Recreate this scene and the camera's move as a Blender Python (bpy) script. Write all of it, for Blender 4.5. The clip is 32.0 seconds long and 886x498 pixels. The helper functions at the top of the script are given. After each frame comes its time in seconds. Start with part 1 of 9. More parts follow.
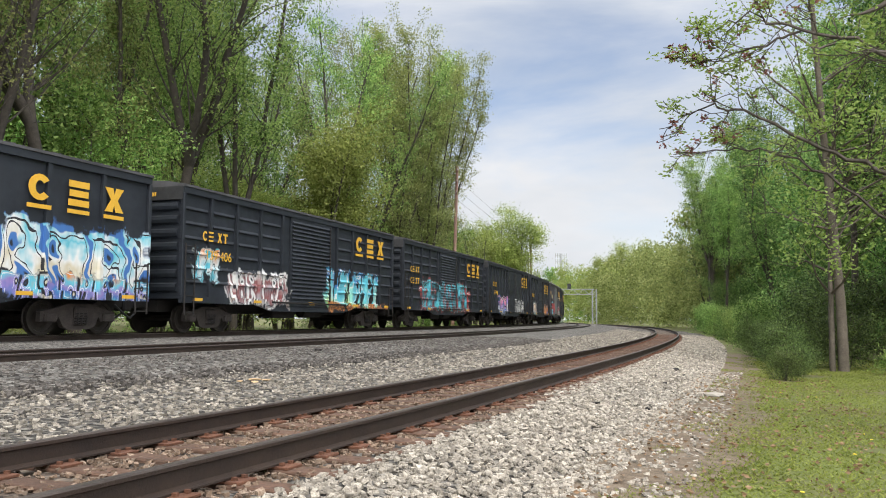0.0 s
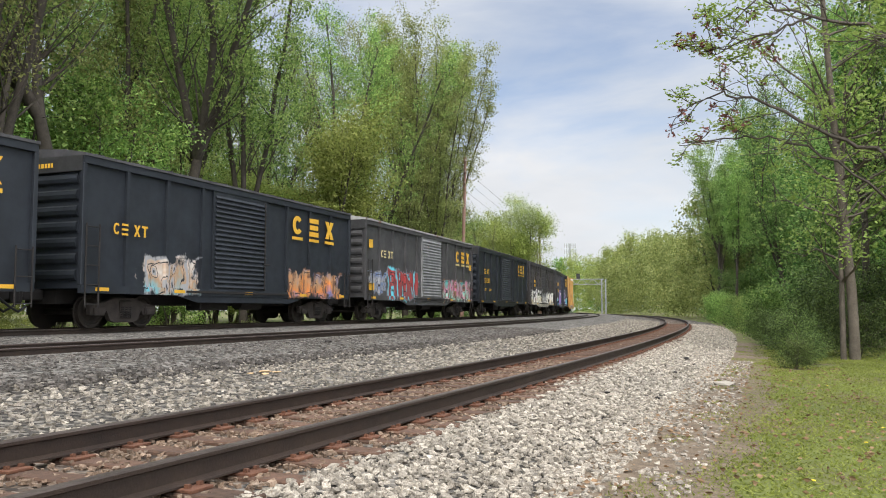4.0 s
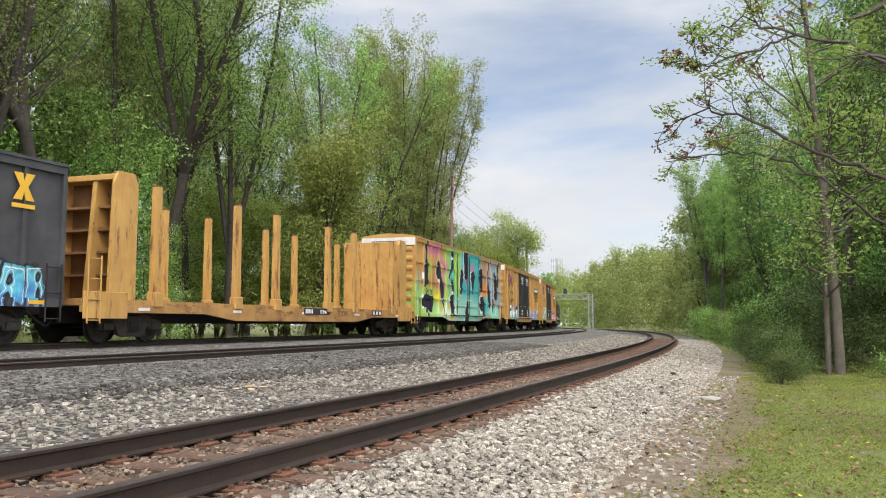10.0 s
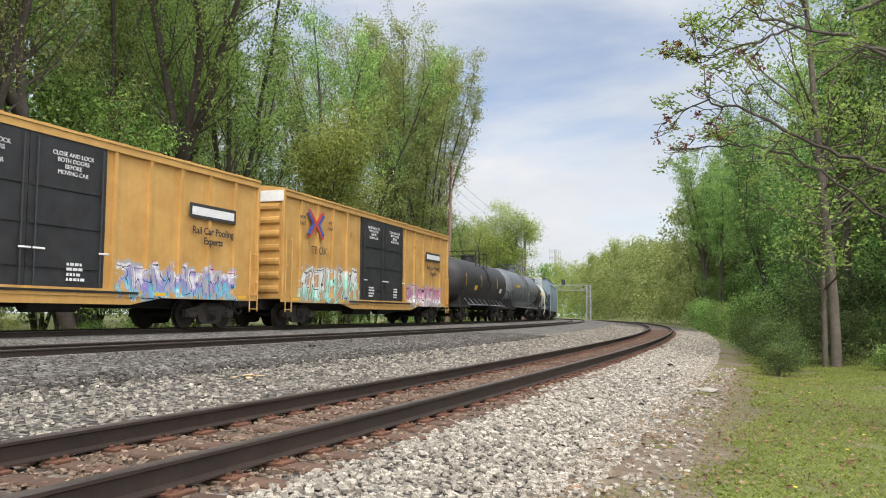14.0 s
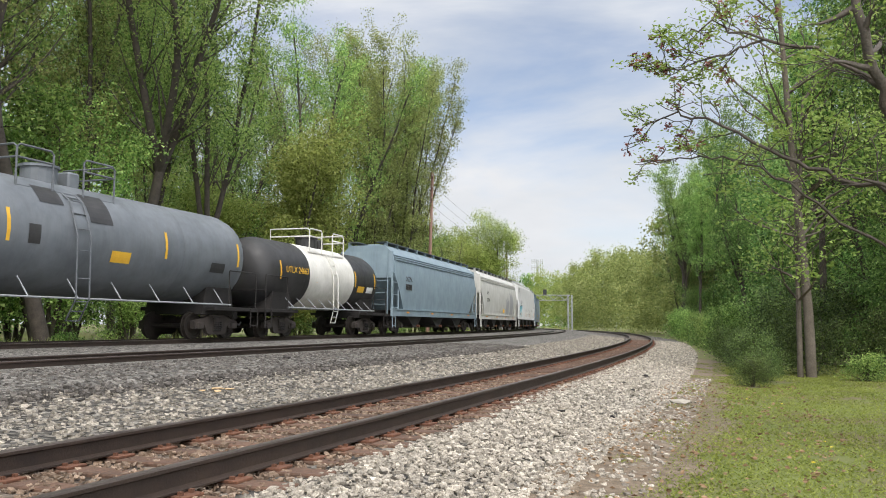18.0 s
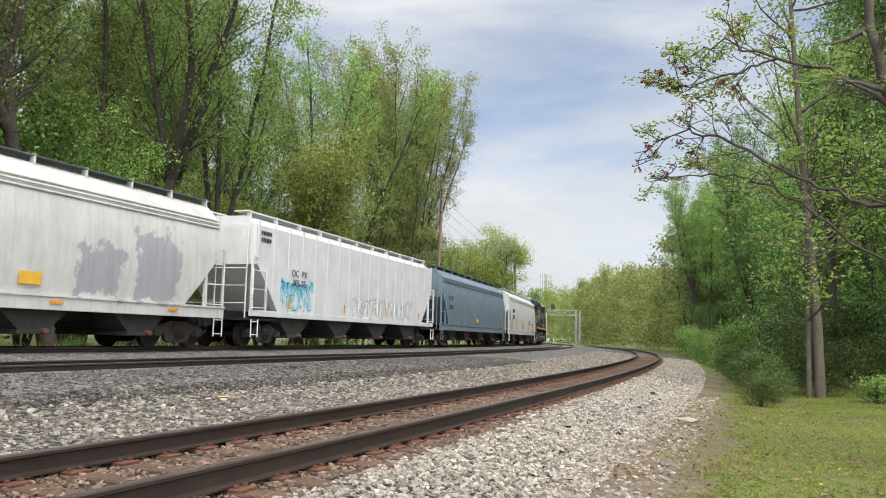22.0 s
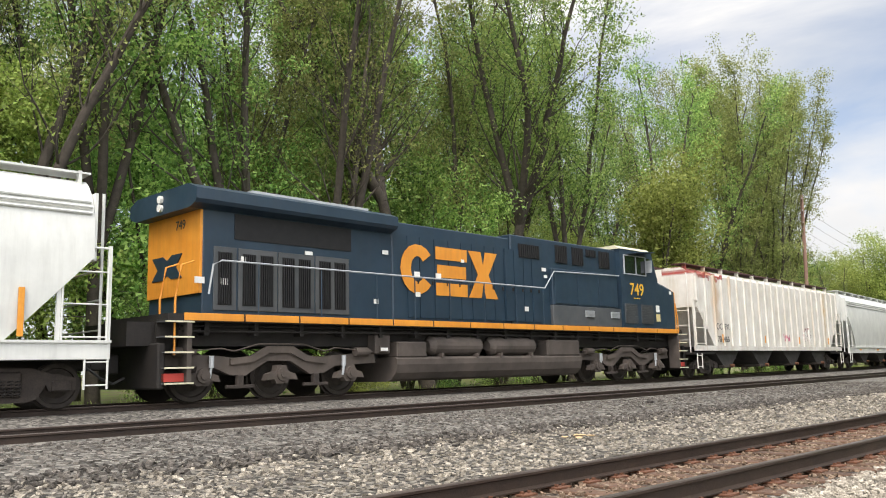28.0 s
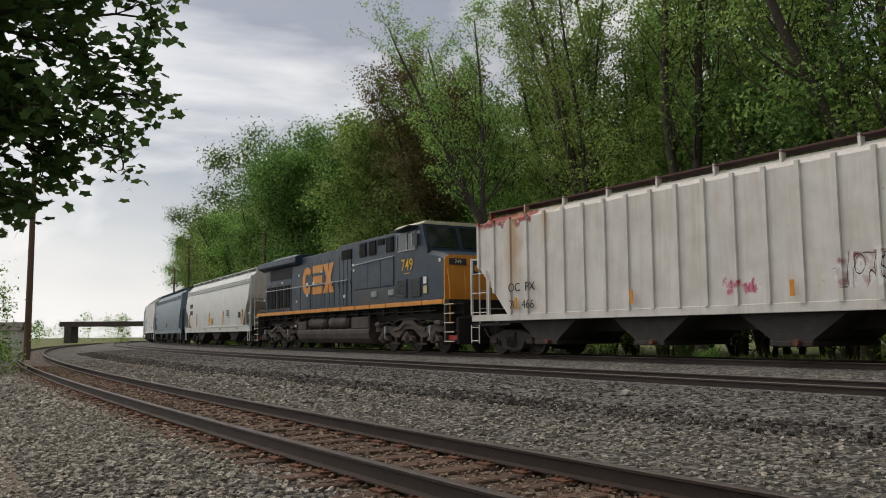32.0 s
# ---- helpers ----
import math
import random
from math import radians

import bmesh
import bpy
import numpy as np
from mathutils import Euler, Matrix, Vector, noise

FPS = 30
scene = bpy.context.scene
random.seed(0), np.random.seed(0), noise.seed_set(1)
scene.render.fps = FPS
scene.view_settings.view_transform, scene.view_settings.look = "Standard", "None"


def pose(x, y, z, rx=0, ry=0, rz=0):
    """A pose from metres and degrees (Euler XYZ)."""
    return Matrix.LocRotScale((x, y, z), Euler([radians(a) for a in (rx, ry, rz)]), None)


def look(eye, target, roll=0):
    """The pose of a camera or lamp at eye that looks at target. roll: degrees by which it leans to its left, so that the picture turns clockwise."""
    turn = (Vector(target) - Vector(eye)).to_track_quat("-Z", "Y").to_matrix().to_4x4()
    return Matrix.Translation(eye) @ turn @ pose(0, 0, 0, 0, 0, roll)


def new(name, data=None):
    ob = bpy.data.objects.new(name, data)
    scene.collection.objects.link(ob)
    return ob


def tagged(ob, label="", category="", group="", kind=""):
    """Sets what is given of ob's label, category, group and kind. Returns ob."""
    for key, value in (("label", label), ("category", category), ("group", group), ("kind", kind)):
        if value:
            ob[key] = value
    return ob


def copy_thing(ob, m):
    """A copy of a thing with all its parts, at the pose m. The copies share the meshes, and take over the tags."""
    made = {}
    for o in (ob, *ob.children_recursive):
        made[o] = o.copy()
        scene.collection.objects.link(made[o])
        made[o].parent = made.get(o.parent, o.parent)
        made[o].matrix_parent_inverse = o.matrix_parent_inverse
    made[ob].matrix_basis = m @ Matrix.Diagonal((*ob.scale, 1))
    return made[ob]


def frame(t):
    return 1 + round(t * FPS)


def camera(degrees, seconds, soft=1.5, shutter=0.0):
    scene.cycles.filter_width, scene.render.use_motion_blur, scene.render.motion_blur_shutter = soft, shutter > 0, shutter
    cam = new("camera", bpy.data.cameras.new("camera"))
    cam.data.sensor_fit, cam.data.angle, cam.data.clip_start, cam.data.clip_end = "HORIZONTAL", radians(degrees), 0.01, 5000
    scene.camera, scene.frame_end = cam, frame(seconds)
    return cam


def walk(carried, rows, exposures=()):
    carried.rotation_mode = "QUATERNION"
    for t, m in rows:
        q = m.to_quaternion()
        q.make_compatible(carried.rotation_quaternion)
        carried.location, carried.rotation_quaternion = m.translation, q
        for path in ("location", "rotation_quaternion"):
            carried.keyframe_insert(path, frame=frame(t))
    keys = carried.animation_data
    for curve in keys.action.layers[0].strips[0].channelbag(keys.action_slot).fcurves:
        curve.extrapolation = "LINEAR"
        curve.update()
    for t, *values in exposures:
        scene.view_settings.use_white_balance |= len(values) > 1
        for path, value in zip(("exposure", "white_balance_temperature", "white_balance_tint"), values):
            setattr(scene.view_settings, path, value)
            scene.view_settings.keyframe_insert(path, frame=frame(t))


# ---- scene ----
cam = camera(56.2, 32.0, soft=1.0)
PATH = [
    (0.0, pose(0.000, 0.000, 0.880, 94.81, -0.32, 0.10)),
    (0.5, pose(0.000, 0.000, 0.880, 94.78, -0.47, 0.69)),
    (1.0, pose(0.000, 0.000, 0.880, 94.49, -0.19, 0.88)),
    (1.5, pose(0.000, 0.000, 0.880, 94.22, -0.12, 0.72)),
    (2.0, pose(0.000, 0.000, 0.880, 94.29, -0.16, 0.54)),
    (2.5, pose(0.000, 0.000, 0.880, 94.22, -0.17, 0.56)),
    (4.5, pose(0.000, 0.000, 0.880, 94.19, 0.22, 0.70)),
    (5.0, pose(0.000, 0.000, 0.880, 94.19, 0.13, 0.24)),
    (5.5, pose(0.000, 0.000, 0.880, 94.26, -0.03, -0.02)),
    (6.0, pose(0.000, 0.000, 0.880, 94.25, -0.08, -0.29)),
    (6.5, pose(0.000, 0.000, 0.880, 94.28, -0.21, -0.50)),
    (7.0, pose(0.000, 0.000, 0.880, 94.38, -0.37, -0.53)),
    (7.5, pose(0.000, 0.000, 0.880, 94.37, -0.28, -0.68)),
    (8.0, pose(0.000, 0.000, 0.880, 94.32, -0.22, -0.68)),
    (8.5, pose(0.000, 0.000, 0.880, 94.53, -0.24, -0.52)),
    (9.0, pose(0.000, 0.000, 0.880, 94.70, -0.11, -0.46)),
    (9.5, pose(0.000, 0.000, 0.880, 95.01, 0.05, -0.21)),
    (10.0, pose(0.000, 0.000, 0.880, 95.21, 0.07, -0.15)),
    (10.5, pose(0.000, 0.000, 0.880, 94.96, 0.15, -0.13)),
    (11.0, pose(0.000, 0.000, 0.880, 94.85, 0.48, -0.13)),
    (11.5, pose(0.000, 0.000, 0.880, 94.84, 0.61, 0.01)),
    (12.0, pose(0.000, 0.000, 0.880, 94.74, 0.08, 0.32)),
    (12.5, pose(0.000, 0.000, 0.880, 94.40, -0.39, 0.28)),
    (13.0, pose(0.000, 0.000, 0.880, 94.18, -0.36, -0.17)),
    (13.5, pose(0.000, 0.000, 0.880, 94.22, -0.18, -0.37)),
    (14.0, pose(0.000, 0.000, 0.880, 94.53, -0.30, -0.29)),
    (14.5, pose(0.000, 0.000, 0.880, 95.64, -1.52, -1.24)),
    (16.5, pose(0.165, 0.067, 0.910, 95.46, 0.31, -1.87)),
    (17.0, pose(0.165, 0.067, 0.910, 95.10, 0.03, -2.09)),
    (17.5, pose(0.165, 0.067, 0.910, 95.04, -0.20, -1.76)),
    (18.0, pose(0.165, 0.067, 0.910, 95.22, -0.21, -1.48)),
    (18.5, pose(0.165, 0.067, 0.910, 95.61, -0.85, -1.59)),
    (19.0, pose(0.165, 0.067, 0.910, 95.88, -0.96, -1.95)),
    (19.5, pose(0.165, 0.067, 0.910, 95.67, -1.18, -2.12)),
    (20.0, pose(0.165, 0.067, 0.910, 95.51, -1.59, -1.95)),
    (20.5, pose(0.165, 0.067, 0.910, 95.82, -1.48, -1.75)),
    (21.0, pose(0.165, 0.067, 0.910, 96.05, -1.20, -1.57)),
    (21.5, pose(0.165, 0.067, 0.910, 96.10, -1.33, -1.27)),
    (22.0, pose(0.165, 0.067, 0.910, 96.09, -1.37, -0.99)),
    (22.5, pose(0.165, 0.067, 0.910, 95.72, -0.85, -1.14)),
    (23.0, pose(0.165, 0.067, 0.910, 95.34, -0.32, -1.63)),
    (23.5, pose(0.165, 0.067, 0.910, 94.93, -0.01, -1.93)),
    (24.0, pose(0.165, 0.067, 0.910, 94.52, -0.17, -2.70)),
    (24.5, pose(0.165, 0.067, 0.910, 94.53, 0.15, -3.53)),
    (26.5, pose(0.248, 0.040, 0.985, 96.22, -0.17, -1.52)),
    (27.0, pose(0.240, 0.035, 0.994, 96.80, 0.52, 3.50)),
    (27.5, pose(0.333, -0.038, 1.003, 97.42, 1.20, 12.87)),
    (28.0, pose(0.440, -0.127, 1.012, 98.20, 1.36, 23.53)),
    (28.5, pose(0.590, -0.250, 1.021, 98.80, 1.30, 36.55)),
    (29.0, pose(0.636, -0.368, 1.030, 98.85, 1.20, 54.29)),
    (29.5, pose(0.610, -0.450, 1.040, 98.60, 1.00, 71.88)),
    (30.0, pose(0.560, -0.510, 1.049, 98.00, 0.70, 85.80)),
    (30.5, pose(0.400, -0.510, 1.058, 97.30, 0.57, 99.20)),
    (31.0, pose(0.220, -0.470, 1.067, 96.80, 0.55, 110.30)),
    (31.5, pose(0.060, -0.420, 1.076, 96.35, 0.52, 117.30)),
    (32.0, pose(-0.060, -0.390, 1.085, 95.85, 0.48, 122.50)),
]
EXPO = [(0, 0.08, 6650, 12), (14, 0.08, 6650, 12), (26.5, 0.03, 6650, 12), (27.5, 0.18, 6900, 12), (28.4, 0.38, 7000, 15), (29.0, 0.66, 7000, 20), (29.7, 0.36, 7000, 22), (30.3, -0.1, 7000, 19), (31.0, -0.5, 7000, 12), (31.5, -1.0, 7000, 12), (32, -1.3, 7100, 13)]
walk(cam, PATH, exposures=EXPO)

# ---- track geometry: two arcs bending away from the camera ----
NEAR_C, NEAR_R = Vector((-393.444, 166.989)), 423.931      # outer rail of the near track
MAIN_C, MAIN_R = Vector((-443.775, 187.395)), 469.469      # outer rail of the middle track
NEAR_A = math.atan2(-NEAR_C.y, -NEAR_C.x)
MAIN_A = math.atan2(-MAIN_C.y, -MAIN_C.x)
TRAIN_R = MAIN_R - 4.41 - 0.7525                        # centre line of the train's track
Z_NEAR, Z_MID, Z_TRAIN = 0.0, 0.241, 0.423              # rail tops

SCALE = 1.12
STRETCH = 1.0455                                        # metres along the line for one unit of station


def arc(c, a0, r, s, ref):
    """Place and tangent angle on an arc, s metres along the circle of radius ref."""
    a = a0 + s / ref
    return Vector((c.x + r * math.cos(a), c.y + r * math.sin(a))), a + math.pi / 2


def near_at(d, s):
    """d metres from the near track's centre line towards the camera, at station s along it."""
    return arc(NEAR_C, NEAR_A, NEAR_R - 0.7525 + d, s * STRETCH + 0.1, NEAR_R)[0]


def main_at(d, s):
    """d metres from the train track's centre line towards the camera, at station s along it."""
    return arc(MAIN_C, MAIN_A, TRAIN_R + d, s * STRETCH + 0.425, TRAIN_R)[0]


def main_sd(x, y):
    q = Vector((x, y)) - MAIN_C
    a = (math.atan2(q.y, q.x) - MAIN_A + math.pi) % (2 * math.pi) - math.pi
    return (a * TRAIN_R - 0.425) / STRETCH, q.length - TRAIN_R


def near_sd(x, y):
    q = Vector((x, y)) - NEAR_C
    a = (math.atan2(q.y, q.x) - NEAR_A + math.pi) % (2 * math.pi) - math.pi
    return (a * NEAR_R - 0.1) / STRETCH, q.length - (NEAR_R - 0.7525)


# ---- world and sun ----
SUN_ELEV, SUN_AZ = 54, 172
world = bpy.data.worlds.new("sky")
scene.world = world
world.use_nodes = True
wn, wl = world.node_tree.nodes, world.node_tree.links
wn.clear()
w_out, w_bg = wn.new("ShaderNodeOutputWorld"), wn.new("ShaderNodeBackground")
w_sky = wn.new("ShaderNodeTexSky")
w_sky.sky_type, w_sky.sun_disc = "NISHITA", False
w_sky.sun_elevation, w_sky.sun_rotation = radians(SUN_ELEV), radians(SUN_AZ)
w_sky.air_density, w_sky.dust_density = 1.0, 0.8
w_tc, w_map = wn.new("ShaderNodeTexCoord"), wn.new("ShaderNodeMapping")
w_map.inputs["Scale"].default_value = (1.0, 1.0, 3.0)
w_map.inputs["Rotation"].default_value = (0.25, 0.1, 0.4)
w_no = wn.new("ShaderNodeTexNoise")
w_no.inputs["Scale"].default_value, w_no.inputs["Detail"].default_value = 2.1, 7
w_no.inputs["Roughness"].default_value, w_no.inputs["Distortion"].default_value = 0.55, 0.35
w_ramp = wn.new("ShaderNodeValToRGB")
w_ramp.color_ramp.elements[0].position, w_ramp.color_ramp.elements[1].position = 0.38, 0.6
w_ramp.color_ramp.elements[0].color = (0.25, 0.25, 0.25, 1)
w_no2 = wn.new("ShaderNodeTexNoise")
w_no2.inputs["Scale"].default_value, w_no2.inputs["Detail"].default_value = 3.4, 5
w_shade = wn.new("ShaderNodeValToRGB")
w_shade.color_ramp.elements[0].position, w_shade.color_ramp.elements[1].position = 0.3, 0.7
w_shade.color_ramp.elements[0].color = (5.3, 5.75, 6.2, 1)
w_shade.color_ramp.elements[1].color = (6.95, 7.2, 7.45, 1)
w_mix = wn.new("ShaderNodeMix")
w_mix.data_type = "RGBA"
w_gain = wn.new("ShaderNodeMix")
w_gain.data_type, w_gain.blend_type = "RGBA", "MULTIPLY"
w_gain.inputs["Factor"].default_value = 1.0
w_gain.inputs["B"].default_value = (1.15, 1.15, 1.2, 1)
wl.new(w_tc.outputs["Generated"], w_map.inputs["Vector"])
wl.new(w_map.outputs["Vector"], w_no.inputs["Vector"])
wl.new(w_map.outputs["Vector"], w_no2.inputs["Vector"])
wl.new(w_no.outputs["Fac"], w_ramp.inputs["Fac"])
wl.new(w_no2.outputs["Fac"], w_shade.inputs["Fac"])
# cloud closes towards the horizon
w_sep, w_low, w_max = wn.new("ShaderNodeSeparateXYZ"), wn.new("ShaderNodeMapRange"), wn.new("ShaderNodeMath")
w_low.inputs["From Min"].default_value, w_low.inputs["From Max"].default_value = 0.0, 0.3
w_low.inputs["To Min"].default_value, w_low.inputs["To Max"].default_value = 1.0, 0.0
w_max.operation = "MAXIMUM"
wl.new(w_tc.outputs["Generated"], w_sep.inputs["Vector"])
wl.new(w_sep.outputs["Z"], w_low.inputs["Value"])
wl.new(w_ramp.outputs["Color"], w_max.inputs[0])
wl.new(w_low.outputs["Result"], w_max.inputs[1])
wl.new(w_max.outputs["Value"], w_mix.inputs["Factor"])
wl.new(w_sky.outputs["Color"], w_gain.inputs["A"])
wl.new(w_gain.outputs["Result"], w_mix.inputs["A"])
# thin cloud shines brighter around the veiled sun
w_dot, w_glow, w_lit = wn.new("ShaderNodeVectorMath"), wn.new("ShaderNodeMapRange"), wn.new("ShaderNodeVectorMath")
w_dot.operation, w_lit.operation = "DOT_PRODUCT", "SCALE"
w_dot.inputs[1].default_value = (math.sin(radians(SUN_AZ)) * math.cos(radians(SUN_ELEV)), math.cos(radians(SUN_AZ)) * math.cos(radians(SUN_ELEV)), math.sin(radians(SUN_ELEV)))
w_glow.interpolation_type = "SMOOTHSTEP"
w_glow.inputs["From Min"].default_value, w_glow.inputs["From Max"].default_value = -0.35, 1.0
w_glow.inputs["To Min"].default_value, w_glow.inputs["To Max"].default_value = 1.02, 4.2
wl.new(w_tc.outputs["Generated"], w_dot.inputs[0])
wl.new(w_dot.outputs["Value"], w_glow.inputs["Value"])
wl.new(w_shade.outputs["Color"], w_lit.inputs[0])
wl.new(w_glow.outputs["Result"], w_lit.inputs["Scale"])
wl.new(w_lit.outputs["Vector"], w_mix.inputs["B"])
wl.new(w_mix.outputs["Result"], w_bg.inputs["Color"])
w_bg.inputs["Strength"].default_value = 0.118
wl.new(w_bg.outputs["Background"], w_out.inputs["Surface"])

sun = new("sun", bpy.data.lights.new("sun", "SUN"))
sun.data.energy, sun.data.angle, sun.data.color = 2.3, radians(24), (1.0, 0.95, 0.87)
_a = radians(SUN_AZ)
sun.matrix_world = look((0, 0, 60), (0 - math.sin(_a) * 60, 0 - math.cos(_a) * 60, 60 - 60 * math.tan(radians(SUN_ELEV))))


# ---- materials ----
def principled(name, rough=0.8, metal=0.0):
    m = bpy.data.materials.new(name)
    m.use_nodes = True
    b = m.node_tree.nodes["Principled BSDF"]
    b.inputs["Roughness"].default_value, b.inputs["Metallic"].default_value = rough, metal
    return m, m.node_tree.nodes, m.node_tree.links, b


def ramp_node(n, stops):
    r = n.new("ShaderNodeValToRGB")
    e = r.color_ramp.elements
    while len(e) < len(stops):
        e.new(0.5)
    for k, (p, c) in zip(e, stops):
        k.position, k.color = p, (*c, 1)
    return r


def noise_node(n, l, vec, scale, detail=4, rough=0.6):
    t = n.new("ShaderNodeTexNoise")
    t.inputs["Scale"].default_value, t.inputs["Detail"].default_value, t.inputs["Roughness"].default_value = scale, detail, rough
    if vec is not None:
        l.new(vec, t.inputs["Vector"])
    return t


def surface(name, stops, scale, rough=0.8, metal=0.0, fine=0.0, bump=0.0, bump_scale=40, world_space=True, vary=0.0, stretch=None):
    """Two noises, coarse and fine, through a colour ramp, with fine relief; vary: tone from object to object and island to island."""
    m, n, l, b = principled(name, rough, metal)
    if world_space:
        vec = n.new("ShaderNodeNewGeometry").outputs["Position"]
    else:
        vec = n.new("ShaderNodeTexCoord").outputs["Object"]
    if stretch:
        mp = n.new("ShaderNodeMapping")
        mp.inputs["Scale"].default_value = stretch
        l.new(vec, mp.inputs["Vector"])
        vec = mp.outputs["Vector"]
    a = noise_node(n, l, vec, scale)
    f = noise_node(n, l, vec, scale * 9 + 3, 3)
    mx = n.new("ShaderNodeMix")
    mx.inputs["Factor"].default_value = fine
    l.new(a.outputs["Fac"], mx.inputs["A"])
    l.new(f.outputs["Fac"], mx.inputs["B"])
    r = ramp_node(n, stops)
    l.new(mx.outputs["Result"], r.inputs["Fac"])
    col = r.outputs["Color"]
    if vary:
        oi, ge = n.new("ShaderNodeObjectInfo"), n.new("ShaderNodeNewGeometry")
        ad = n.new("ShaderNodeMath")
        ad.operation = "ADD"
        l.new(oi.outputs["Random"], ad.inputs[0])
        l.new(ge.outputs["Random Per Island"], ad.inputs[1])
        mr = n.new("ShaderNodeMapRange")
        mr.inputs["From Max"].default_value = 2.0
        mr.inputs["To Min"].default_value, mr.inputs["To Max"].default_value = 1 - vary, 1 + vary
        l.new(ad.outputs["Value"], mr.inputs["Value"])
        hs = n.new("ShaderNodeHueSaturation")
        l.new(mr.outputs["Result"], hs.inputs["Value"])
        l.new(col, hs.inputs["Color"])
        col = hs.outputs["Color"]
    l.new(col, b.inputs["Base Color"])
    if bump:
        bn, bt = n.new("ShaderNodeBump"), noise_node(n, l, vec, bump_scale, 5)
        bn.inputs["Strength"].default_value, bn.inputs["Distance"].default_value = bump, 0.02
        l.new(bt.outputs["Fac"], bn.inputs["Height"])
        l.new(bn.outputs["Normal"], b.inputs["Normal"])
    return m


RAIL = surface("rail_steel", [(0.3, (0.022, 0.014, 0.011)), (0.7, (0.05, 0.031, 0.021))], 3, 0.65, 0.2, 0.4, 0.3, 60)
RAIL_TOP = surface("rail_head_worn", [(0.3, (0.06, 0.046, 0.04)), (0.7, (0.13, 0.105, 0.09))], 2, 0.5, 0.5, 0.3)
RUST = surface("rusty_steel", [(0.3, (0.07, 0.03, 0.018)), (0.7, (0.2, 0.085, 0.045))], 6, 0.9, 0.1, 0.5, 0.4, 50)
TIE = surface("weathered_tie", [(0.3, (0.035, 0.023, 0.016)), (0.7, (0.14, 0.076, 0.048))], 2, 0.95, 0, 0.5, 0.6, 30, vary=0.5)
STONE = surface("ballast_stone", [(0.3, (0.07, 0.06, 0.047)), (0.5, (0.28, 0.247, 0.2)), (0.7, (0.6, 0.545, 0.455))], 9, 0.95, 0, 0.5, 0.5, 60, vary=0.85)
STONE_DARK = surface("ballast_grey", [(0.3, (0.035, 0.031, 0.027)), (0.5, (0.125, 0.11, 0.096)), (0.72, (0.32, 0.287, 0.25))], 9, 0.95, 0, 0.5, 0.5, 60, vary=0.75)
STONE_RUST = surface("ballast_rusty", [(0.3, (0.075, 0.047, 0.031)), (0.5, (0.185, 0.125, 0.083)), (0.7, (0.37, 0.3, 0.235))], 9, 0.95, 0, 0.5, 0.5, 60, vary=0.7)
DARK_STEEL = surface("underframe_black", [(0.3, (0.009, 0.008, 0.008)), (0.7, (0.03, 0.025, 0.022))], 3, 0.75, 0.2, 0.4, 0.3, 30, False)
TRUCK = surface("truck_grime", [(0.3, (0.018, 0.015, 0.013)), (0.7, (0.065, 0.05, 0.042))], 4, 0.85, 0.1, 0.4, 0.3, 30, False)
WHEEL = surface("wheel_steel", [(0.3, (0.02, 0.017, 0.015)), (0.7, (0.06, 0.048, 0.04))], 5, 0.6, 0.5, 0.4, 0, 30, False)
YELLOW = surface("yellow_marking", [(0.3, (0.62, 0.33, 0.02)), (0.7, (0.78, 0.46, 0.05))], 5, 0.6, 0, 0.4, 0, 30, False)
WHITE = surface("white_marking", [(0.3, (0.6, 0.6, 0.57)), (0.7, (0.8, 0.8, 0.78))], 5, 0.6, 0, 0.4, 0, 30, False)
BLACK = surface("black_marking", [(0.3, (0.015, 0.015, 0.016)), (0.7, (0.04, 0.04, 0.04))], 5, 0.6, 0, 0.4, 0, 30, False)
BARK_GREY = surface("grey_bark", [(0.3, (0.055, 0.045, 0.034)), (0.7, (0.18, 0.148, 0.115))], 5, 0.95, 0, 0.5, 0.8, 25, False, vary=0.2)
BARK = surface("bark", [(0.3, (0.03, 0.025, 0.02)), (0.7, (0.1, 0.082, 0.065))], 5, 0.95, 0, 0.5, 0.8, 25, False, vary=0.25)


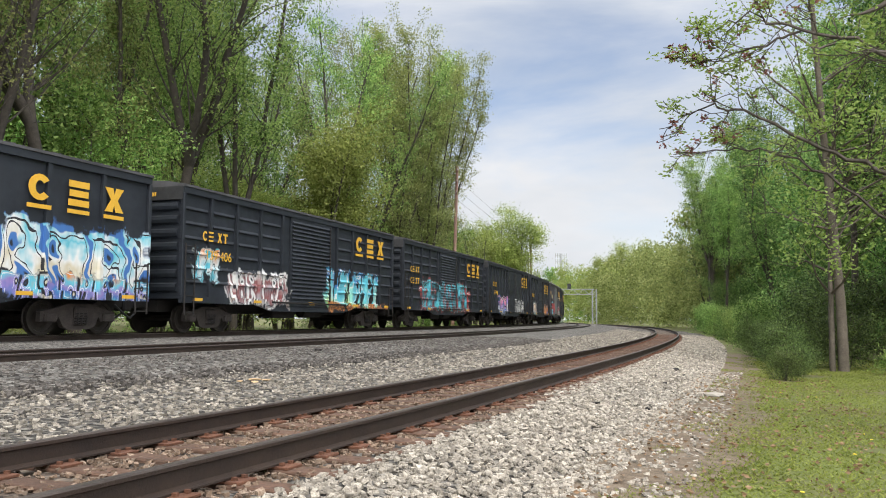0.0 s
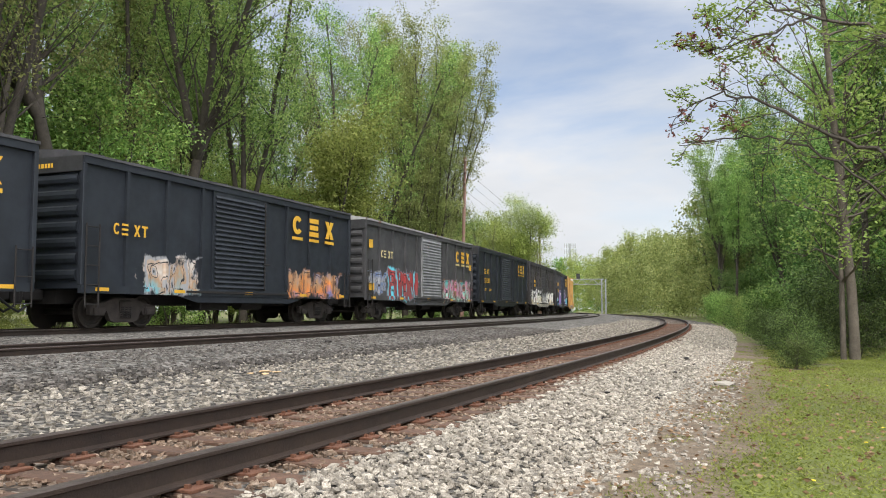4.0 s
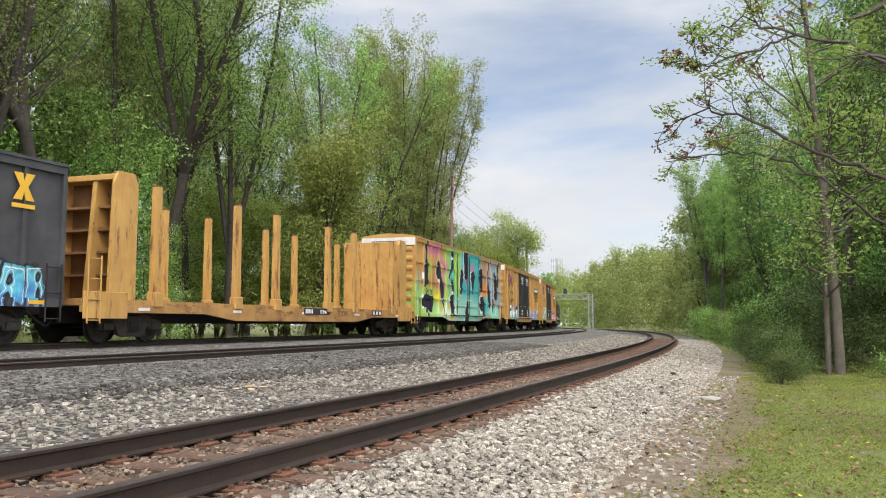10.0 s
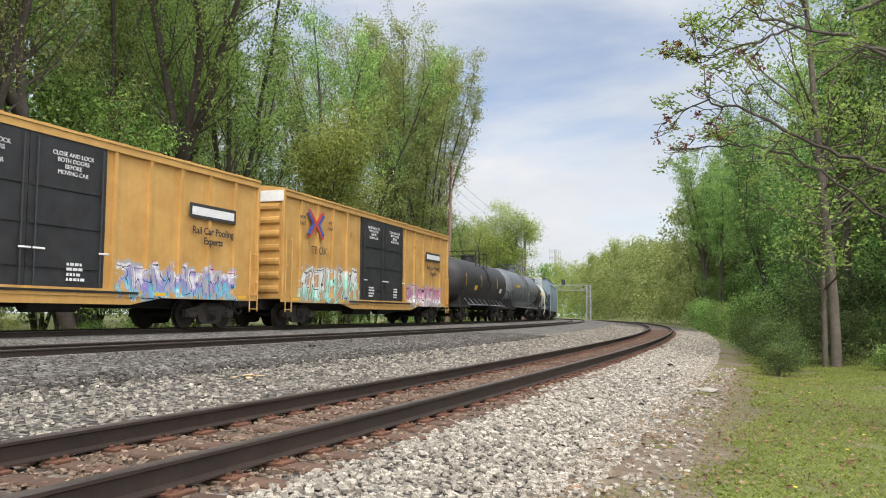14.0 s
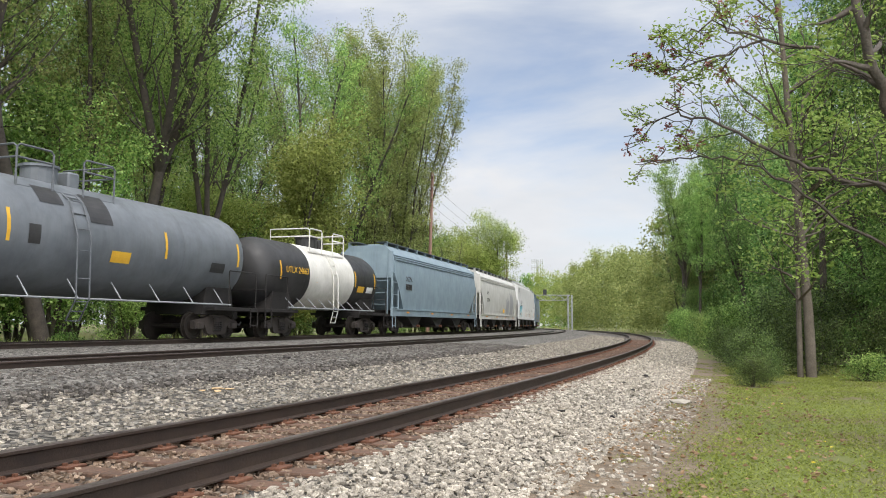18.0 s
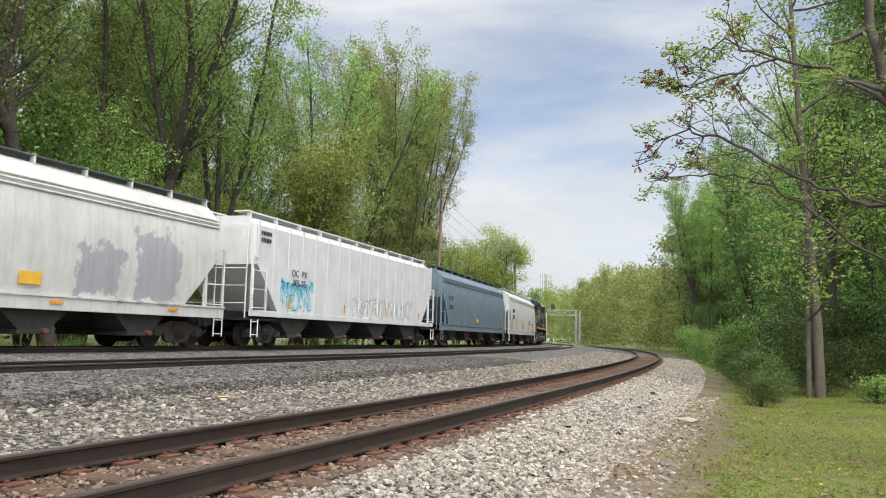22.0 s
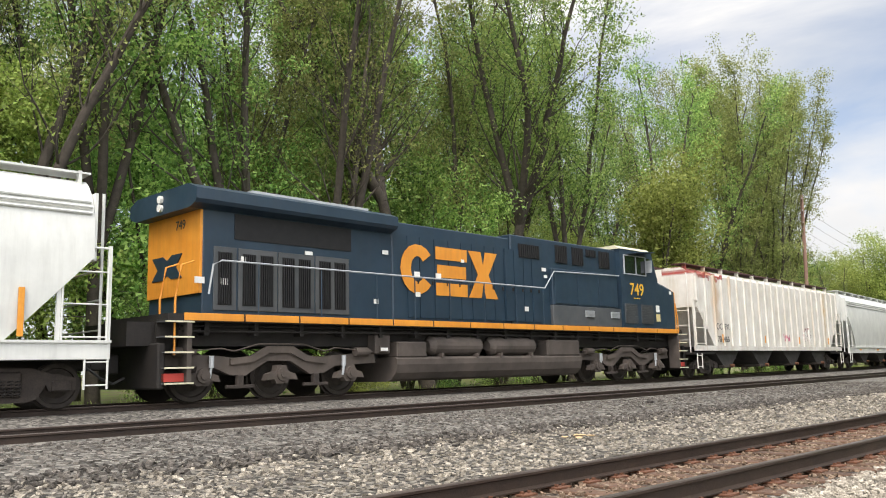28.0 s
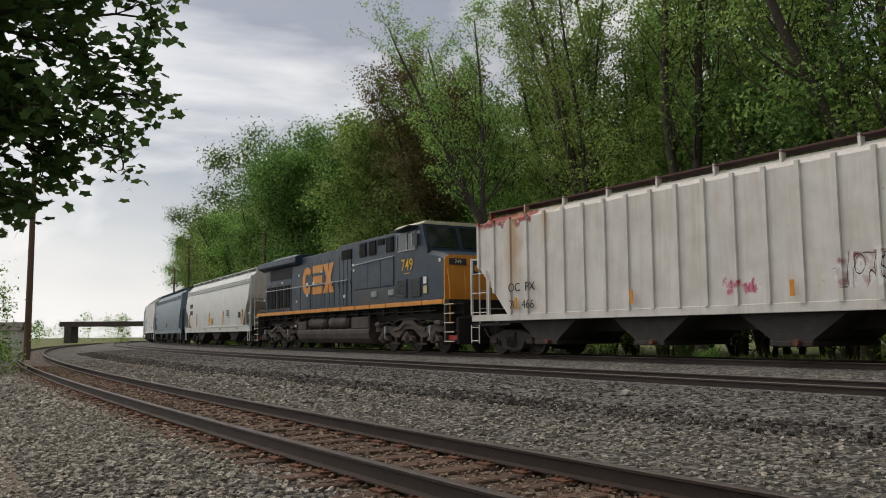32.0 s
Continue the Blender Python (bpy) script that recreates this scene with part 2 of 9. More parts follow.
def leaf_material(name, stops, trans=0.35):
    m, n, l, b = principled(name, 0.55)
    b.inputs["Specular IOR Level"].default_value = 0.2
    ge, oi = n.new("ShaderNodeNewGeometry"), n.new("ShaderNodeObjectInfo")
    r = ramp_node(n, stops)
    no = noise_node(n, l, ge.outputs["Position"], 0.35, 2)
    ad = n.new("ShaderNodeMix")
    ad.inputs["Factor"].default_value = 0.5
    l.new(ge.outputs["Random Per Island"], ad.inputs["A"])
    l.new(no.outputs["Fac"], ad.inputs["B"])
    l.new(ad.outputs["Result"], r.inputs["Fac"])
    hs = n.new("ShaderNodeHueSaturation")
    mr = n.new("ShaderNodeMapRange")
    mr.inputs["To Min"].default_value, mr.inputs["To Max"].default_value = 0.75, 1.2
    l.new(oi.outputs["Random"], mr.inputs["Value"])
    l.new(mr.outputs["Result"], hs.inputs["Value"])
    mr2 = n.new("ShaderNodeMapRange")
    mr2.inputs["To Min"].default_value, mr2.inputs["To Max"].default_value = 0.488, 0.515
    l.new(oi.outputs["Random"], mr2.inputs["Value"])
    l.new(mr2.outputs["Result"], hs.inputs["Hue"])
    l.new(r.outputs["Color"], hs.inputs["Color"])
    l.new(hs.outputs["Color"], b.inputs["Base Color"])
    tr = n.new("ShaderNodeBsdfTranslucent")
    l.new(hs.outputs["Color"], tr.inputs["Color"])
    ms = n.new("ShaderNodeMixShader")
    ms.inputs["Fac"].default_value = trans
    l.new(b.outputs["BSDF"], ms.inputs[1])
    l.new(tr.outputs["BSDF"], ms.inputs[2])
    l.new(ms.outputs["Shader"], n["Material Output"].inputs["Surface"])
    return m


LEAF = leaf_material("spring_leaves", [(0.22, (0.06, 0.125, 0.03)), (0.5, (0.245, 0.395, 0.104)), (0.78, (0.54, 0.68, 0.22))], 0.53)
LEAF_DARK = leaf_material("deep_green_leaves", [(0.22, (0.045, 0.1, 0.026)), (0.5, (0.135, 0.245, 0.062)), (0.78, (0.36, 0.5, 0.15))], 0.44)
LEAF_YOUNG = leaf_material("young_leaves", [(0.25, (0.2, 0.3, 0.06)), (0.5, (0.3, 0.42, 0.1)), (0.75, (0.4, 0.5, 0.16))], 0.55)
LEAF_OLIVE = leaf_material("budding_leaves", [(0.25, (0.15, 0.19, 0.055)), (0.5, (0.28, 0.33, 0.105)), (0.75, (0.46, 0.48, 0.185))], 0.46)
LEAF_RED = leaf_material("reddish_buds", [(0.25, (0.11, 0.075, 0.04)), (0.5, (0.21, 0.165, 0.07)), (0.75, (0.3, 0.29, 0.1))], 0.4)
LEAF_YELLOW = leaf_material("yellow_green_leaves", [(0.22, (0.12, 0.16, 0.034)), (0.5, (0.315, 0.395, 0.098)), (0.78, (0.5, 0.55, 0.17))], 0.42)
LEAF_THICKET = leaf_material("thicket_leaves", [(0.25, (0.025, 0.045, 0.015)), (0.5, (0.075, 0.115, 0.034)), (0.75, (0.2, 0.28, 0.08))], 0.3)
WEED_BLADE = leaf_material("weed_blades", [(0.25, (0.18, 0.24, 0.06)), (0.5, (0.28, 0.34, 0.1)), (0.75, (0.42, 0.44, 0.17))], 0.5)
GRASS_BLADE = leaf_material("grass_blades", [(0.25, (0.13, 0.155, 0.03)), (0.5, (0.22, 0.25, 0.05)), (0.75, (0.33, 0.345, 0.085))], 0.5)


# ---- mesh helpers ----
def mesh_of(name, bm, *mats):
    me = bpy.data.meshes.new(name)
    bm.to_mesh(me)
    bm.free()
    for m in mats:
        me.materials.append(m)
    return me


def part(name, bm, material, parent, label="", m=None):
    """Links a bmesh (or a shared mesh) as one mesh object under a thing or a part."""
    me = bm if isinstance(bm, bpy.types.Mesh) else mesh_of(name, bm, material)
    ob = new(name, me)
    ob.parent = parent
    if m is not None:
        ob.matrix_basis = m
    if label:
        tagged(ob, label)
    return ob


def thing(name, label, category, group="", m=None):
    ob = new(name)
    ob.empty_display_size = 0.2
    if m is not None:
        ob.matrix_basis = m
    return tagged(ob, label, category, group)


def box(bm, x0, x1, y0, y1, z0, z1, bevel=0.0):
    vs = [bm.verts.new(c) for c in ((x0, y0, z0), (x1, y0, z0), (x1, y1, z0), (x0, y1, z0), (x0, y0, z1), (x1, y0, z1), (x1, y1, z1), (x0, y1, z1))]
    fs = [bm.faces.new([vs[i] for i in q]) for q in ((3, 2, 1, 0), (4, 5, 6, 7), (0, 1, 5, 4), (1, 2, 6, 5), (2, 3, 7, 6), (3, 0, 4, 7))]
    if bevel:
        es = list({e for f in fs for e in f.edges})
        bmesh.ops.bevel(bm, geom=es, offset=bevel, segments=1, affect="EDGES", profile=0.5)
    return bm


def B(x0, x1, y0, y1, z0, z1, bevel=0.0):
    return box(bmesh.new(), x0, x1, y0, y1, z0, z1, bevel)


def tube(bm, pts, radii, seg=6, cap=True):
    """A tube through points."""
    rings = []
    for i, p in enumerate(pts):
        p = Vector(p)
        d = Vector(pts[min(i + 1, len(pts) - 1)]) - Vector(pts[max(i - 1, 0)])
        d = d.normalized() if d.length > 1e-9 else Vector((0, 0, 1))
        u = d.cross(Vector((0, 0, 1)) if abs(d.z) < 0.9 else Vector((1, 0, 0))).normalized()
        v = d.cross(u)
        r = radii[i] if hasattr(radii, "__len__") else radii
        rings.append([bm.verts.new(p + (u * math.cos(k * math.tau / seg) + v * math.sin(k * math.tau / seg)) * r) for k in range(seg)])
    for a, b in zip(rings, rings[1:]):
        for k in range(seg):
            bm.faces.new((a[k], b[k], b[(k + 1) % seg], a[(k + 1) % seg]))
    if cap:
        bm.faces.new(rings[0])
        bm.faces.new(rings[-1][::-1])
    return bm


def prism(bm, outline, y0, y1):
    """An outline in x, z, drawn through from y0 to y1."""
    a = [bm.verts.new((x, y0, z)) for x, z in outline]
    b = [bm.verts.new((x, y1, z)) for x, z in outline]
    n = len(a)
    bm.faces.new(a)
    bm.faces.new(b[::-1])
    for i in range(n):
        bm.faces.new((a[i], b[i], b[(i + 1) % n], a[(i + 1) % n]))
    bmesh.ops.recalc_face_normals(bm, faces=bm.faces[:])
    return bm


def section(bm, outline, x0, x1):
    """An outline in y, z, drawn through from x0 to x1."""
    a = [bm.verts.new((x0, y, z)) for y, z in outline]
    b = [bm.verts.new((x1, y, z)) for y, z in outline]
    n = len(a)
    bm.faces.new(a)
    bm.faces.new(b[::-1])
    for i in range(n):
        bm.faces.new((a[i], b[i], b[(i + 1) % n], a[(i + 1) % n]))
    bmesh.ops.recalc_face_normals(bm, faces=bm.faces[:])
    return bm


def smooth(me):
    for p in me.polygons:
        p.use_smooth = True
    return me

# ---- ground ----
def ground_z(x, y):
    s, dn = near_sd(x, y)
    s2, dm = main_sd(x, y)
    n = noise.noise(Vector((x * 0.15, y * 0.15, 0))) * 0.06
    # heights of the near bed and the main bed, and the bank between and beyond them
    if dn > -1.0:
        z = -0.30 if dn < 1.5 else -0.30 - min(dn - 1.5, 3.0) * 0.05 - max(0, min(dn - 9, 30)) * 0.02
        if dn < 1.5:
            z = -0.24
        elif dn < 2.3:
            z = -0.24 - (dn - 1.5) * 0.10
        z += n * min(1, max(0, dn - 1.4))
    elif dm > 6.9:
        k = (dm - 6.9) / max(0.5, (dm - 6.9) + (-1.0 - dn))
        k = k * k * (3 - 2 * k)
        z = (Z_MID - 0.2) * (1 - k) + -0.24 * k
    elif dm > -2.2:
        z = (Z_TRAIN - 0.2) + ((Z_MID - 0.2) - (Z_TRAIN - 0.2)) * max(0, min(1, (dm - 1.4) / 2.2))
    else:
        z = (Z_TRAIN - 0.2) - min(-2.2 - dm, 3.0) * 0.17 + n + max(0, -9 - dm) * 0.012
    return z


def strip(name, at_fn, ds, s0, s1, step, lift, material):
    bm = bmesh.new()
    n = int((s1 - s0) / step)
    rows = []
    for i in range(n + 1):
        row = []
        for d in ds:
            p = at_fn(d, s0 + (s1 - s0) * i / n)
            row.append(bm.verts.new((p.x, p.y, ground_z(p.x, p.y) + (lift(d, s0 + (s1 - s0) * i / n) if callable(lift) else lift))))
        rows.append(row)
    for a, b in zip(rows, rows[1:]):
        for k in range(len(ds) - 1):
            bm.faces.new((a[k], a[k + 1], b[k + 1], b[k]))
    bmesh.ops.recalc_face_normals(bm, faces=bm.faces[:])
    ob = new(name, mesh_of(name, bm, material))
    return ob


def ground_material():
    m, n, l, b = principled("ground_cover", 0.95)
    geo = n.new("ShaderNodeNewGeometry")
    g1, g2 = noise_node(n, l, geo.outputs["Position"], 0.55, 5), noise_node(n, l, geo.outputs["Position"], 30, 6)
    mx = n.new("ShaderNodeMix")
    mx.inputs["Factor"].default_value = 0.28
    l.new(g1.outputs["Fac"], mx.inputs["A"])
    l.new(g2.outputs["Fac"], mx.inputs["B"])
    r = ramp_node(n, [(0.38, (0.14, 0.096, 0.06)), (0.46, (0.125, 0.112, 0.046)), (0.52, (0.115, 0.135, 0.03)), (0.64, (0.15, 0.175, 0.036))])
    l.new(mx.outputs["Result"], r.inputs["Fac"])
    l.new(r.outputs["Color"], b.inputs["Base Color"])
    bn = n.new("ShaderNodeBump")
    bn.inputs["Strength"].default_value, bn.inputs["Distance"].default_value = 0.4, 0.03
    l.new(g2.outputs["Fac"], bn.inputs["Height"])
    l.new(bn.outputs["Normal"], b.inputs["Normal"])
    return m


def bed_material(name, stops):
    m, n, l, b = principled(name, 0.95)
    geo = n.new("ShaderNodeNewGeometry")
    vo = n.new("ShaderNodeTexVoronoi")
    vo.inputs["Scale"].default_value = 16
    l.new(geo.outputs["Position"], vo.inputs["Vector"])
    no = noise_node(n, l, geo.outputs["Position"], 1.2, 4)
    sp = n.new("ShaderNodeSeparateColor")
    l.new(vo.outputs["Color"], sp.inputs["Color"])
    mx = n.new("ShaderNodeMix")
    mx.inputs["Factor"].default_value = 0.6
    l.new(no.outputs["Fac"], mx.inputs["A"])
    l.new(sp.outputs["Red"], mx.inputs["B"])
    r = ramp_node(n, stops)
    l.new(mx.outputs["Result"], r.inputs["Fac"])
    l.new(r.outputs["Color"], b.inputs["Base Color"])
    bn = n.new("ShaderNodeBump")
    bn.inputs["Strength"].default_value, bn.inputs["Distance"].default_value, bn.invert = 1.0, 0.05, True
    l.new(vo.outputs["Distance"], bn.inputs["Height"])
    l.new(bn.outputs["Normal"], b.inputs["Normal"])
    return m


GROUND = ground_material()
# bed below the pale stones, its colour darkened as shade in their gaps
BED_SHADED = bed_material("ballast_bed_shaded", [(0.2, (0.014, 0.012, 0.01)), (0.5, (0.07, 0.062, 0.052)), (0.8, (0.27, 0.247, 0.21))])
BED_DARK = bed_material("ballast_bed_grey", [(0.2, (0.025, 0.023, 0.02)), (0.5, (0.105, 0.097, 0.085)), (0.8, (0.27, 0.25, 0.22))])
BED_DIRT = surface("stony_dirt", [(0.34, (0.06, 0.042, 0.027)), (0.5, (0.145, 0.106, 0.07)), (0.66, (0.27, 0.215, 0.155))], 11, 0.95, 0, 0.5, 0.4, 40)
BED_RUST = bed_material("ballast_bed_rusty", [(0.2, (0.035, 0.024, 0.017)), (0.5, (0.1, 0.073, 0.053)), (0.8, (0.27, 0.22, 0.17))])


def build_ground():
    bm = bmesh.new()
    xs = sorted({-1500, -900, -500, -300, -200, -150, *range(-120, 121, 3), 150, 200, 300, 500, 900, 1500})
    grid = {}
    for x in xs:
        for y in xs:
            grid[x, y] = bm.verts.new((x, y, ground_z(x, y) - 0.05 if max(abs(x), abs(y)) < 160 else -0.6))
    for a, b in zip(xs, xs[1:]):
        for c, d in zip(xs, xs[1:]):
            bm.faces.new((grid[a, c], grid[b, c], grid[b, d], grid[a, d]))
    g = new("ground", mesh_of("ground", bm, GROUND))
    tagged(g, "grassy ground with bare earth patches beside the tracks", "ground", kind="structure")
    near_lawn = strip("verge", near_at, [3.0 + 0.4 * i for i in range(16)], -3.5, 60, 0.5, 0.02, GROUND)
    tagged(near_lawn, "short spring grass verge beside the ballast", "grass", kind="structure")
    for name, fn, ds, lab, mt in (
            ("ballast_shoulder", near_at, [0.95, 1.2, 1.5, 1.8, 2.1, 2.4, 2.8, 3.2], "pale crushed-stone shoulder beside the track", BED_SHADED),
            ("ballast_track_bed", near_at, [-0.95, -0.5, 0, 0.5, 0.95], "rust-stained ballast between the rails of the near track", BED_RUST),
            ("ballast_between", near_at, [-6.2, -5.4, -4.6, -4.2, -3.8, -3.4, -3, -2.6, -2.2, -1.8, -1.4, -0.95], "pale crushed stone between the tracks", BED_SHADED),
            ("ballast_slope", main_at, [9.6, 9.2, 8.8, 8.4, 8.1, 7.8, 7.4, 7.0, 6.6, 5.6, 4.6, 3.6, 2.6, 1.6, 0.8, 0, -0.8, -1.6, -2.4, -3], "dark grey ballast bank under the main line", BED_DARK)):
        lift = {"ballast_slope": lambda d, s: 0.07 - 0.11 * max(0, min(1, (d - 8.4) / 1.2)), "ballast_between": 0.03, "ballast_track_bed": 0.012, "ballast_shoulder": 0.018}[name]
        tagged(strip(name, fn, ds, -200, 260, 2.0, lift, mt), lab, "ballast", kind="structure")
    # trodden dirt between stones and lawn, with a ragged edge
    bm = bmesh.new()
    rows = []
    for i in range(160):
        s = -0.5 + i * 0.2
        row = []
        for k in range(5):
            d = 2.6 + k * 0.35 + (noise.noise(Vector((s * 0.9, k * 0.2, 4))) * 0.55 + noise.noise(Vector((s * 3, k, 8))) * 0.15) * (k / 4)
            p = near_at(d, s)
            row.append(bm.verts.new((p.x, p.y, ground_z(p.x, p.y) + (0.03 if k < 4 else 0.014))))
        rows.append(row)
    for a, b in zip(rows, rows[1:]):
        for k in range(4):
            bm.faces.new((a[k], a[k + 1], b[k + 1], b[k]))
    bmesh.ops.recalc_face_normals(bm, faces=bm.faces[:])
    tagged(new("dirt_edge", mesh_of("dirt_edge", bm, BED_DIRT)), "brown bare dirt along the lawn's edge", "ground", kind="structure")
    tagged(strip("stony_verge", near_at, [3.1, 3.5, 4, 4.5, 5, 5.6, 6.2, 7, 8, 9, 10.5, 12, 14], -60, 1.6, 0.4, lambda d, s: 0.03 if s < -3.2 else 0.03 + noise.noise(Vector((d * 1.1, s * 1.1, 2))) * 0.03 - (s + 3.2) * 0.011, BED_DIRT), "trodden stony ground with few weeds", "ground", kind="structure")


# ---- rails, ties, plates ----
PROFILE = [(-0.07, 0.0), (-0.07, 0.012), (-0.012, 0.03), (-0.009, 0.125), (-0.036, 0.137), (-0.036, 0.16), (-0.03, 0.171), (0.03, 0.171), (0.036, 0.16), (0.036, 0.137), (0.009, 0.125), (0.012, 0.03), (0.07, 0.012), (0.07, 0.0)]


def rail(fn, d, ztop, s0, s1, parent, label):
    bm = bmesh.new()
    n = int((s1 - s0) / 2.5)
    rings = []
    for i in range(n + 1):
        s = s0 + (s1 - s0) * i / n
        rings.append([bm.verts.new((*fn(d + y, s), ztop - 0.171 + z)) for y, z in PROFILE])
    k = len(PROFILE)
    for a, b in zip(rings, rings[1:]):
        for j in range(k):
            f = bm.faces.new((a[j], a[(j + 1) % k], b[(j + 1) % k], b[j]))
            f.material_index = 1 if j in (6, 5, 7) else 0
    bmesh.ops.recalc_face_normals(bm, faces=bm.faces[:])
    return part("rail", mesh_of("rail", bm, RAIL, RAIL_TOP), None, parent, label)


def railway(name, fn, cd, ztop, s0, s1, label):
    t = thing(name, label, "railway track")
    t["kind"] = "structure"
    for d in (-0.7525, 0.7525):
        rail(fn, cd + d, ztop, s0, s1, t, "brown rusted rail with a worn bright head")
    return t


build_ground()
NEAR_TRACK = railway("near_track", near_at, 0.0, Z_NEAR, -200, 260, "rusty near railway track on old wooden ties")
MID_TRACK = railway("middle_track", main_at, 4.41, Z_MID, -200, 260, "empty main line track with brown rails")
FAR_TRACK = railway("train_track", main_at, 0.0, Z_TRAIN, -200, 260, "main line track under the freight train")


def ties(fn, cd, ztop, s0, s1, step, parent, plates):
    rnd = random.Random(5)
    mesh = mesh_of("tie", B(-0.115, 0.115, -1.3, 1.3, -0.18, 0.0, 0.012), TIE)
    bm = bmesh.new()
    box(bm, -0.1, 0.1, -0.17, 0.17, 0.0, 0.022, 0.004)
    for sx in (-1, 1):
        for sy in (-1, 1):
            box(bm, sx * 0.055 - 0.014, sx * 0.055 + 0.014, sy * 0.1 - 0.016, sy * 0.1 + 0.016, 0.02, 0.045)
    plate_mesh = mesh_of("tie_plate", bm, RUST)
    s = s0
    while s < s1:
        p = fn(cd, s)
        q = fn(cd, s + 0.5)
        a = math.degrees(math.atan2(q.y - p.y, q.x - p.x)) + rnd.uniform(-1.5, 1.5)
        o = part("tie", mesh, None, parent, m=pose(p.x, p.y, ztop - 0.171 - 0.02 + rnd.uniform(-0.012, 0.0), 0, 0, a))
        if plates:
            for d in (-0.7525, 0.7525):
                part("tie_plate", plate_mesh, None, o, m=pose(0, d, 0.0))
        s += step + rnd.uniform(-0.03, 0.03)


ties(near_at, 0.0, Z_NEAR, -28, 62, 0.52, NEAR_TRACK, True)
ties(main_at, 4.41, Z_MID, -30, 70, 0.575, MID_TRACK, False)
ties(main_at, 0.0, Z_TRAIN, -30, 70, 0.575, FAR_TRACK, False)


# ---- loose ballast ----
def stone_bm(seed, coarse=False):
    rnd = random.Random(seed)
    bm = bmesh.new()
    if coarse:
        bmesh.ops.create_cube(bm, size=1.3)
        bmesh.ops.triangulate(bm, faces=bm.faces[:])
    else:
        bmesh.ops.create_icosphere(bm, subdivisions=1, radius=1)
    for v in bm.verts:
        v.co = v.co * rnd.uniform(0.5, 1.15)
        v.co.z *= 0.7
    vs = np.array([v.co[:] for v in bm.verts])
    bm.verts.index_update()
    fs = np.array([[v.index for v in f.verts] for f in bm.faces])
    bm.free()
    return vs, fs


def stones(name, places, material, label, coarse=False):
    """places: rows of x, y, z, size. All stones in one mesh."""
    kinds = [stone_bm(i, coarse or i % 2 == 0) for i in range(8)]
    rs = np.random.RandomState(7)
    V, Fc, off = [], [], 0
    for i, (x, y, z, r) in enumerate(places):
        vs, fs = kinds[i % 8]
        a, b = rs.uniform(0, 6.283), rs.uniform(-0.6, 0.6)
        ca, sa, cb, sb = math.cos(a), math.sin(a), math.cos(b), math.sin(b)
        m = np.array([[ca, -sa, 0], [sa, ca, 0], [0, 0, 1]]) @ np.array([[cb, 0, sb], [0, 1, 0], [-sb, 0, cb]])
        V.append((vs * (r * rs.uniform(0.7, 1.3, 3))) @ m.T + (x, y, z))
        Fc.append(fs + off)
        off += len(vs)
    me = bpy.data.meshes.new(name)
    V, Fc = np.concatenate(V), np.concatenate(Fc)
    me.vertices.add(len(V))
    me.vertices.foreach_set("co", V.ravel())
    me.loops.add(Fc.size)
    me.loops.foreach_set("vertex_index", Fc.ravel().astype(np.int32))
    me.polygons.add(len(Fc))
    me.polygons.foreach_set("loop_start", np.arange(0, Fc.size, 3, dtype=np.int32))
    me.polygons.foreach_set("use_smooth", np.zeros(len(Fc), dtype=bool))
    me.update()
    me.validate()
    me.materials.append(material)
    return tagged(new(name, me), label, "stones", kind="stuff")


def scatter_stones(fn, d0, d1, s0, s1, count, r0, r1, seed, lift=0.0):
    rs = np.random.RandomState(seed)
    out = []
    for _ in range(count):
        d, s = rs.uniform(d0, d1), rs.uniform(s0, s1)
        p = fn(d, s)
        out.append((p.x, p.y, ground_z(p.x, p.y) + 0.026 + lift + rs.uniform(-0.008, 0.014), rs.uniform(r0, r1) ** 1.0))
    return out

# ---- the train ----
TRAIN = []


def run(t):
    """Metres that the train has gone at t seconds, before SCALE."""
    if t < 18:
        return 11.5 * t
    if t < 24:
        return 207 + 11.5 * (t - 18) - (t - 18) ** 2 / 24
    return 274.5 + 11.0 * (t - 24) + 0.156 * min(t - 24, 4) + 0.36 * max(0, t - 26.5) + 0.15 * max(0, min(t - 29.2, 1.0)) - 0.32 * max(0, t - 31)


def train_row(u0, u1, t):
    """Pose of a vehicle that stretches from u0 to u1 along the train, t seconds into the clip."""
    s = ((u0 + u1) / 2 - run(t)) * SCALE * STRETCH + 0.425
    p, a = arc(MAIN_C, MAIN_A, TRAIN_R, s, TRAIN_R)
    return pose(p.x, p.y, Z_TRAIN, 0, 0, math.degrees(a))


def vehicle(name, label, category, u0, u1):
    t = thing(name, label, category, "cars of the freight train", train_row(u0, u1, 0) @ Matrix.Diagonal((STRETCH, 1, 1, 1)))
    TRAIN.append((t, u0, u1))
    return t, (u1 - u0) * SCALE


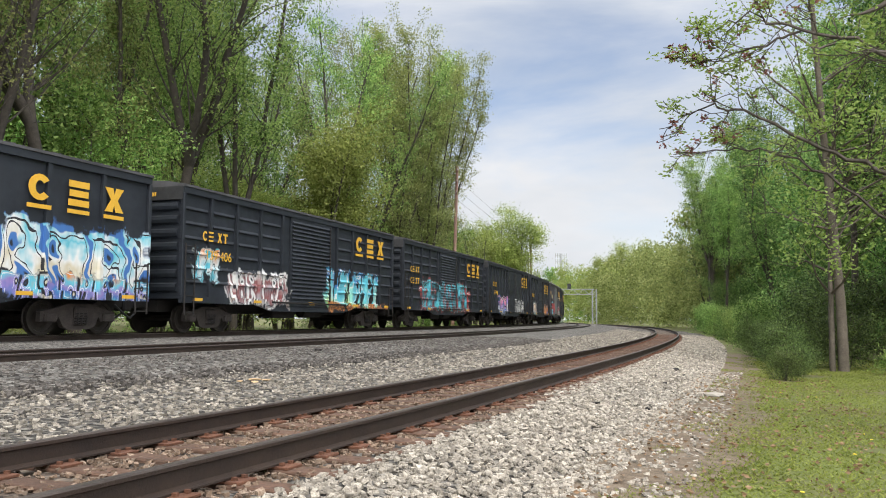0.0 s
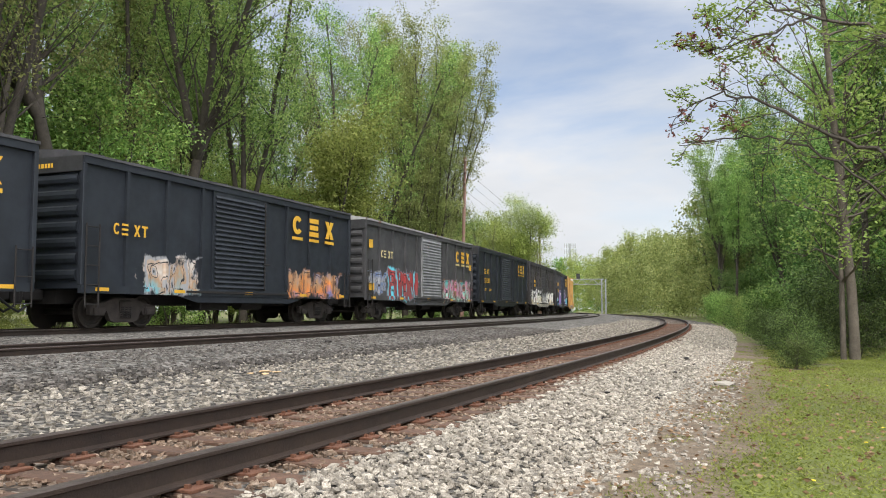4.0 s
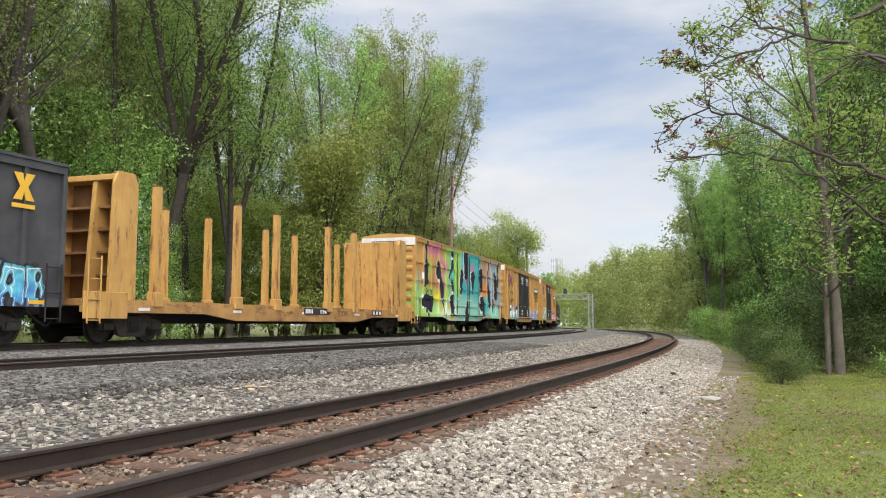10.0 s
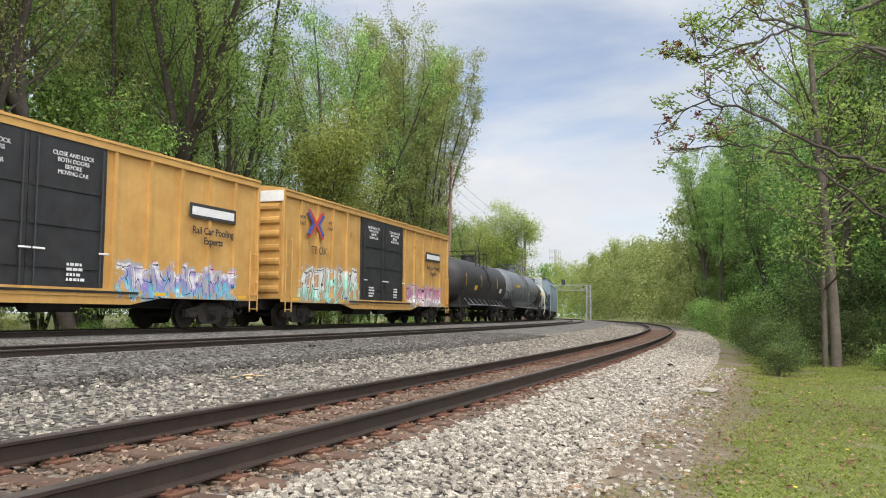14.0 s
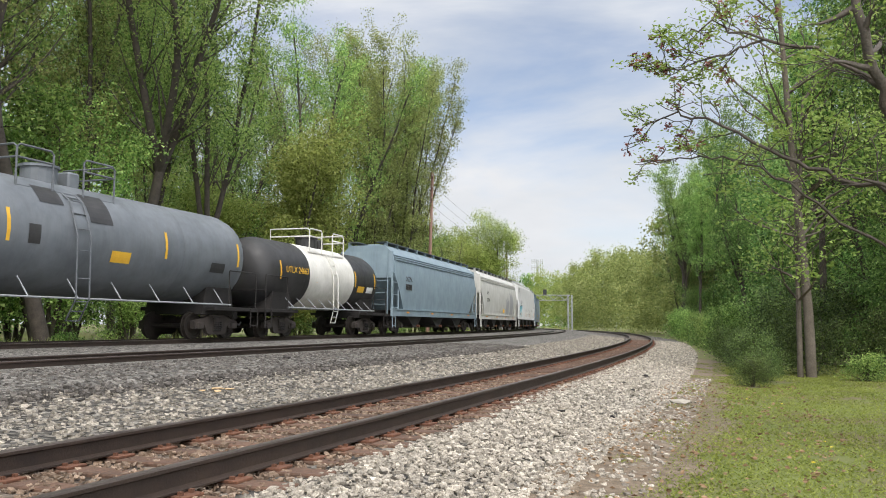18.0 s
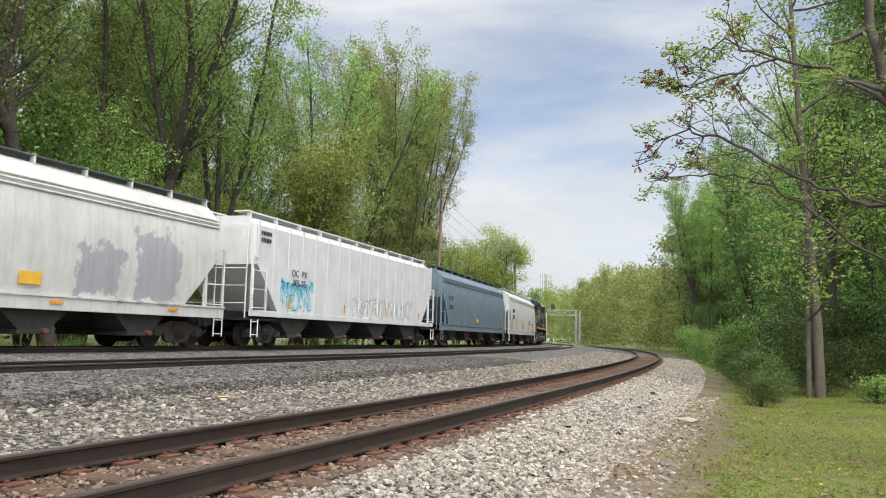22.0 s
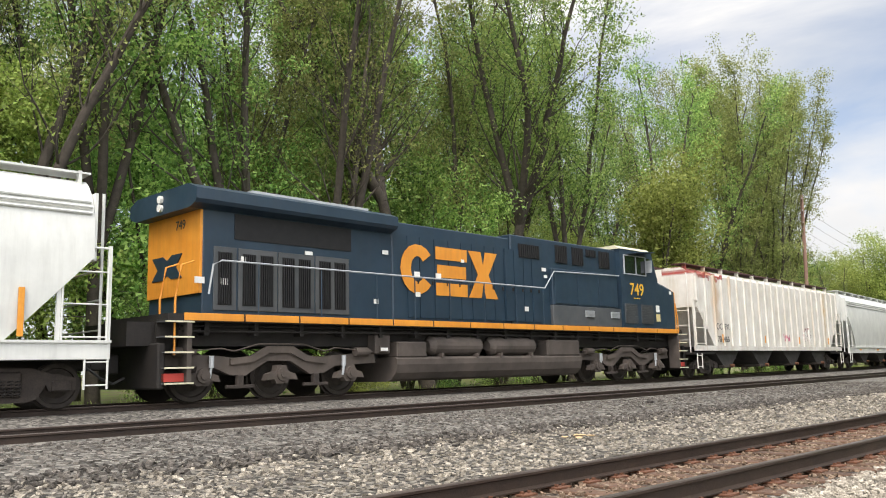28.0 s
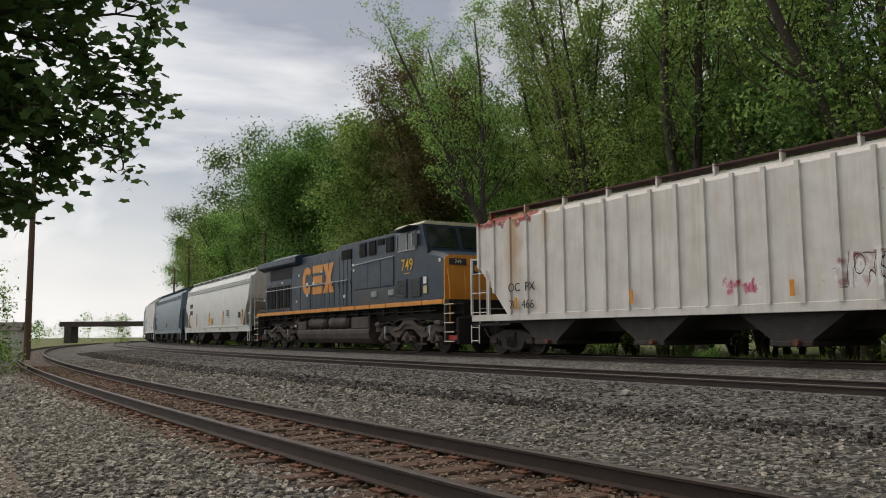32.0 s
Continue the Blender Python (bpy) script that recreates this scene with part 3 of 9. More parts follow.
def painted(name, stops, patches=(), rough=0.55, streak=0.25, rust=0.0, dirt=(0.06, 0.045, 0.035), blobs=(), strokes=(), runs=(), drip=None):
    """Car paint: base tone, vertical grime, rust, and sprayed patches (x0, x1, z0, z1, palette, cell size, seed) in the car's own metres."""
    m, n, l, b = principled(name, rough)
    tc = n.new("ShaderNodeTexCoord")
    obj = tc.outputs["Object"]
    base = ramp_node(n, stops)
    nb = noise_node(n, l, obj, 1.3, 5)
    l.new(nb.outputs["Fac"], base.inputs["Fac"])
    col = base.outputs["Color"]

    def mixin(fac, colour_b):
        nonlocal col
        mx = n.new("ShaderNodeMix")
        mx.data_type = "RGBA"
        l.new(fac, mx.inputs["Factor"])
        l.new(col, mx.inputs["A"])
        if isinstance(colour_b, tuple):
            mx.inputs["B"].default_value = (*colour_b, 1)
        else:
            l.new(colour_b, mx.inputs["B"])
        col = mx.outputs["Result"]

    sx = n.new("ShaderNodeSeparateXYZ")
    l.new(obj, sx.inputs["Vector"])

    def math2(op, a, bb=None):
        k = n.new("ShaderNodeMath")
        k.operation = op
        for i, v in enumerate((a, bb)):
            if v is None:
                continue
            if isinstance(v, (int, float)):
                k.inputs[i].default_value = v
            else:
                l.new(v, k.inputs[i])
        return k.outputs["Value"]

    for x0, x1, z0, z1, palette, cell, seed in patches:
        mp = n.new("ShaderNodeMapping")
        mp.inputs["Location"].default_value = (seed * 3.1, 0, seed * 1.7)
        mp.inputs["Scale"].default_value = (1, 0, 0.8)
        l.new(obj, mp.inputs["Vector"])
        edge = noise_node(n, l, mp.outputs["Vector"], 2.2, 3)
        ex = math2("MINIMUM", math2("SUBTRACT", sx.outputs["X"], x0), math2("SUBTRACT", x1, sx.outputs["X"]))
        ez = math2("MINIMUM", math2("SUBTRACT", sx.outputs["Z"], z0), math2("SUBTRACT", z1, sx.outputs["Z"]))
        near = math2("LESS_THAN", sx.outputs["Y"], 0.0)
        e = math2("ADD", math2("MINIMUM", ex, ez), math2("MULTIPLY", math2("SUBTRACT", edge.outputs["Fac"], 0.62), 1.5))
        mk = math2("MULTIPLY", n_clamp(n, l, math2("MULTIPLY", math2("ADD", e, 0.12), 8)), near)
        # a row of swollen letter-like forms with holes, bent by noise
        ds = noise_node(n, l, mp.outputs["Vector"], 1.3, 2, 0.5)
        sd = n.new("ShaderNodeSeparateColor")
        l.new(ds.outputs["Color"], sd.inputs["Color"])
        wide = max(0.5, min(1.35, (z1 - z0) * 0.66))
        px = math2("ADD", math2("ADD", math2("MULTIPLY", sx.outputs["X"], 1 / wide), math2("MULTIPLY", sx.outputs["Z"], 0.12 * (1 if seed % 2 else -1))), math2("MULTIPLY", sd.outputs["Red"], 0.9))
        wn_ = n.new("ShaderNodeTexWhiteNoise")
        wn_.noise_dimensions = "1D"
        l.new(math2("ADD", math2("FLOOR", px), seed * 7.3), wn_.inputs["W"])
        rc = n.new("ShaderNodeSeparateColor")
        l.new(wn_.outputs["Color"], rc.inputs["Color"])
        lu = math2("SUBTRACT", math2("FRACT", px), 0.5)
        lv = math2("ADD", math2("MULTIPLY", math2("SUBTRACT", sx.outputs["Z"], (z0 + z1) / 2), 2 / (z1 - z0)), math2("ADD", math2("MULTIPLY", sd.outputs["Green"], 0.9), math2("SUBTRACT", math2("MULTIPLY", rc.outputs["Blue"], 0.3), 0.6)))
        v = math2("SUBTRACT", 1.0, math2("MAXIMUM", math2("MULTIPLY", math2("ABSOLUTE", lu), 2.15), math2("MULTIPLY", math2("ABSOLUTE", lv), 1.02)))
        for hole, at, tall_ in ((rc.outputs["Red"], 0.36, 1.3), (rc.outputs["Green"], -0.5, 0.75)):
            hx = math2("MULTIPLY", math2("SUBTRACT", lu, math2("MULTIPLY", math2("SUBTRACT", hole, 0.5), 0.7)), 2.9)
            hz = math2("MULTIPLY", math2("SUBTRACT", lv, at), tall_)
            v = math2("MINIMUM", v, math2("SUBTRACT", math2("SQRT", math2("ADD", math2("MULTIPLY", hx, hx), math2("MULTIPLY", hz, hz))), 0.26))
        rp = n.new("ShaderNodeValToRGB")
        el = rp.color_ramp.elements
        fills = palette[:-1]
        while len(el) < len(fills):
            el.new(0.5)
        for i, (k, c) in enumerate(zip(el, fills)):
            k.position, k.color = 0.28 + 0.44 * i / max(1, len(fills) - 1), (*c, 1)
        soft = noise_node(n, l, mp.outputs["Vector"], 0.9 / cell, 3)
        l.new(math2("ADD", math2("MULTIPLY", soft.outputs["Fac"], 0.7), math2("MULTIPLY", math2("ADD", lv, 1.0), 0.15)), rp.inputs["Fac"])
        if len(set(palette)) == 1:
            mixin(mk, rp.outputs["Color"])
            continue
        mk = math2("MULTIPLY", mk, n_clamp(n, l, math2("MULTIPLY", math2("ADD", v, 0.17), 14)))
        mixin(mk, palette[-1])
        mixin(math2("MULTIPLY", mk, n_clamp(n, l, math2("MULTIPLY", math2("SUBTRACT", v, 0.03), 30))), rp.outputs["Color"])
        mixin(math2("MULTIPLY", math2("LESS_THAN", math2("ABSOLUTE", math2("SUBTRACT", v, 0.2)), 0.028), mk), (0.7, 0.7, 0.68) if sum(palette[-1]) < 0.3 else (0.02, 0.02, 0.025))
    if blobs or strokes:
        bend = noise_node(n, l, obj, 1.3, 3)
        bv = n.new("ShaderNodeVectorMath")
        bv.operation = "MULTIPLY_ADD"
        bv.inputs[1].default_value = (0.7, 0, 0.7)
        l.new(bend.outputs["Color"], bv.inputs[0])
        l.new(obj, bv.inputs[2])
        bs = n.new("ShaderNodeVectorMath")
        bs.operation = "SUBTRACT"
        bs.inputs[1].default_value = (0.35, 0, 0.35)
        l.new(bv.outputs["Vector"], bs.inputs[0])
        near = math2("LESS_THAN", sx.outputs["Y"], 0.0)
        for cx, cz, rx, rz, colour, hard in blobs:
            mp = n.new("ShaderNodeMapping")
            mp.inputs["Location"].default_value = (-cx / rx, 0, -cz / rz)
            mp.inputs["Scale"].default_value = (1 / rx, 0, 1 / rz)
            l.new(bs.outputs["Vector"], mp.inputs["Vector"])
            ln = n.new("ShaderNodeVectorMath")
            ln.operation = "LENGTH"
            l.new(mp.outputs["Vector"], ln.inputs[0])
            mixin(math2("MULTIPLY", n_clamp(n, l, math2("MULTIPLY", math2("SUBTRACT", 1.0, ln.outputs["Value"]), hard)), near), colour)
        sb = n.new("ShaderNodeSeparateXYZ")
        l.new(bs.outputs["Vector"], sb.inputs["Vector"])
        for pale in (1, 0):
            for ax, az, bx, bz, w0, w1 in strokes:
                qx, qz, dd = bx - ax, bz - az, (bx - ax) ** 2 + (bz - az) ** 2
                px, pz = math2("SUBTRACT", sb.outputs["X"], ax), math2("SUBTRACT", sb.outputs["Z"], az)
                k = n_clamp(n, l, math2("ADD", math2("MULTIPLY", px, qx / dd), math2("MULTIPLY", pz, qz / dd)))
                ex = math2("SUBTRACT", px, math2("MULTIPLY", k, qx))
                ez = math2("SUBTRACT", pz, math2("MULTIPLY", k, qz))
                dist = math2("SQRT", math2("ADD", math2("MULTIPLY", ex, ex), math2("MULTIPLY", ez, ez)))
                w = math2("ADD", math2("MULTIPLY", k, (w1 - w0) * 1.4), w0 * 1.4 + 0.022 * pale)
                if pale:
                    dist = math2("ADD", dist, math2("MULTIPLY", ex, 0.25))
                mixin(math2("MULTIPLY", math2("LESS_THAN", dist, w), near), (0.72, 0.74, 0.72) if pale else (0.012, 0.014, 0.024))
    if streak:
        mp = n.new("ShaderNodeMapping")
        mp.inputs["Scale"].default_value = (5, 5, 0.35)
        l.new(obj, mp.inputs["Vector"])
        ns = noise_node(n, l, mp.outputs["Vector"], 1.2, 5, 0.7)
        low = n.new("ShaderNodeMapRange")
        low.inputs["From Min"].default_value, low.inputs["From Max"].default_value = 0.45, 0.85
        low.inputs["To Max"].default_value = streak
        l.new(ns.outputs["Fac"], low.inputs["Value"])
        mixin(low.outputs["Result"], dirt)
    if rust:
        rv = obj
        if drip:
            rm = n.new("ShaderNodeMapping")
            rm.inputs["Scale"].default_value = drip
            l.new(obj, rm.inputs["Vector"])
            rv = rm.outputs["Vector"]
        nr = noise_node(n, l, rv, 2.3, 6, 0.7)
        mr = n.new("ShaderNodeMapRange")
        mr.inputs["From Min"].default_value, mr.inputs["From Max"].default_value = 0.72 - rust * 0.3, 0.8 - rust * 0.25
        l.new(nr.outputs["Fac"], mr.inputs["Value"])
        mixin(mr.outputs["Result"], (0.17, 0.075, 0.035))
    l.new(col, b.inputs["Base Color"])
    nf = noise_node(n, l, obj, 3, 4)
    rr = n.new("ShaderNodeMapRange")
    rr.inputs["To Min"].default_value, rr.inputs["To Max"].default_value = rough - 0.12, rough + 0.22
    l.new(nf.outputs["Fac"], rr.inputs["Value"])
    l.new(rr.outputs["Result"], b.inputs["Roughness"])
    bp = n.new("ShaderNodeBump")
    bp.inputs["Strength"].default_value, bp.inputs["Distance"].default_value = 0.12, 0.03
    nd = noise_node(n, l, obj, 1.6, 3)
    l.new(nd.outputs["Fac"], bp.inputs["Height"])
    l.new(bp.outputs["Normal"], b.inputs["Normal"])
    return m


def n_clamp(n, l, v):
    c = n.new("ShaderNodeClamp")
    l.new(v, c.inputs["Value"])
    return c.outputs["Result"]


def text_mesh(name, words, size, material, bold=0.0):
    cu = bpy.data.curves.new(name, "FONT")
    cu.body, cu.size, cu.extrude, cu.offset = words, size, 0.003, bold
    cu.align_x = "CENTER"
    ob = bpy.data.objects.new(name, cu)
    scene.collection.objects.link(ob)
    bpy.context.view_layer.update()
    me = bpy.data.meshes.new_from_object(ob.evaluated_get(bpy.context.evaluated_depsgraph_get()))
    bpy.data.objects.remove(ob)
    bpy.data.curves.remove(cu)
    me.materials.clear()
    me.materials.append(material)
    return me


def lettering(words, size, material, parent, x, y, z, label="", bold=0.0, rz=0):
    return part("lettering", text_mesh("lettering", words, size, material, bold), None, parent, label, pose(x, y, z, 90, 0, rz))


def emblem(parent, x, y, z, w, h, gap, material, under=True, bar=None):
    """Three plain shapes in a row (a notched ring, a stack of bars, a bow tie), each with a bar under it."""
    y0, y1 = y - 0.006, y + 0.004
    for k in range(3):
        cx = x + k * (w + gap)
        bm = bmesh.new()
        if k == 0:
            pts = []
            for i in range(15):
                a = radians(38 + i * (284 / 14))
                pts.append((cx + w / 2 + math.cos(a) * w / 2, z + h / 2 + math.sin(a) * h / 2))
            for i in range(14, -1, -1):
                a = radians(38 + i * (284 / 14))
                pts.append((cx + w / 2 + math.cos(a) * w * 0.2, z + h / 2 + math.sin(a) * h * 0.26))
            prism(bm, pts, y0, y1)
        elif k == 1:
            for j in range(3):
                box(bm, cx + (0.0 if j != 1 else 0.04 * w), cx + w * (1.0 if j != 1 else 0.96), y0, y1, z + h * (0.0 + j * 0.37), z + h * (0.26 + j * 0.37), 0.0)
        else:
            prism(bm, [(cx, z), (cx + w * 0.42, z), (cx + w * 0.5, z + h * 0.3), (cx + w * 0.58, z), (cx + w, z), (cx + w * 0.68, z + h * 0.5), (cx + w, z + h), (cx + w * 0.58, z + h), (cx + w * 0.5, z + h * 0.7), (cx + w * 0.42, z + h), (cx, z + h), (cx + w * 0.32, z + h * 0.5)], y0, y1)
        part("painted_shape", bm, material, parent, "yellow painted shape on the side")
        if under:
            part("painted_bar", B(cx - 0.02, cx + w + 0.02, y0, y1, z - h * 0.3, z - h * 0.14), bar or material, parent)


def owner_mark(parent, x, y, z, h, material):
    """Four small plain shapes in two pairs: a notched ring and a stack of bars, a bow tie and a capped post."""
    w, y0, y1 = h * 0.72, y - 0.006, y + 0.003
    bm = bmesh.new()
    arc_ = [radians(40 + i * 28) for i in range(11)]
    prism(bm, [(x + w / 2 + math.cos(a) * w / 2, z + h / 2 + math.sin(a) * h / 2) for a in arc_] + [(x + w / 2 + math.cos(a) * w * 0.28, z + h / 2 + math.sin(a) * h * 0.33) for a in arc_[::-1]], y0, y1)
    c = x + w * 1.3
    for j in range(3):
        box(bm, c, c + w, y0, y1, z + h * 0.41 * j, z + h * (0.18 + 0.41 * j))
    c = x + w * 3.3
    prism(bm, [(c, z), (c + w * 0.3, z), (c + w * 0.5, z + h * 0.36), (c + w * 0.7, z), (c + w, z), (c + w * 0.64, z + h * 0.5), (c + w, z + h), (c + w * 0.7, z + h), (c + w * 0.5, z + h * 0.64), (c + w * 0.3, z + h), (c, z + h), (c + w * 0.36, z + h * 0.5)], y0, y1)
    c = x + w * 4.6
    box(bm, c, c + w, y0, y1, z + h * 0.8, z + h)
    box(bm, c + w * 0.36, c + w * 0.64, y0, y1, z, z + h * 0.8)
    return part("painted_mark", bm, material, parent, "small painted owner's mark")


def mark_bars(parent, x, y, z, w, h, rows, material):
    """Rows of small painted bars that stand for fine print."""
    bm = bmesh.new()
    rnd = random.Random(int(x * 100 + z * 10))
    for j in range(rows):
        xx = x
        while xx < x + w * rnd.uniform(0.75, 1.0):
            d = rnd.uniform(0.05, 0.16)
            box(bm, xx, xx + d, y - 0.004, y + 0.002, z - j * h * 1.7, z - j * h * 1.7 + h)
            xx += d + 0.035
    return part("fine_print", bm, material, parent)


# -- running gear shared by all cars --
def lathe_wheel(r, w):
    bm = bmesh.new()
    prof = [(0.0, w * 0.6), (r * 0.22, w * 0.6), (r * 0.25, w * 0.35), (r * 0.55, w * 0.15), (r * 0.78, w * 0.3), (r * 0.82, w * 0.5), (r, w * 0.5), (r * 1.0, -w * 0.3), (r * 1.08, -w * 0.35), (r * 1.08, -w * 0.5), (r * 0.8, -w * 0.5), (0.0, -w * 0.4)]
    seg = 20
    rings = [[bm.verts.new((q * math.cos(k * math.tau / seg), -yy, q * math.sin(k * math.tau / seg))) for k in range(seg)] for q, yy in prof[1:-1]]
    for a, b in zip(rings, rings[1:]):
        for k in range(seg):
            bm.faces.new((a[k], a[(k + 1) % seg], b[(k + 1) % seg], b[k]))
    bm.faces.new(rings[0][::-1])
    bm.faces.new(rings[-1])
    bmesh.ops.recalc_face_normals(bm, faces=bm.faces[:])
    return bm


def wheelset_mesh(r):
    bm = bmesh.new()
    for sy in (1, -1):
        w = lathe_wheel(r, 0.14)
        if sy == -1:
            bmesh.ops.scale(w, vec=(1, -1, 1), verts=w.verts[:])
            bmesh.ops.recalc_face_normals(w, faces=w.faces[:])
        bmesh.ops.translate(w, vec=(0, -sy * 0.76, 0), verts=w.verts[:])
        tmp = bpy.data.meshes.new("t")
        w.to_mesh(tmp)
        w.free()
        bm.from_mesh(tmp)
        bpy.data.meshes.remove(tmp)
    tube(bm, [(0, -1.05, 0), (0, 1.05, 0)], 0.08, 8)
    for f in bm.faces:
        f.smooth = False
    return mesh_of("wheelset", bm, WHEEL)


WHEELSET = wheelset_mesh(0.43)
LOCO_WHEELSET = wheelset_mesh(0.53)


def side_frame_mesh():
    bm = bmesh.new()
    o = [(-1.15, 0.34), (-1.15, 0.58), (-0.72, 0.66), (-0.36, 0.78), (0.36, 0.78), (0.72, 0.66), (1.15, 0.58), (1.15, 0.34), (0.68, 0.34), (0.62, 0.46), (0.48, 0.2), (0.3, 0.14), (-0.3, 0.14), (-0.48, 0.2), (-0.62, 0.46), (-0.68, 0.34)]
    prism(bm, o, -0.07, 0.07)
    for x in (-0.89, 0.89):
        box(bm, x - 0.17, x + 0.17, -0.15, 0.06, 0.32, 0.54, 0.03)
    box(bm, -0.2, 0.2, -0.11, -0.06, 0.24, 0.62, 0.02)
    return mesh_of("side_frame", bm, TRUCK)


def spring_mesh():
    bm = bmesh.new()
    tube(bm, [(0.05 * math.cos(k * 0.9), -0.13 + 0.05 * math.sin(k * 0.9), 0.26 + 0.29 * k / 34) for k in range(35)], 0.014, 5)
    return mesh_of("spring", bm, DARK_STEEL)


SIDE_FRAME, SPRING = side_frame_mesh(), spring_mesh()
BOLSTER = mesh_of("truck", B(-0.2, 0.2, -1.15, 1.15, 0.4, 0.72, 0.04), TRUCK)


def truck(car, x):
    t = part("truck", BOLSTER, None, car, "grimy two-axle truck", pose(x, 0, 0))
    for sy in (-1, 1):
        part("side_frame", SIDE_FRAME, None, t, m=pose(0, sy * 1.0, 0, 0, 0, 0 if sy < 0 else 180))
    for sx in (-0.13, 0, 0.13):
        part("spring", SPRING, None, t, m=pose(sx, -1.0, 0))
    for sx in (-0.89, 0.89):
        part("wheelset", WHEELSET, None, t, m=pose(sx, 0, 0.43))
    return t


def couplers(car, L, z=0.85, ext=0.75):
    for sx in (-1, 1):
        bm = B(-0.15, ext, -0.13, 0.13, z - 0.14, z + 0.14, 0.03)
        box(bm, ext - 0.25, ext, -0.2, 0.2, z - 0.22, z + 0.2, 0.04)
        part("coupler", bm, DARK_STEEL, car, m=pose(sx * (L / 2 - 0.05), 0, 0, 0, 0, 0 if sx > 0 else 180))
        bm = tube(bmesh.new(), [(0, -0.35, z - 0.05), (0.3, -0.4, z - 0.3), (0.55, -0.38, z - 0.42), (0.8, -0.3, z - 0.3)], 0.03, 6)
        part("brake_hose", bm, BLACK, car, m=pose(sx * (L / 2 - 0.05), 0, 0, 0, 0, 0 if sx > 0 else 180))


def ladder(car, x, y, z0, z1, w, material, label="", name="ladder", rz=0):
    bm = bmesh.new()
    for xx in (-w / 2, w / 2):
        tube(bm, [(xx, 0, z0), (xx, 0, z1)], 0.022, 6)
    n = max(2, round((z1 - z0) / 0.42))
    for i in range(n):
        z = z0 + 0.08 + (z1 - z0 - 0.16) * i / (n - 1)
        tube(bm, [(-w / 2, 0, z), (w / 2, 0, z)], 0.016, 6)
    part(name, bm, material, car, label, pose(x, y, 0, 0, 0, rz))


def boxcar(u0, u1, label, paint, door_paint, doors, H=4.5, posts=13, beads=False, roof_mat=None, end_cap=None, sill_z=0.88, reflect=True, plug=False, mark=None):
    car, L = vehicle("boxcar", label, "boxcar", u0, u1)
    h = L / 2
    roof_mat = roof_mat or ROOF_DARK
    part("body", B(-h + 0.08, h - 0.08, -1.40, 1.40, sill_z + 0.12, H - 0.22), paint, car)
    bm = bmesh.new()
    section(bm, [(-1.53, H - 0.24), (-1.53, H - 0.17), (-0.9, H - 0.06), (0, H), (0.9, H - 0.06), (1.53, H - 0.17), (1.53, H - 0.24)], -h, h)
    x = -h + 0.6
    while x < h - 0.3:
        section(bm, [(-1.5, H - 0.18), (-1.5, H - 0.145), (-0.9, H - 0.035), (0, H + 0.025), (0.9, H - 0.035), (1.5, H - 0.145), (1.5, H - 0.18)], x - 0.03, x + 0.03)
        x += 1.25
    part("roof", bm, roof_mat, car)
    part("top_chord", B(-h + 0.02, h - 0.02, -1.5, -1.39, H - 0.42, H - 0.245), paint, car)
    bm = B(-h + 0.02, h - 0.02, -1.5, -1.39, sill_z, sill_z + 0.2)
    prism(bm, [(-h * 0.5, sill_z + 0.02), (-h * 0.36, sill_z - 0.2), (h * 0.36, sill_z - 0.2), (h * 0.5, sill_z + 0.02)], -1.47, -1.41)
    part("side_sill", bm, paint, car)
    for x in (-h + 0.055, h - 0.055):
        part("corner_post", B(x - 0.055, x + 0.055, -1.5, -1.39, sill_z + 0.2, H - 0.42, 0.01), paint, car)
    d0, d1 = doors[0][0] - h, doors[-1][1] - h
    for i in range(1, posts):
        x = -h + L * i / posts
        if d0 - 0.12 < x < d1 + 0.12:
            continue
        bm = bmesh.new()
        prism(bm, [(x - 0.055, sill_z + 0.2), (x + 0.055, sill_z + 0.2), (x + 0.055, H - 0.42), (x - 0.055, H - 0.42)], -1.485, -1.395)
        part("side_post", bm, paint, car)
    if beads:
        for i in range(posts):
            xa, xb = -h + L * i / posts + 0.14, -h + L * (i + 1) / posts - 0.14
            if d0 - 0.3 < (xa + xb) / 2 < d1 + 0.3:
                continue
            k = 7
            for j in range(1, k):
                z = sill_z + 0.2 + (H - 0.62 - sill_z) * j / k
                part("panel_bead", section(bmesh.new(), [(-1.395, z - 0.06), (-1.45, z - 0.035), (-1.455, z - 0.015), (-1.395, z + 0.07)], xa, xb), paint, car)
    # corrugated ends
    for sx in (-1, 1):
        for j in range(7):
            z = sill_z + 0.45 + (H - 1.25 - sill_z) * j / 6
            bm = bmesh.new()
            section(bm, [(-1.3, z - 0.15), (-1.3, z + 0.15), (1.3, z + 0.15), (1.3, z - 0.15)], 0.0, 0.02)
            prism(bm, [(0, z - 0.15), (0.07, z - 0.09), (0.09, z), (0.07, z + 0.09), (0, z + 0.15)], -1.28, 1.28)
            part("end_corrugation", bm, paint, car, m=pose(sx * (h - 0.085), 0, 0, 0, 0, 0 if sx > 0 else 180))
    if end_cap:
        part("end_cap", B(-h - 0.01, -h + 0.09, -1.45, 1.45, H - 0.62, H - 0.23), end_cap, car, "white band across the top of the end")
        mark_bars(car, -0.9, 0, 0, 1.6, 0.11, 1, BLACK if end_cap is WHITE else YELLOW).matrix_basis = pose(-h - 0.02, 0, H - 0.5, 0, 0, -90)
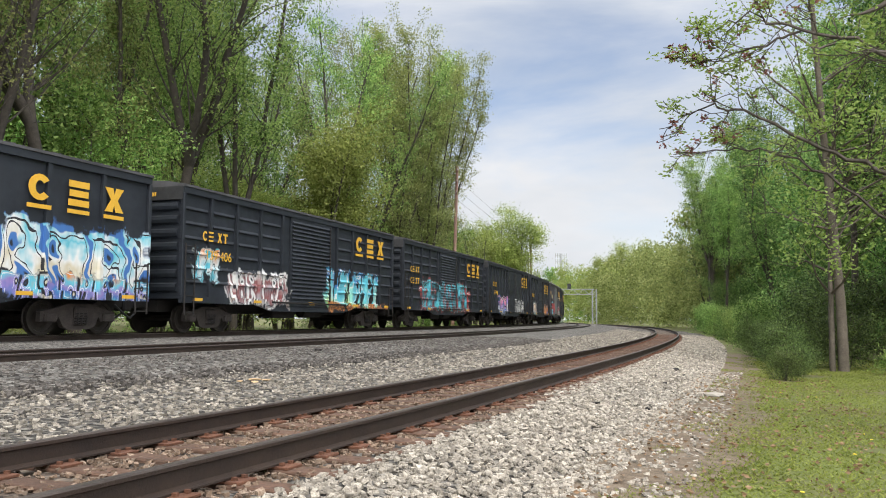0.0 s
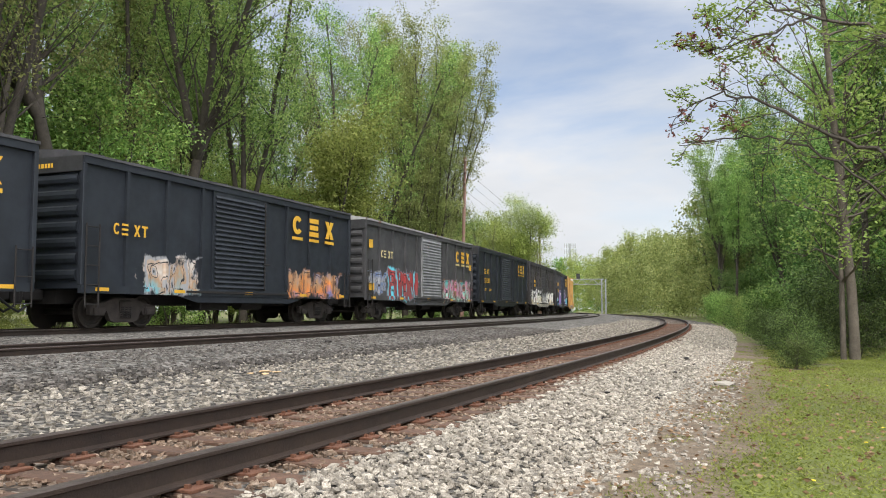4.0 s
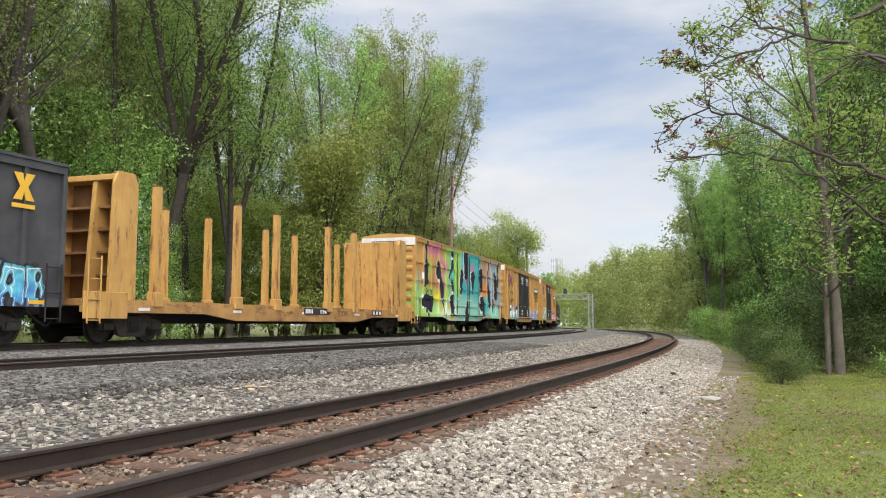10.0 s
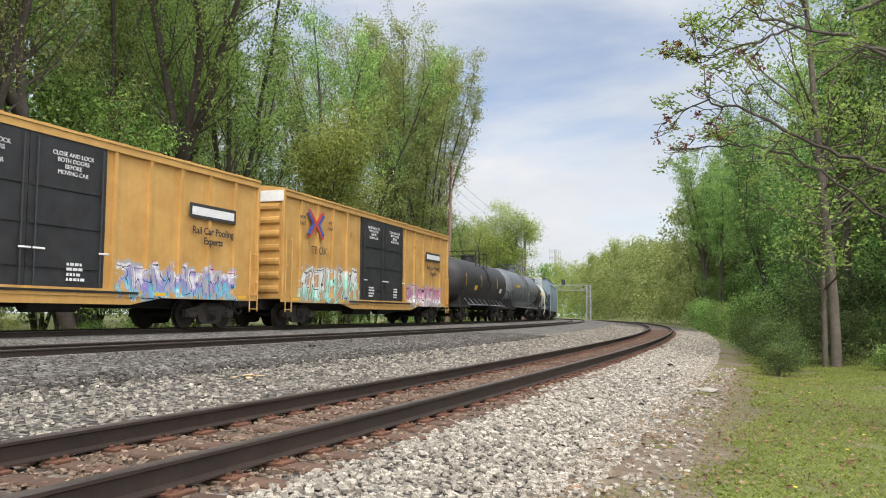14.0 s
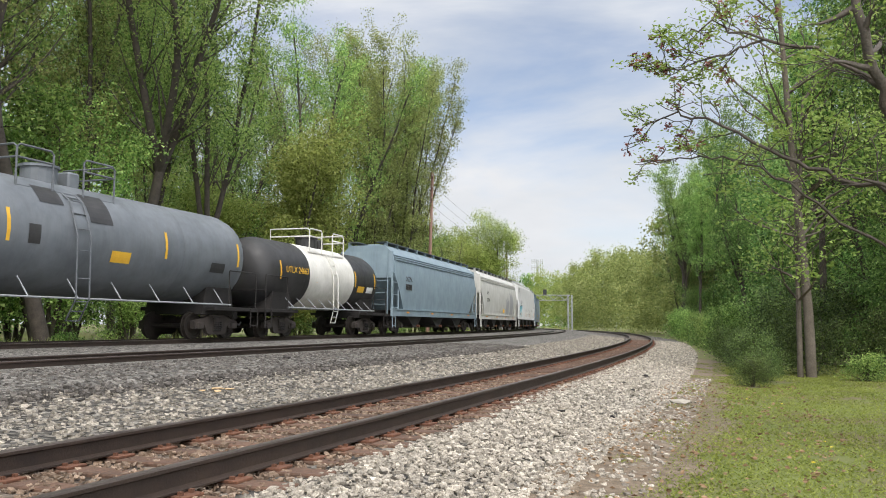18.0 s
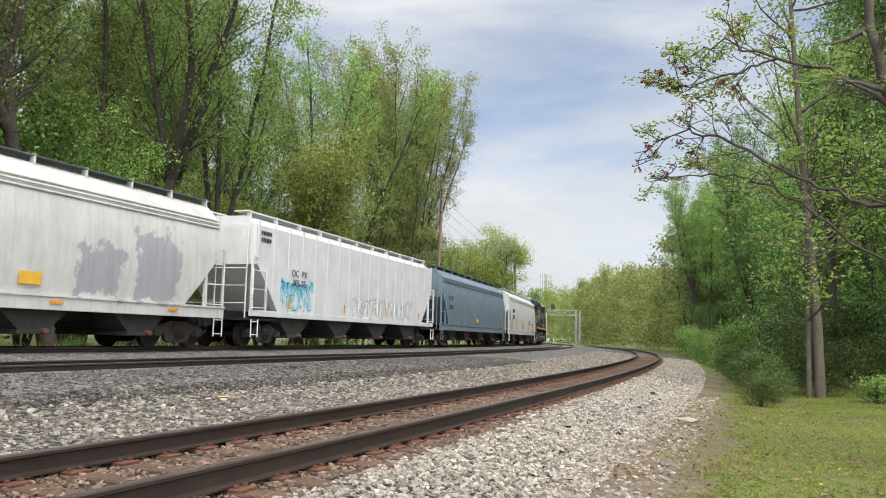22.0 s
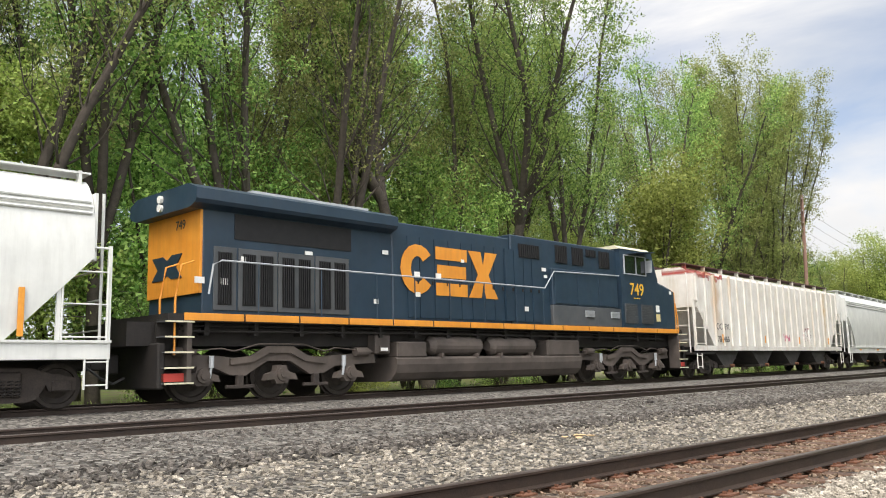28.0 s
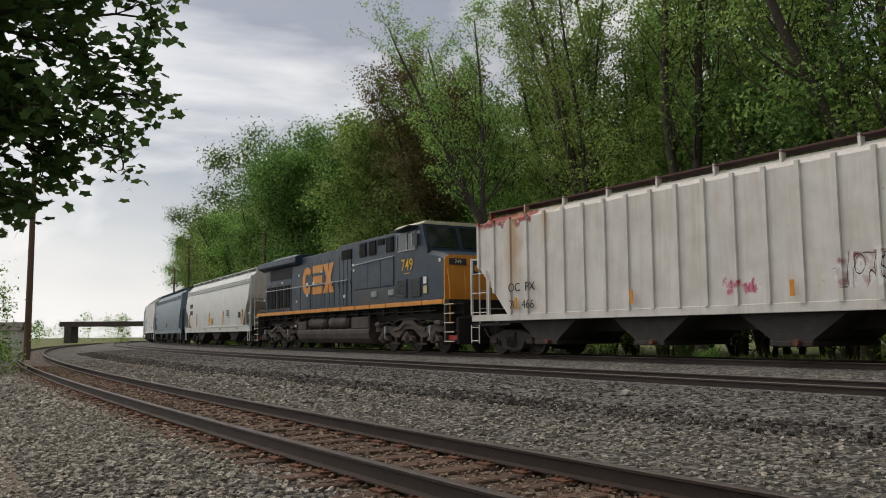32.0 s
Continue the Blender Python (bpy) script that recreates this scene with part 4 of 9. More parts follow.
    # doors
    for a, b in doors:
        a, b = a - h, b - h
        bm = B(a, b, -1.47, -1.405, sill_z + 0.16, H - 0.42)
        dob = part("door", bm, door_paint, car)
        if plug:
            for z in (sill_z + 0.7, sill_z + 1.7, sill_z + 2.6):
                part("door_rib", B(a + 0.05, b - 0.05, -1.5, -1.466, z - 0.05, z + 0.05), door_paint, dob)
        if not plug:
            for j in range(20):
                z = sill_z + 0.3 + (H - 0.9 - sill_z) * j / 19
                part("slat", section(bmesh.new(), [(-1.465, z - 0.05), (-1.515, z - 0.04), (-1.52, z - 0.02), (-1.465, z + 0.06)], a + 0.08, b - 0.08), door_paint, dob)
        for xx in ((a + 0.18, b - 0.18) if plug else (b - 0.2,)):
            part("lock_rod", tube(bmesh.new(), [(xx, -1.535, sill_z + 0.2), (xx, -1.535, H - 0.5)], 0.022, 6), DARK_STEEL if not plug else BLACK, dob)
            part("door_handle", B(xx - 0.06, xx + 0.28, -1.56, -1.53, sill_z + 1.05, sill_z + 1.1, 0.01), WHITE if plug else DARK_STEEL, dob)
    part("door_track", B(d0 - 1.2, d1 + 1.2, -1.53, -1.47, sill_z + 0.08, sill_z + 0.14), DARK_STEEL, car)
    part("underframe", B(-h + 0.2, h - 0.2, -0.5, 0.5, 0.62, sill_z + 0.1), DARK_STEEL, car)
    bm = B(-h * 0.25, -h * 0.05, -1.0, -0.4, 0.45, 0.85, 0.05)
    tube(bm, [(h * 0.05, -0.8, 0.66), (h * 0.22, -0.8, 0.66)], 0.2, 10)
    for y in (-0.6, 0.6):
        tube(bm, [(-h + 2, y, 0.62), (h - 2, y, 0.62)], 0.025, 6)
    part("brake_gear", bm, DARK_STEEL, car)
    for sx in (-1, 1):
        truck(car, sx * (h - 1.9))
        ladder(car, sx * (h - 0.32), -1.53, sill_z - 0.35, H - 1.9 if sx < 0 else H - 2.6, 0.42, paint if H > 5 else DARK_STEEL)
    couplers(car, L)
    if reflect:
        for k in (0.05, 0.26, 0.5, 0.74, 0.95):
            x = -h + L * k
            part("reflector", B(x - 0.22, x + 0.22, -1.508, -1.498, sill_z + 0.06, sill_z + 0.15), YELLOW, car, "yellow reflective strip")
    return car, L, h


P = {"white": (0.75, 0.75, 0.72), "cyan": (0.12, 0.5, 0.6), "blue": (0.05, 0.16, 0.42), "teal": (0.05, 0.42, 0.4), "purple": (0.28, 0.2, 0.45), "pink": (0.6, 0.18, 0.3), "red": (0.4, 0.05, 0.05), "maroon": (0.26, 0.07, 0.07), "black": (0.012, 0.012, 0.015), "grey": (0.35, 0.35, 0.36), "cream": (0.62, 0.55, 0.38), "orange": (0.7, 0.26, 0.06), "yellow": (0.75, 0.6, 0.06), "lime": (0.35, 0.6, 0.12), "green": (0.06, 0.36, 0.22), "brown": (0.2, 0.1, 0.06), "mint": (0.3, 0.62, 0.5), "tan": (0.45, 0.28, 0.16)}


def pal(names):
    return [P[k] for k in names.split()]


NAVY = [(0.3, (0.008, 0.011, 0.016)), (0.7, (0.018, 0.023, 0.031))]
GREY_CAR = [(0.3, (0.035, 0.035, 0.038)), (0.7, (0.075, 0.073, 0.075))]
BROWN_GREY = [(0.3, (0.03, 0.028, 0.028)), (0.7, (0.062, 0.057, 0.056))]
TTX_YELLOW = [(0.3, (0.46, 0.245, 0.066)), (0.7, (0.6, 0.35, 0.105))]
ROOF_DARK = painted("roof_dark", [(0.3, (0.03, 0.03, 0.034)), (0.7, (0.09, 0.088, 0.09))], rough=0.7)
ROOF_PALE = painted("roof_pale", [(0.3, (0.22, 0.21, 0.2)), (0.7, (0.42, 0.41, 0.4))], rough=0.6, rust=0.5)
ROOF_YELLOW = painted("roof_yellow", TTX_YELLOW, rough=0.6, rust=0.3)


def small_print(car, h, x, z, material=YELLOW):
    mark_bars(car, x - h, -1.505, z, 0.55, 0.05, 2, material)


# boxcars of the first half of the train
def build_boxcars():
    # graffiti-covered leading car
    p = painted("navy_side_a", NAVY, dirt=(0.03, 0.031, 0.033), patches=[(-2.6, 7.6, 0.85, 2.75, pal("white cream white cyan white blue"), 0.75, 1), (-7.6, 7.6, 0.75, 1.55, pal("cyan blue purple cyan orange black"), 0.6, 2)])
    c, L, h = boxcar(1.4, 14.7, "dark navy boxcar with white and blue graffiti, yellow emblem", p, p, [(6.0, 9.0)], posts=9)
    emblem(c, 11.0 - h, -1.5, 3.15, 0.62, 0.62, 0.5, YELLOW)
    # beaded car with the first full view
    p = painted("navy_side_b", NAVY, dirt=(0.03, 0.031, 0.033), patches=[(2.2 - 7.4, 5.9 - 7.4, 0.75, 2.05, pal("tan grey maroon white grey white"), 0.5, 3), (8.4 - 7.4, 13.4 - 7.4, 0.8, 2.5, pal("lime mint cyan cyan blue cyan black"), 0.8, 4), (8.6 - 7.4, 14.5 - 7.4, 0.7, 1.1, pal("orange brown orange orange"), 0.4, 5), (0.6 - 7.4, 1.9 - 7.4, 1.5, 2.6, pal("cyan white orange cyan"), 0.3, 6)])
    c, L, h = boxcar(15.8, 29.0, "black beaded-side boxcar with turquoise graffiti and yellow emblem", p, p, [(5.9, 8.9)], beads=True, posts=11, end_cap=BLACK)
    emblem(c, 10.95 - h, -1.5, 3.25, 0.62, 0.62, 0.42, YELLOW)
    lettering("139 406", 0.4, YELLOW, c, 1.7 - h, -1.5, 2.2, "yellow stencilled car number")
    owner_mark(c, 0.9 - h, -1.502, 2.75, 0.3, YELLOW)
    p = painted("navy_side_c", NAVY, dirt=(0.03, 0.031, 0.033), patches=[(2.4 - 7.2, 11.4 - 7.2, 0.8, 2.2, pal("maroon red maroon black"), 0.5, 8), (2.6 - 7.2, 10.8 - 7.2, 0.85, 2.55, pal("teal cyan black cyan teal maroon"), 0.9, 7)])
    c, L, h = boxcar(30.1, 42.9, "black beaded-side boxcar with large cyan graffiti", p, p, [(5.5, 8.4)], beads=True, posts=11, end_cap=BLACK)
    emblem(c, 10.5 - h, -1.5, 3.2, 0.6, 0.62, 0.4, YELLOW)
    owner_mark(c, 0.9 - h, -1.502, 2.75, 0.3, YELLOW)
    owner_mark(c, 0.9 - h, -1.502, 2.2, 0.3, YELLOW)
    p = painted("navy_side_d", NAVY, dirt=(0.03, 0.031, 0.033), patches=[(3.2 - 7.4, 6.6 - 7.4, 0.75, 2.2, pal("white grey purple pink white blue"), 0.45, 9), (9.0 - 7.4, 12.8 - 7.4, 0.9, 2.0, pal("grey white black white grey"), 0.3, 10)])
    c, L, h = boxcar(43.9, 57.2, "black boxcar with double doors and grey graffiti", p, p, [(6.4, 9.0), (9.02, 11.4)], posts=13, plug=True, end_cap=BLACK)
    emblem(c, 11.6 - h, -1.52, 3.2, 0.55, 0.62, 0.36, YELLOW)
    lettering("137 992", 0.4, YELLOW, c, 2.2 - h, -1.5, 2.15, "yellow stencilled car number")
    owner_mark(c, 1.3 - h, -1.502, 2.7, 0.3, YELLOW)
    p = painted("navy_side_e", NAVY, dirt=(0.03, 0.031, 0.033), patches=[(2.0 - 6.7, 4.3 - 6.7, 0.8, 2.0, pal("cyan tan white grey"), 0.5, 11), (9.0 - 6.7, 12.8 - 6.7, 0.8, 1.9, pal("blue orange tan blue brown"), 0.6, 12)])
    c, L, h = boxcar(58.3, 70.4, "dark navy boxcar with a louvred sliding door", p, p, [(5.0, 7.8)], posts=9, end_cap=BLACK)
    emblem(c, 9.3 - h, -1.5, 3.15, 0.62, 0.66, 0.5, YELLOW)
    owner_mark(c, 1.0 - h, -1.502, 2.4, 0.3, YELLOW)
    p = painted("grey_side_f", GREY_CAR, [(2.2 - 7.3, 6.2 - 7.3, 0.8, 2.4, pal("maroon maroon red maroon cyan"), 0.8, 13), (9.6 - 7.3, 14.6 - 7.3, 0.85, 2.2, pal("teal mint pink grey teal brown"), 0.6, 14), (0.3 - 7.3, 2.3 - 7.3, 1.2, 2.2, pal("blue grey blue grey"), 0.3, 15)], rust=0.25)
    dp = painted("grey_door", [(0.3, (0.14, 0.145, 0.15)), (0.7, (0.28, 0.28, 0.28))], rust=0.35)
    c, L, h = boxcar(71.6, 84.7, "faded grey boxcar with a pale louvred door and maroon graffiti", p, dp, [(6.5, 9.4)], posts=10, roof_mat=ROOF_PALE, end_cap=BLACK)
    emblem(c, 11.6 - h, -1.5, 3.1, 0.55, 0.62, 0.36, YELLOW, bar=P_CREAM)
    owner_mark(c, 1.5 - h, -1.502, 2.75, 0.32, P_CREAM)
    part("placard", B(0.3 - h, 0.65 - h, -1.5, -1.48, 3.1, 3.45), YELLOW, c)
    part("placard", B(14.0 - h, 14.35 - h, -1.5, -1.48, 2.75, 3.05), YELLOW, c)
    part("placard", B(0.3 - h, 0.8 - h, -1.5, -1.48, 1.3, 1.6), YELLOW, c)
    p = painted("navy_side_g", NAVY, rough=0.45, streak=0.12, dirt=(0.03, 0.031, 0.033))
    c, L, h = boxcar(85.9, 98.9, "clean dark navy boxcar with louvred door and yellow emblem", p, p, [(6.0, 8.8)], posts=9, end_cap=BLACK)
    emblem(c, 11.1 - h, -1.5, 3.15, 0.5, 0.62, 0.34, YELLOW)
    lettering("503 303", 0.42, YELLOW, c, 1.9 - h, -1.5, 2.15, "yellow stencilled car number")
    owner_mark(c, 1.15 - h, -1.502, 2.7, 0.32, YELLOW)
    small_print(c, h, 1.3, 1.75)
    small_print(c, h, 2.4, 1.75)
    p = painted("brown_side_h", BROWN_GREY, [(0.6 - 7.3, 6.6 - 7.3, 0.75, 2.2, pal("white cream white grey white black"), 0.55, 16), (8.8 - 7.3, 14.2 - 7.3, 0.85, 2.1, pal("white cream white white grey black"), 0.5, 17), (0.3 - 7.3, 14.4 - 7.3, 0.6, 1.15, pal("grey cream grey white"), 0.5, 18), (6.6 - 7.3, 8.8 - 7.3, 1.0, 1.9, pal("white grey black white"), 0.35, 19)], rust=0.3)
    c, L, h = boxcar(100.0, 113.0, "weathered dark brown boxcar with white block graffiti", p, p, [(5.9, 8.8)], posts=12, beads=True, roof_mat=ROOF_DARK, end_cap=BLACK)
    mark_bars(c, 2.0 - h, -1.5, 2.7, 0.7, 0.2, 2, YELLOW)
    p = painted("black_side_i", GREY_CAR, [(0.4 - 7.3, 7.0 - 7.3, 0.8, 1.75, pal("cyan blue cyan grey teal black"), 0.6, 20), (3.4 - 7.3, 6.8 - 7.3, 0.8, 2.6, pal("purple purple purple grey white"), 1.6, 21), (9.4 - 7.3, 14.2 - 7.3, 0.8, 1.9, pal("cyan blue cyan black black"), 0.6, 22), (9.8 - 7.3, 12.2 - 7.3, 0.85, 2.7, pal("purple purple grey white"), 1.3, 50), (0.2 - 7.3, 1.9 - 7.3, 2.7, 3.5, pal("white grey black white black"), 0.2, 23)])
    dp = painted("blue_door", [(0.3, (0.02, 0.028, 0.06)), (0.7, (0.04, 0.052, 0.1))])
    c, L, h = boxcar(114.2, 127.3, "dark grey boxcar with a blue louvred door and purple graffiti", p, dp, [(6.6, 9.6)], posts=13, end_cap=BLACK)
    emblem(c, 11.35 - h, -1.5, 3.3, 0.56, 0.62, 0.36, YELLOW)
    lettering("13037", 0.42, YELLOW, c, 2.4 - h, -1.5, 2.25, "yellow stencilled car number")
    owner_mark(c, 1.5 - h, -1.502, 2.85, 0.34, YELLOW)
    # bright graffiti car and the two yellow ones
    p = painted("bright_side_j", TTX_YELLOW, blobs=[
        (-9.0, 1.3, 8.0, 1.5, P["lime"], 2.0), (-3.2, 3.4, 1.3, 2.4, P["lime"], 2.5), (0.6, 3.2, 4.2, 3.0, P["teal"], 4.0), (-1.6, 3.6, 1.0, 2.4, P["lime"], 2.5), (0.2, 1.3, 4.6, 1.2, P["mint"], 2.0), (-3.5, 1.2, 3.0, 0.8, (0.6, 0.75, 0.55), 1.5),
        (5.0, 3.7, 1.5, 1.6, P["tan"], 3.0), (4.4, 2.6, 1.4, 0.8, P["orange"], 1.5), (4.6, 1.6, 1.6, 1.0, P["teal"], 2.0), (7.4, 2.6, 2.0, 3.2, (0.25, 0.45, 0.62), 1.6), (7.3, 2.6, 0.8, 1.8, P["tan"], 2.0), (7.2, 1.2, 2.0, 0.7, P["mint"], 2.0),
        (-5.64, 4.5, 0.7, 0.5, P["pink"], 3.0), (-4.3, 3.7, 1.0, 0.6, P["pink"], 1.6), (-4.7, 2.7, 0.9, 0.9, P["pink"], 1.4), (-6.6, 4.5, 0.35, 0.5, P["pink"], 1.6), (1.58, 3.85, 0.5, 0.5, P["pink"], 3.0), (0.2, 3.1, 0.3, 0.3, P["pink"], 2.0), (-6.3, 2.9, 0.7, 0.8, P["red"], 0.5),
        (-5.5, 2.0, 0.8, 0.5, P["yellow"], 1.4), (-4.6, 3.55, 0.25, 0.25, P["yellow"], 4.0), (-2.9, 0.95, 0.3, 0.3, P["yellow"], 5.0), (-4.6, 1.4, 0.28, 0.28, P["yellow"], 4.0), (-3.2, 1.5, 0.3, 0.25, P["yellow"], 4.0), (-0.8, 4.2, 0.4, 0.5, P["cyan"], 1.6), (-6.8, 3.4, 0.5, 1.0, P["lime"], 0.7)],
        strokes=[(-7.18, 5.01, -7.26, 3.71, 0.09, 0.10), (-7.26, 3.87, -7.38, 2.89, 0.12, 0.30), (-7.60, 1.67, -6.50, 1.57, 0.23, 0.29), (-7.15, 1.45, -7.15, 0.72, 0.08, 0.08), (-5.19, 3.41, -4.46, 2.23, 0.24, 0.23), (-5.32, 3.74, -5.13, 3.24, 0.08, 0.17), (-4.59, 2.13, -4.04, 0.89, 0.10, 0.03), (-4.80, 4.89, -5.06, 3.95, 0.08, 0.06), (-2.72, 4.70, -2.49, 4.06, 0.06, 0.07), (-2.49, 4.06, -3.17, 3.10, 0.07, 0.12)]
        + [(-2.72, 3.05, -2.57, 1.90, 0.07, 0.07), (-2.80, 1.89, -2.57, 1.27, 0.20, 0.24), (-0.87, 3.36, -0.96, 2.32, 0.27, 0.08), (0.1, 4.75, 0.1, 3.62, 0.3, 0.3), (1.58, 3.43, 1.58, 2.41, 0.30, 0.07), (0.27, 1.66, 0.27, 0.68, 0.13, 0.33)]
        + [(3.86, 3.69, 3.75, 2.94, 0.28, 0.22), (4.08, 1.86, 4.41, 1.38, 0.4, 0.36), (5.57, 3.64, 6.05, 1.97, 0.2, 0.25), (6.05, 4.75, 5.69, 3.91, 0.09, 0.09), (7.44, 3.99, 7.83, 2.64, 0.12, 0.35), (8.37, 4.81, 8.37, 3.25, 0.16, 0.2), (7.18, 2.04, 6.80, 1.48, 0.15, 0.15)], streak=0.1)
    c, L, h = boxcar(146.9, 163.2, "high boxcar covered end to end in turquoise and pink graffiti", p, p, [(7.0, 9.6), (9.62, 12.2)], H=5.1, posts=14, roof_mat=ROOF_YELLOW, plug=True, end_cap=WHITE)
    for z in (1.85, 2.75, 3.65):
        for a, b in ((-h + 0.1, -2.2), (3.2, h - 0.1)):
            part("belt_rail", B(a, b, -1.46, -1.395, z - 0.035, z + 0.035), p, c)
    lettering("OX", 0.42, CAR_BLACK, c, -7.45, -1.512, 2.55, "black stencilled owner's mark")
    lettering("04  96", 0.42, CAR_BLACK, c, -7.1, -1.512, 2.05, "black stencilled car number")
    dp = painted("black_plug_door", [(0.3, (0.012, 0.012, 0.013)), (0.7, (0.03, 0.03, 0.032))])
    p = painted("yellow_side_k", TTX_YELLOW, [(2.0 - 8.9, 6.5 - 8.9, 0.7, 2.1, pal("grey teal white maroon grey black"), 0.4, 32), (11.6 - 8.9, 16.8 - 8.9, 0.75, 1.9, pal("white cyan purple white pink grey"), 0.4, 33)], streak=0.2)
    c, L, h = boxcar(164.5, 180.5, "yellow high boxcar with black plug doors and a red-blue cross", p, dp, [(6.5, 8.85), (8.87, 11.2)], H=5.1, posts=14, roof_mat=ROOF_YELLOW, plug=True, end_cap=WHITE)
    yellow_marks(c, h, True)
    p = painted("yellow_side_l", TTX_YELLOW, [(1.2 - 9.0, 6.4 - 9.0, 0.75, 2.4, pal("grey mint white grey tan"), 0.5, 34), (11.8 - 9.0, 17.0 - 9.0, 0.75, 2.0, pal("purple white pink purple grey"), 0.4, 35)], streak=0.35, rust=0.35)
    c, L, h = boxcar(181.8, 197.9, "rust-stained yellow high boxcar with black plug doors", p, dp, [(6.5, 8.85), (8.87, 11.2)], H=5.1, posts=14, roof_mat=ROOF_YELLOW, plug=True, end_cap=WHITE)
    yellow_marks(c, h, False)


P_CREAM = surface("faded_yellow_marking", [(0.3, (0.5, 0.4, 0.16)), (0.7, (0.62, 0.54, 0.3))], 5, 0.7, 0, 0.4, 0, 30, False)
RED_MARK = surface("red_marking", [(0.3, (0.45, 0.04, 0.03)), (0.7, (0.55, 0.07, 0.05))], 5, 0.6, 0, 0.4, 0, 30, False)
BLUE_MARK = surface("blue_marking", [(0.3, (0.03, 0.06, 0.25)), (0.7, (0.05, 0.1, 0.35))], 5, 0.6, 0, 0.4, 0, 30, False)
CAR_BLACK = surface("lettering_black", [(0.3, (0.02, 0.02, 0.02)), (0.7, (0.05, 0.045, 0.04))], 5, 0.6, 0, 0.4, 0, 30, False)


def yellow_marks(c, h, clean):
    x, z = 1.7 - h, 3.35
    for flip in (0, 1):
        a = [(0.0, 0.0), (0.18, 0.0), (0.72, 0.52), (1.3, 1.05), (1.1, 1.05), (0.6, 0.6)]
        part("painted_cross_bar", prism(bmesh.new(), [(x + (1.3 - q if flip else q), z + w) for q, w in a], -1.512 - 0.004 * flip, -1.49), RED_MARK, c)
        b = [(0.0, 0.16), (0.1, 0.05), (0.52, 0.5), (0.1, 1.0), (0.0, 0.88), (0.36, 0.52)]
        part("painted_cross_bar", prism(bmesh.new(), [(x + (1.3 - q if flip else q), z + w) for q, w in b], -1.512 - 0.008, -1.49), BLUE_MARK, c)
    lettering("next\nload", 0.24, CAR_BLACK, c, 1.3 - h, -1.512, 4.0)
    lettering("any\nroad", 0.24, CAR_BLACK, c, 3.5 - h, -1.512, 4.0)
    lettering("TB OX", 0.42, CAR_BLACK, c, 2.6 - h, -1.512, 2.75, "black stencilled owner's mark")
    if clean:
        lettering("6 66 00 6", 0.42, CAR_BLACK, c, 2.7 - h, -1.512, 2.2, "black stencilled car number")
    part("placard", B(14.4 - h, 16.6 - h, -1.506, -1.49, 3.3, 3.75), CAR_BLACK, c, "black and white emblem plate")
    part("placard", B(14.5 - h, 16.5 - h, -1.511, -1.505, 3.4, 3.65), WHITE, c)
    lettering("Rail Car Pooling\nExperts", 0.3, CAR_BLACK, c, 15.5 - h, -1.512, 2.85, "black painted slogan", 0.006)
    for k in (7.7, 10.1):
        lettering("CLOSE AND LOCK\nBOTH DOORS\nBEFORE\nMOVING CAR", 0.15, WHITE, c, k - h, -1.512, 4.25, "white stencilled door warning")
    for z in (1.6, 1.35):
        mark_bars(c, 7.2 - h, -1.512, z, 0.5, 0.07, 2, WHITE)
        mark_bars(c, 10.0 - h, -1.512, z, 0.5, 0.07, 2, WHITE)


build_boxcars()


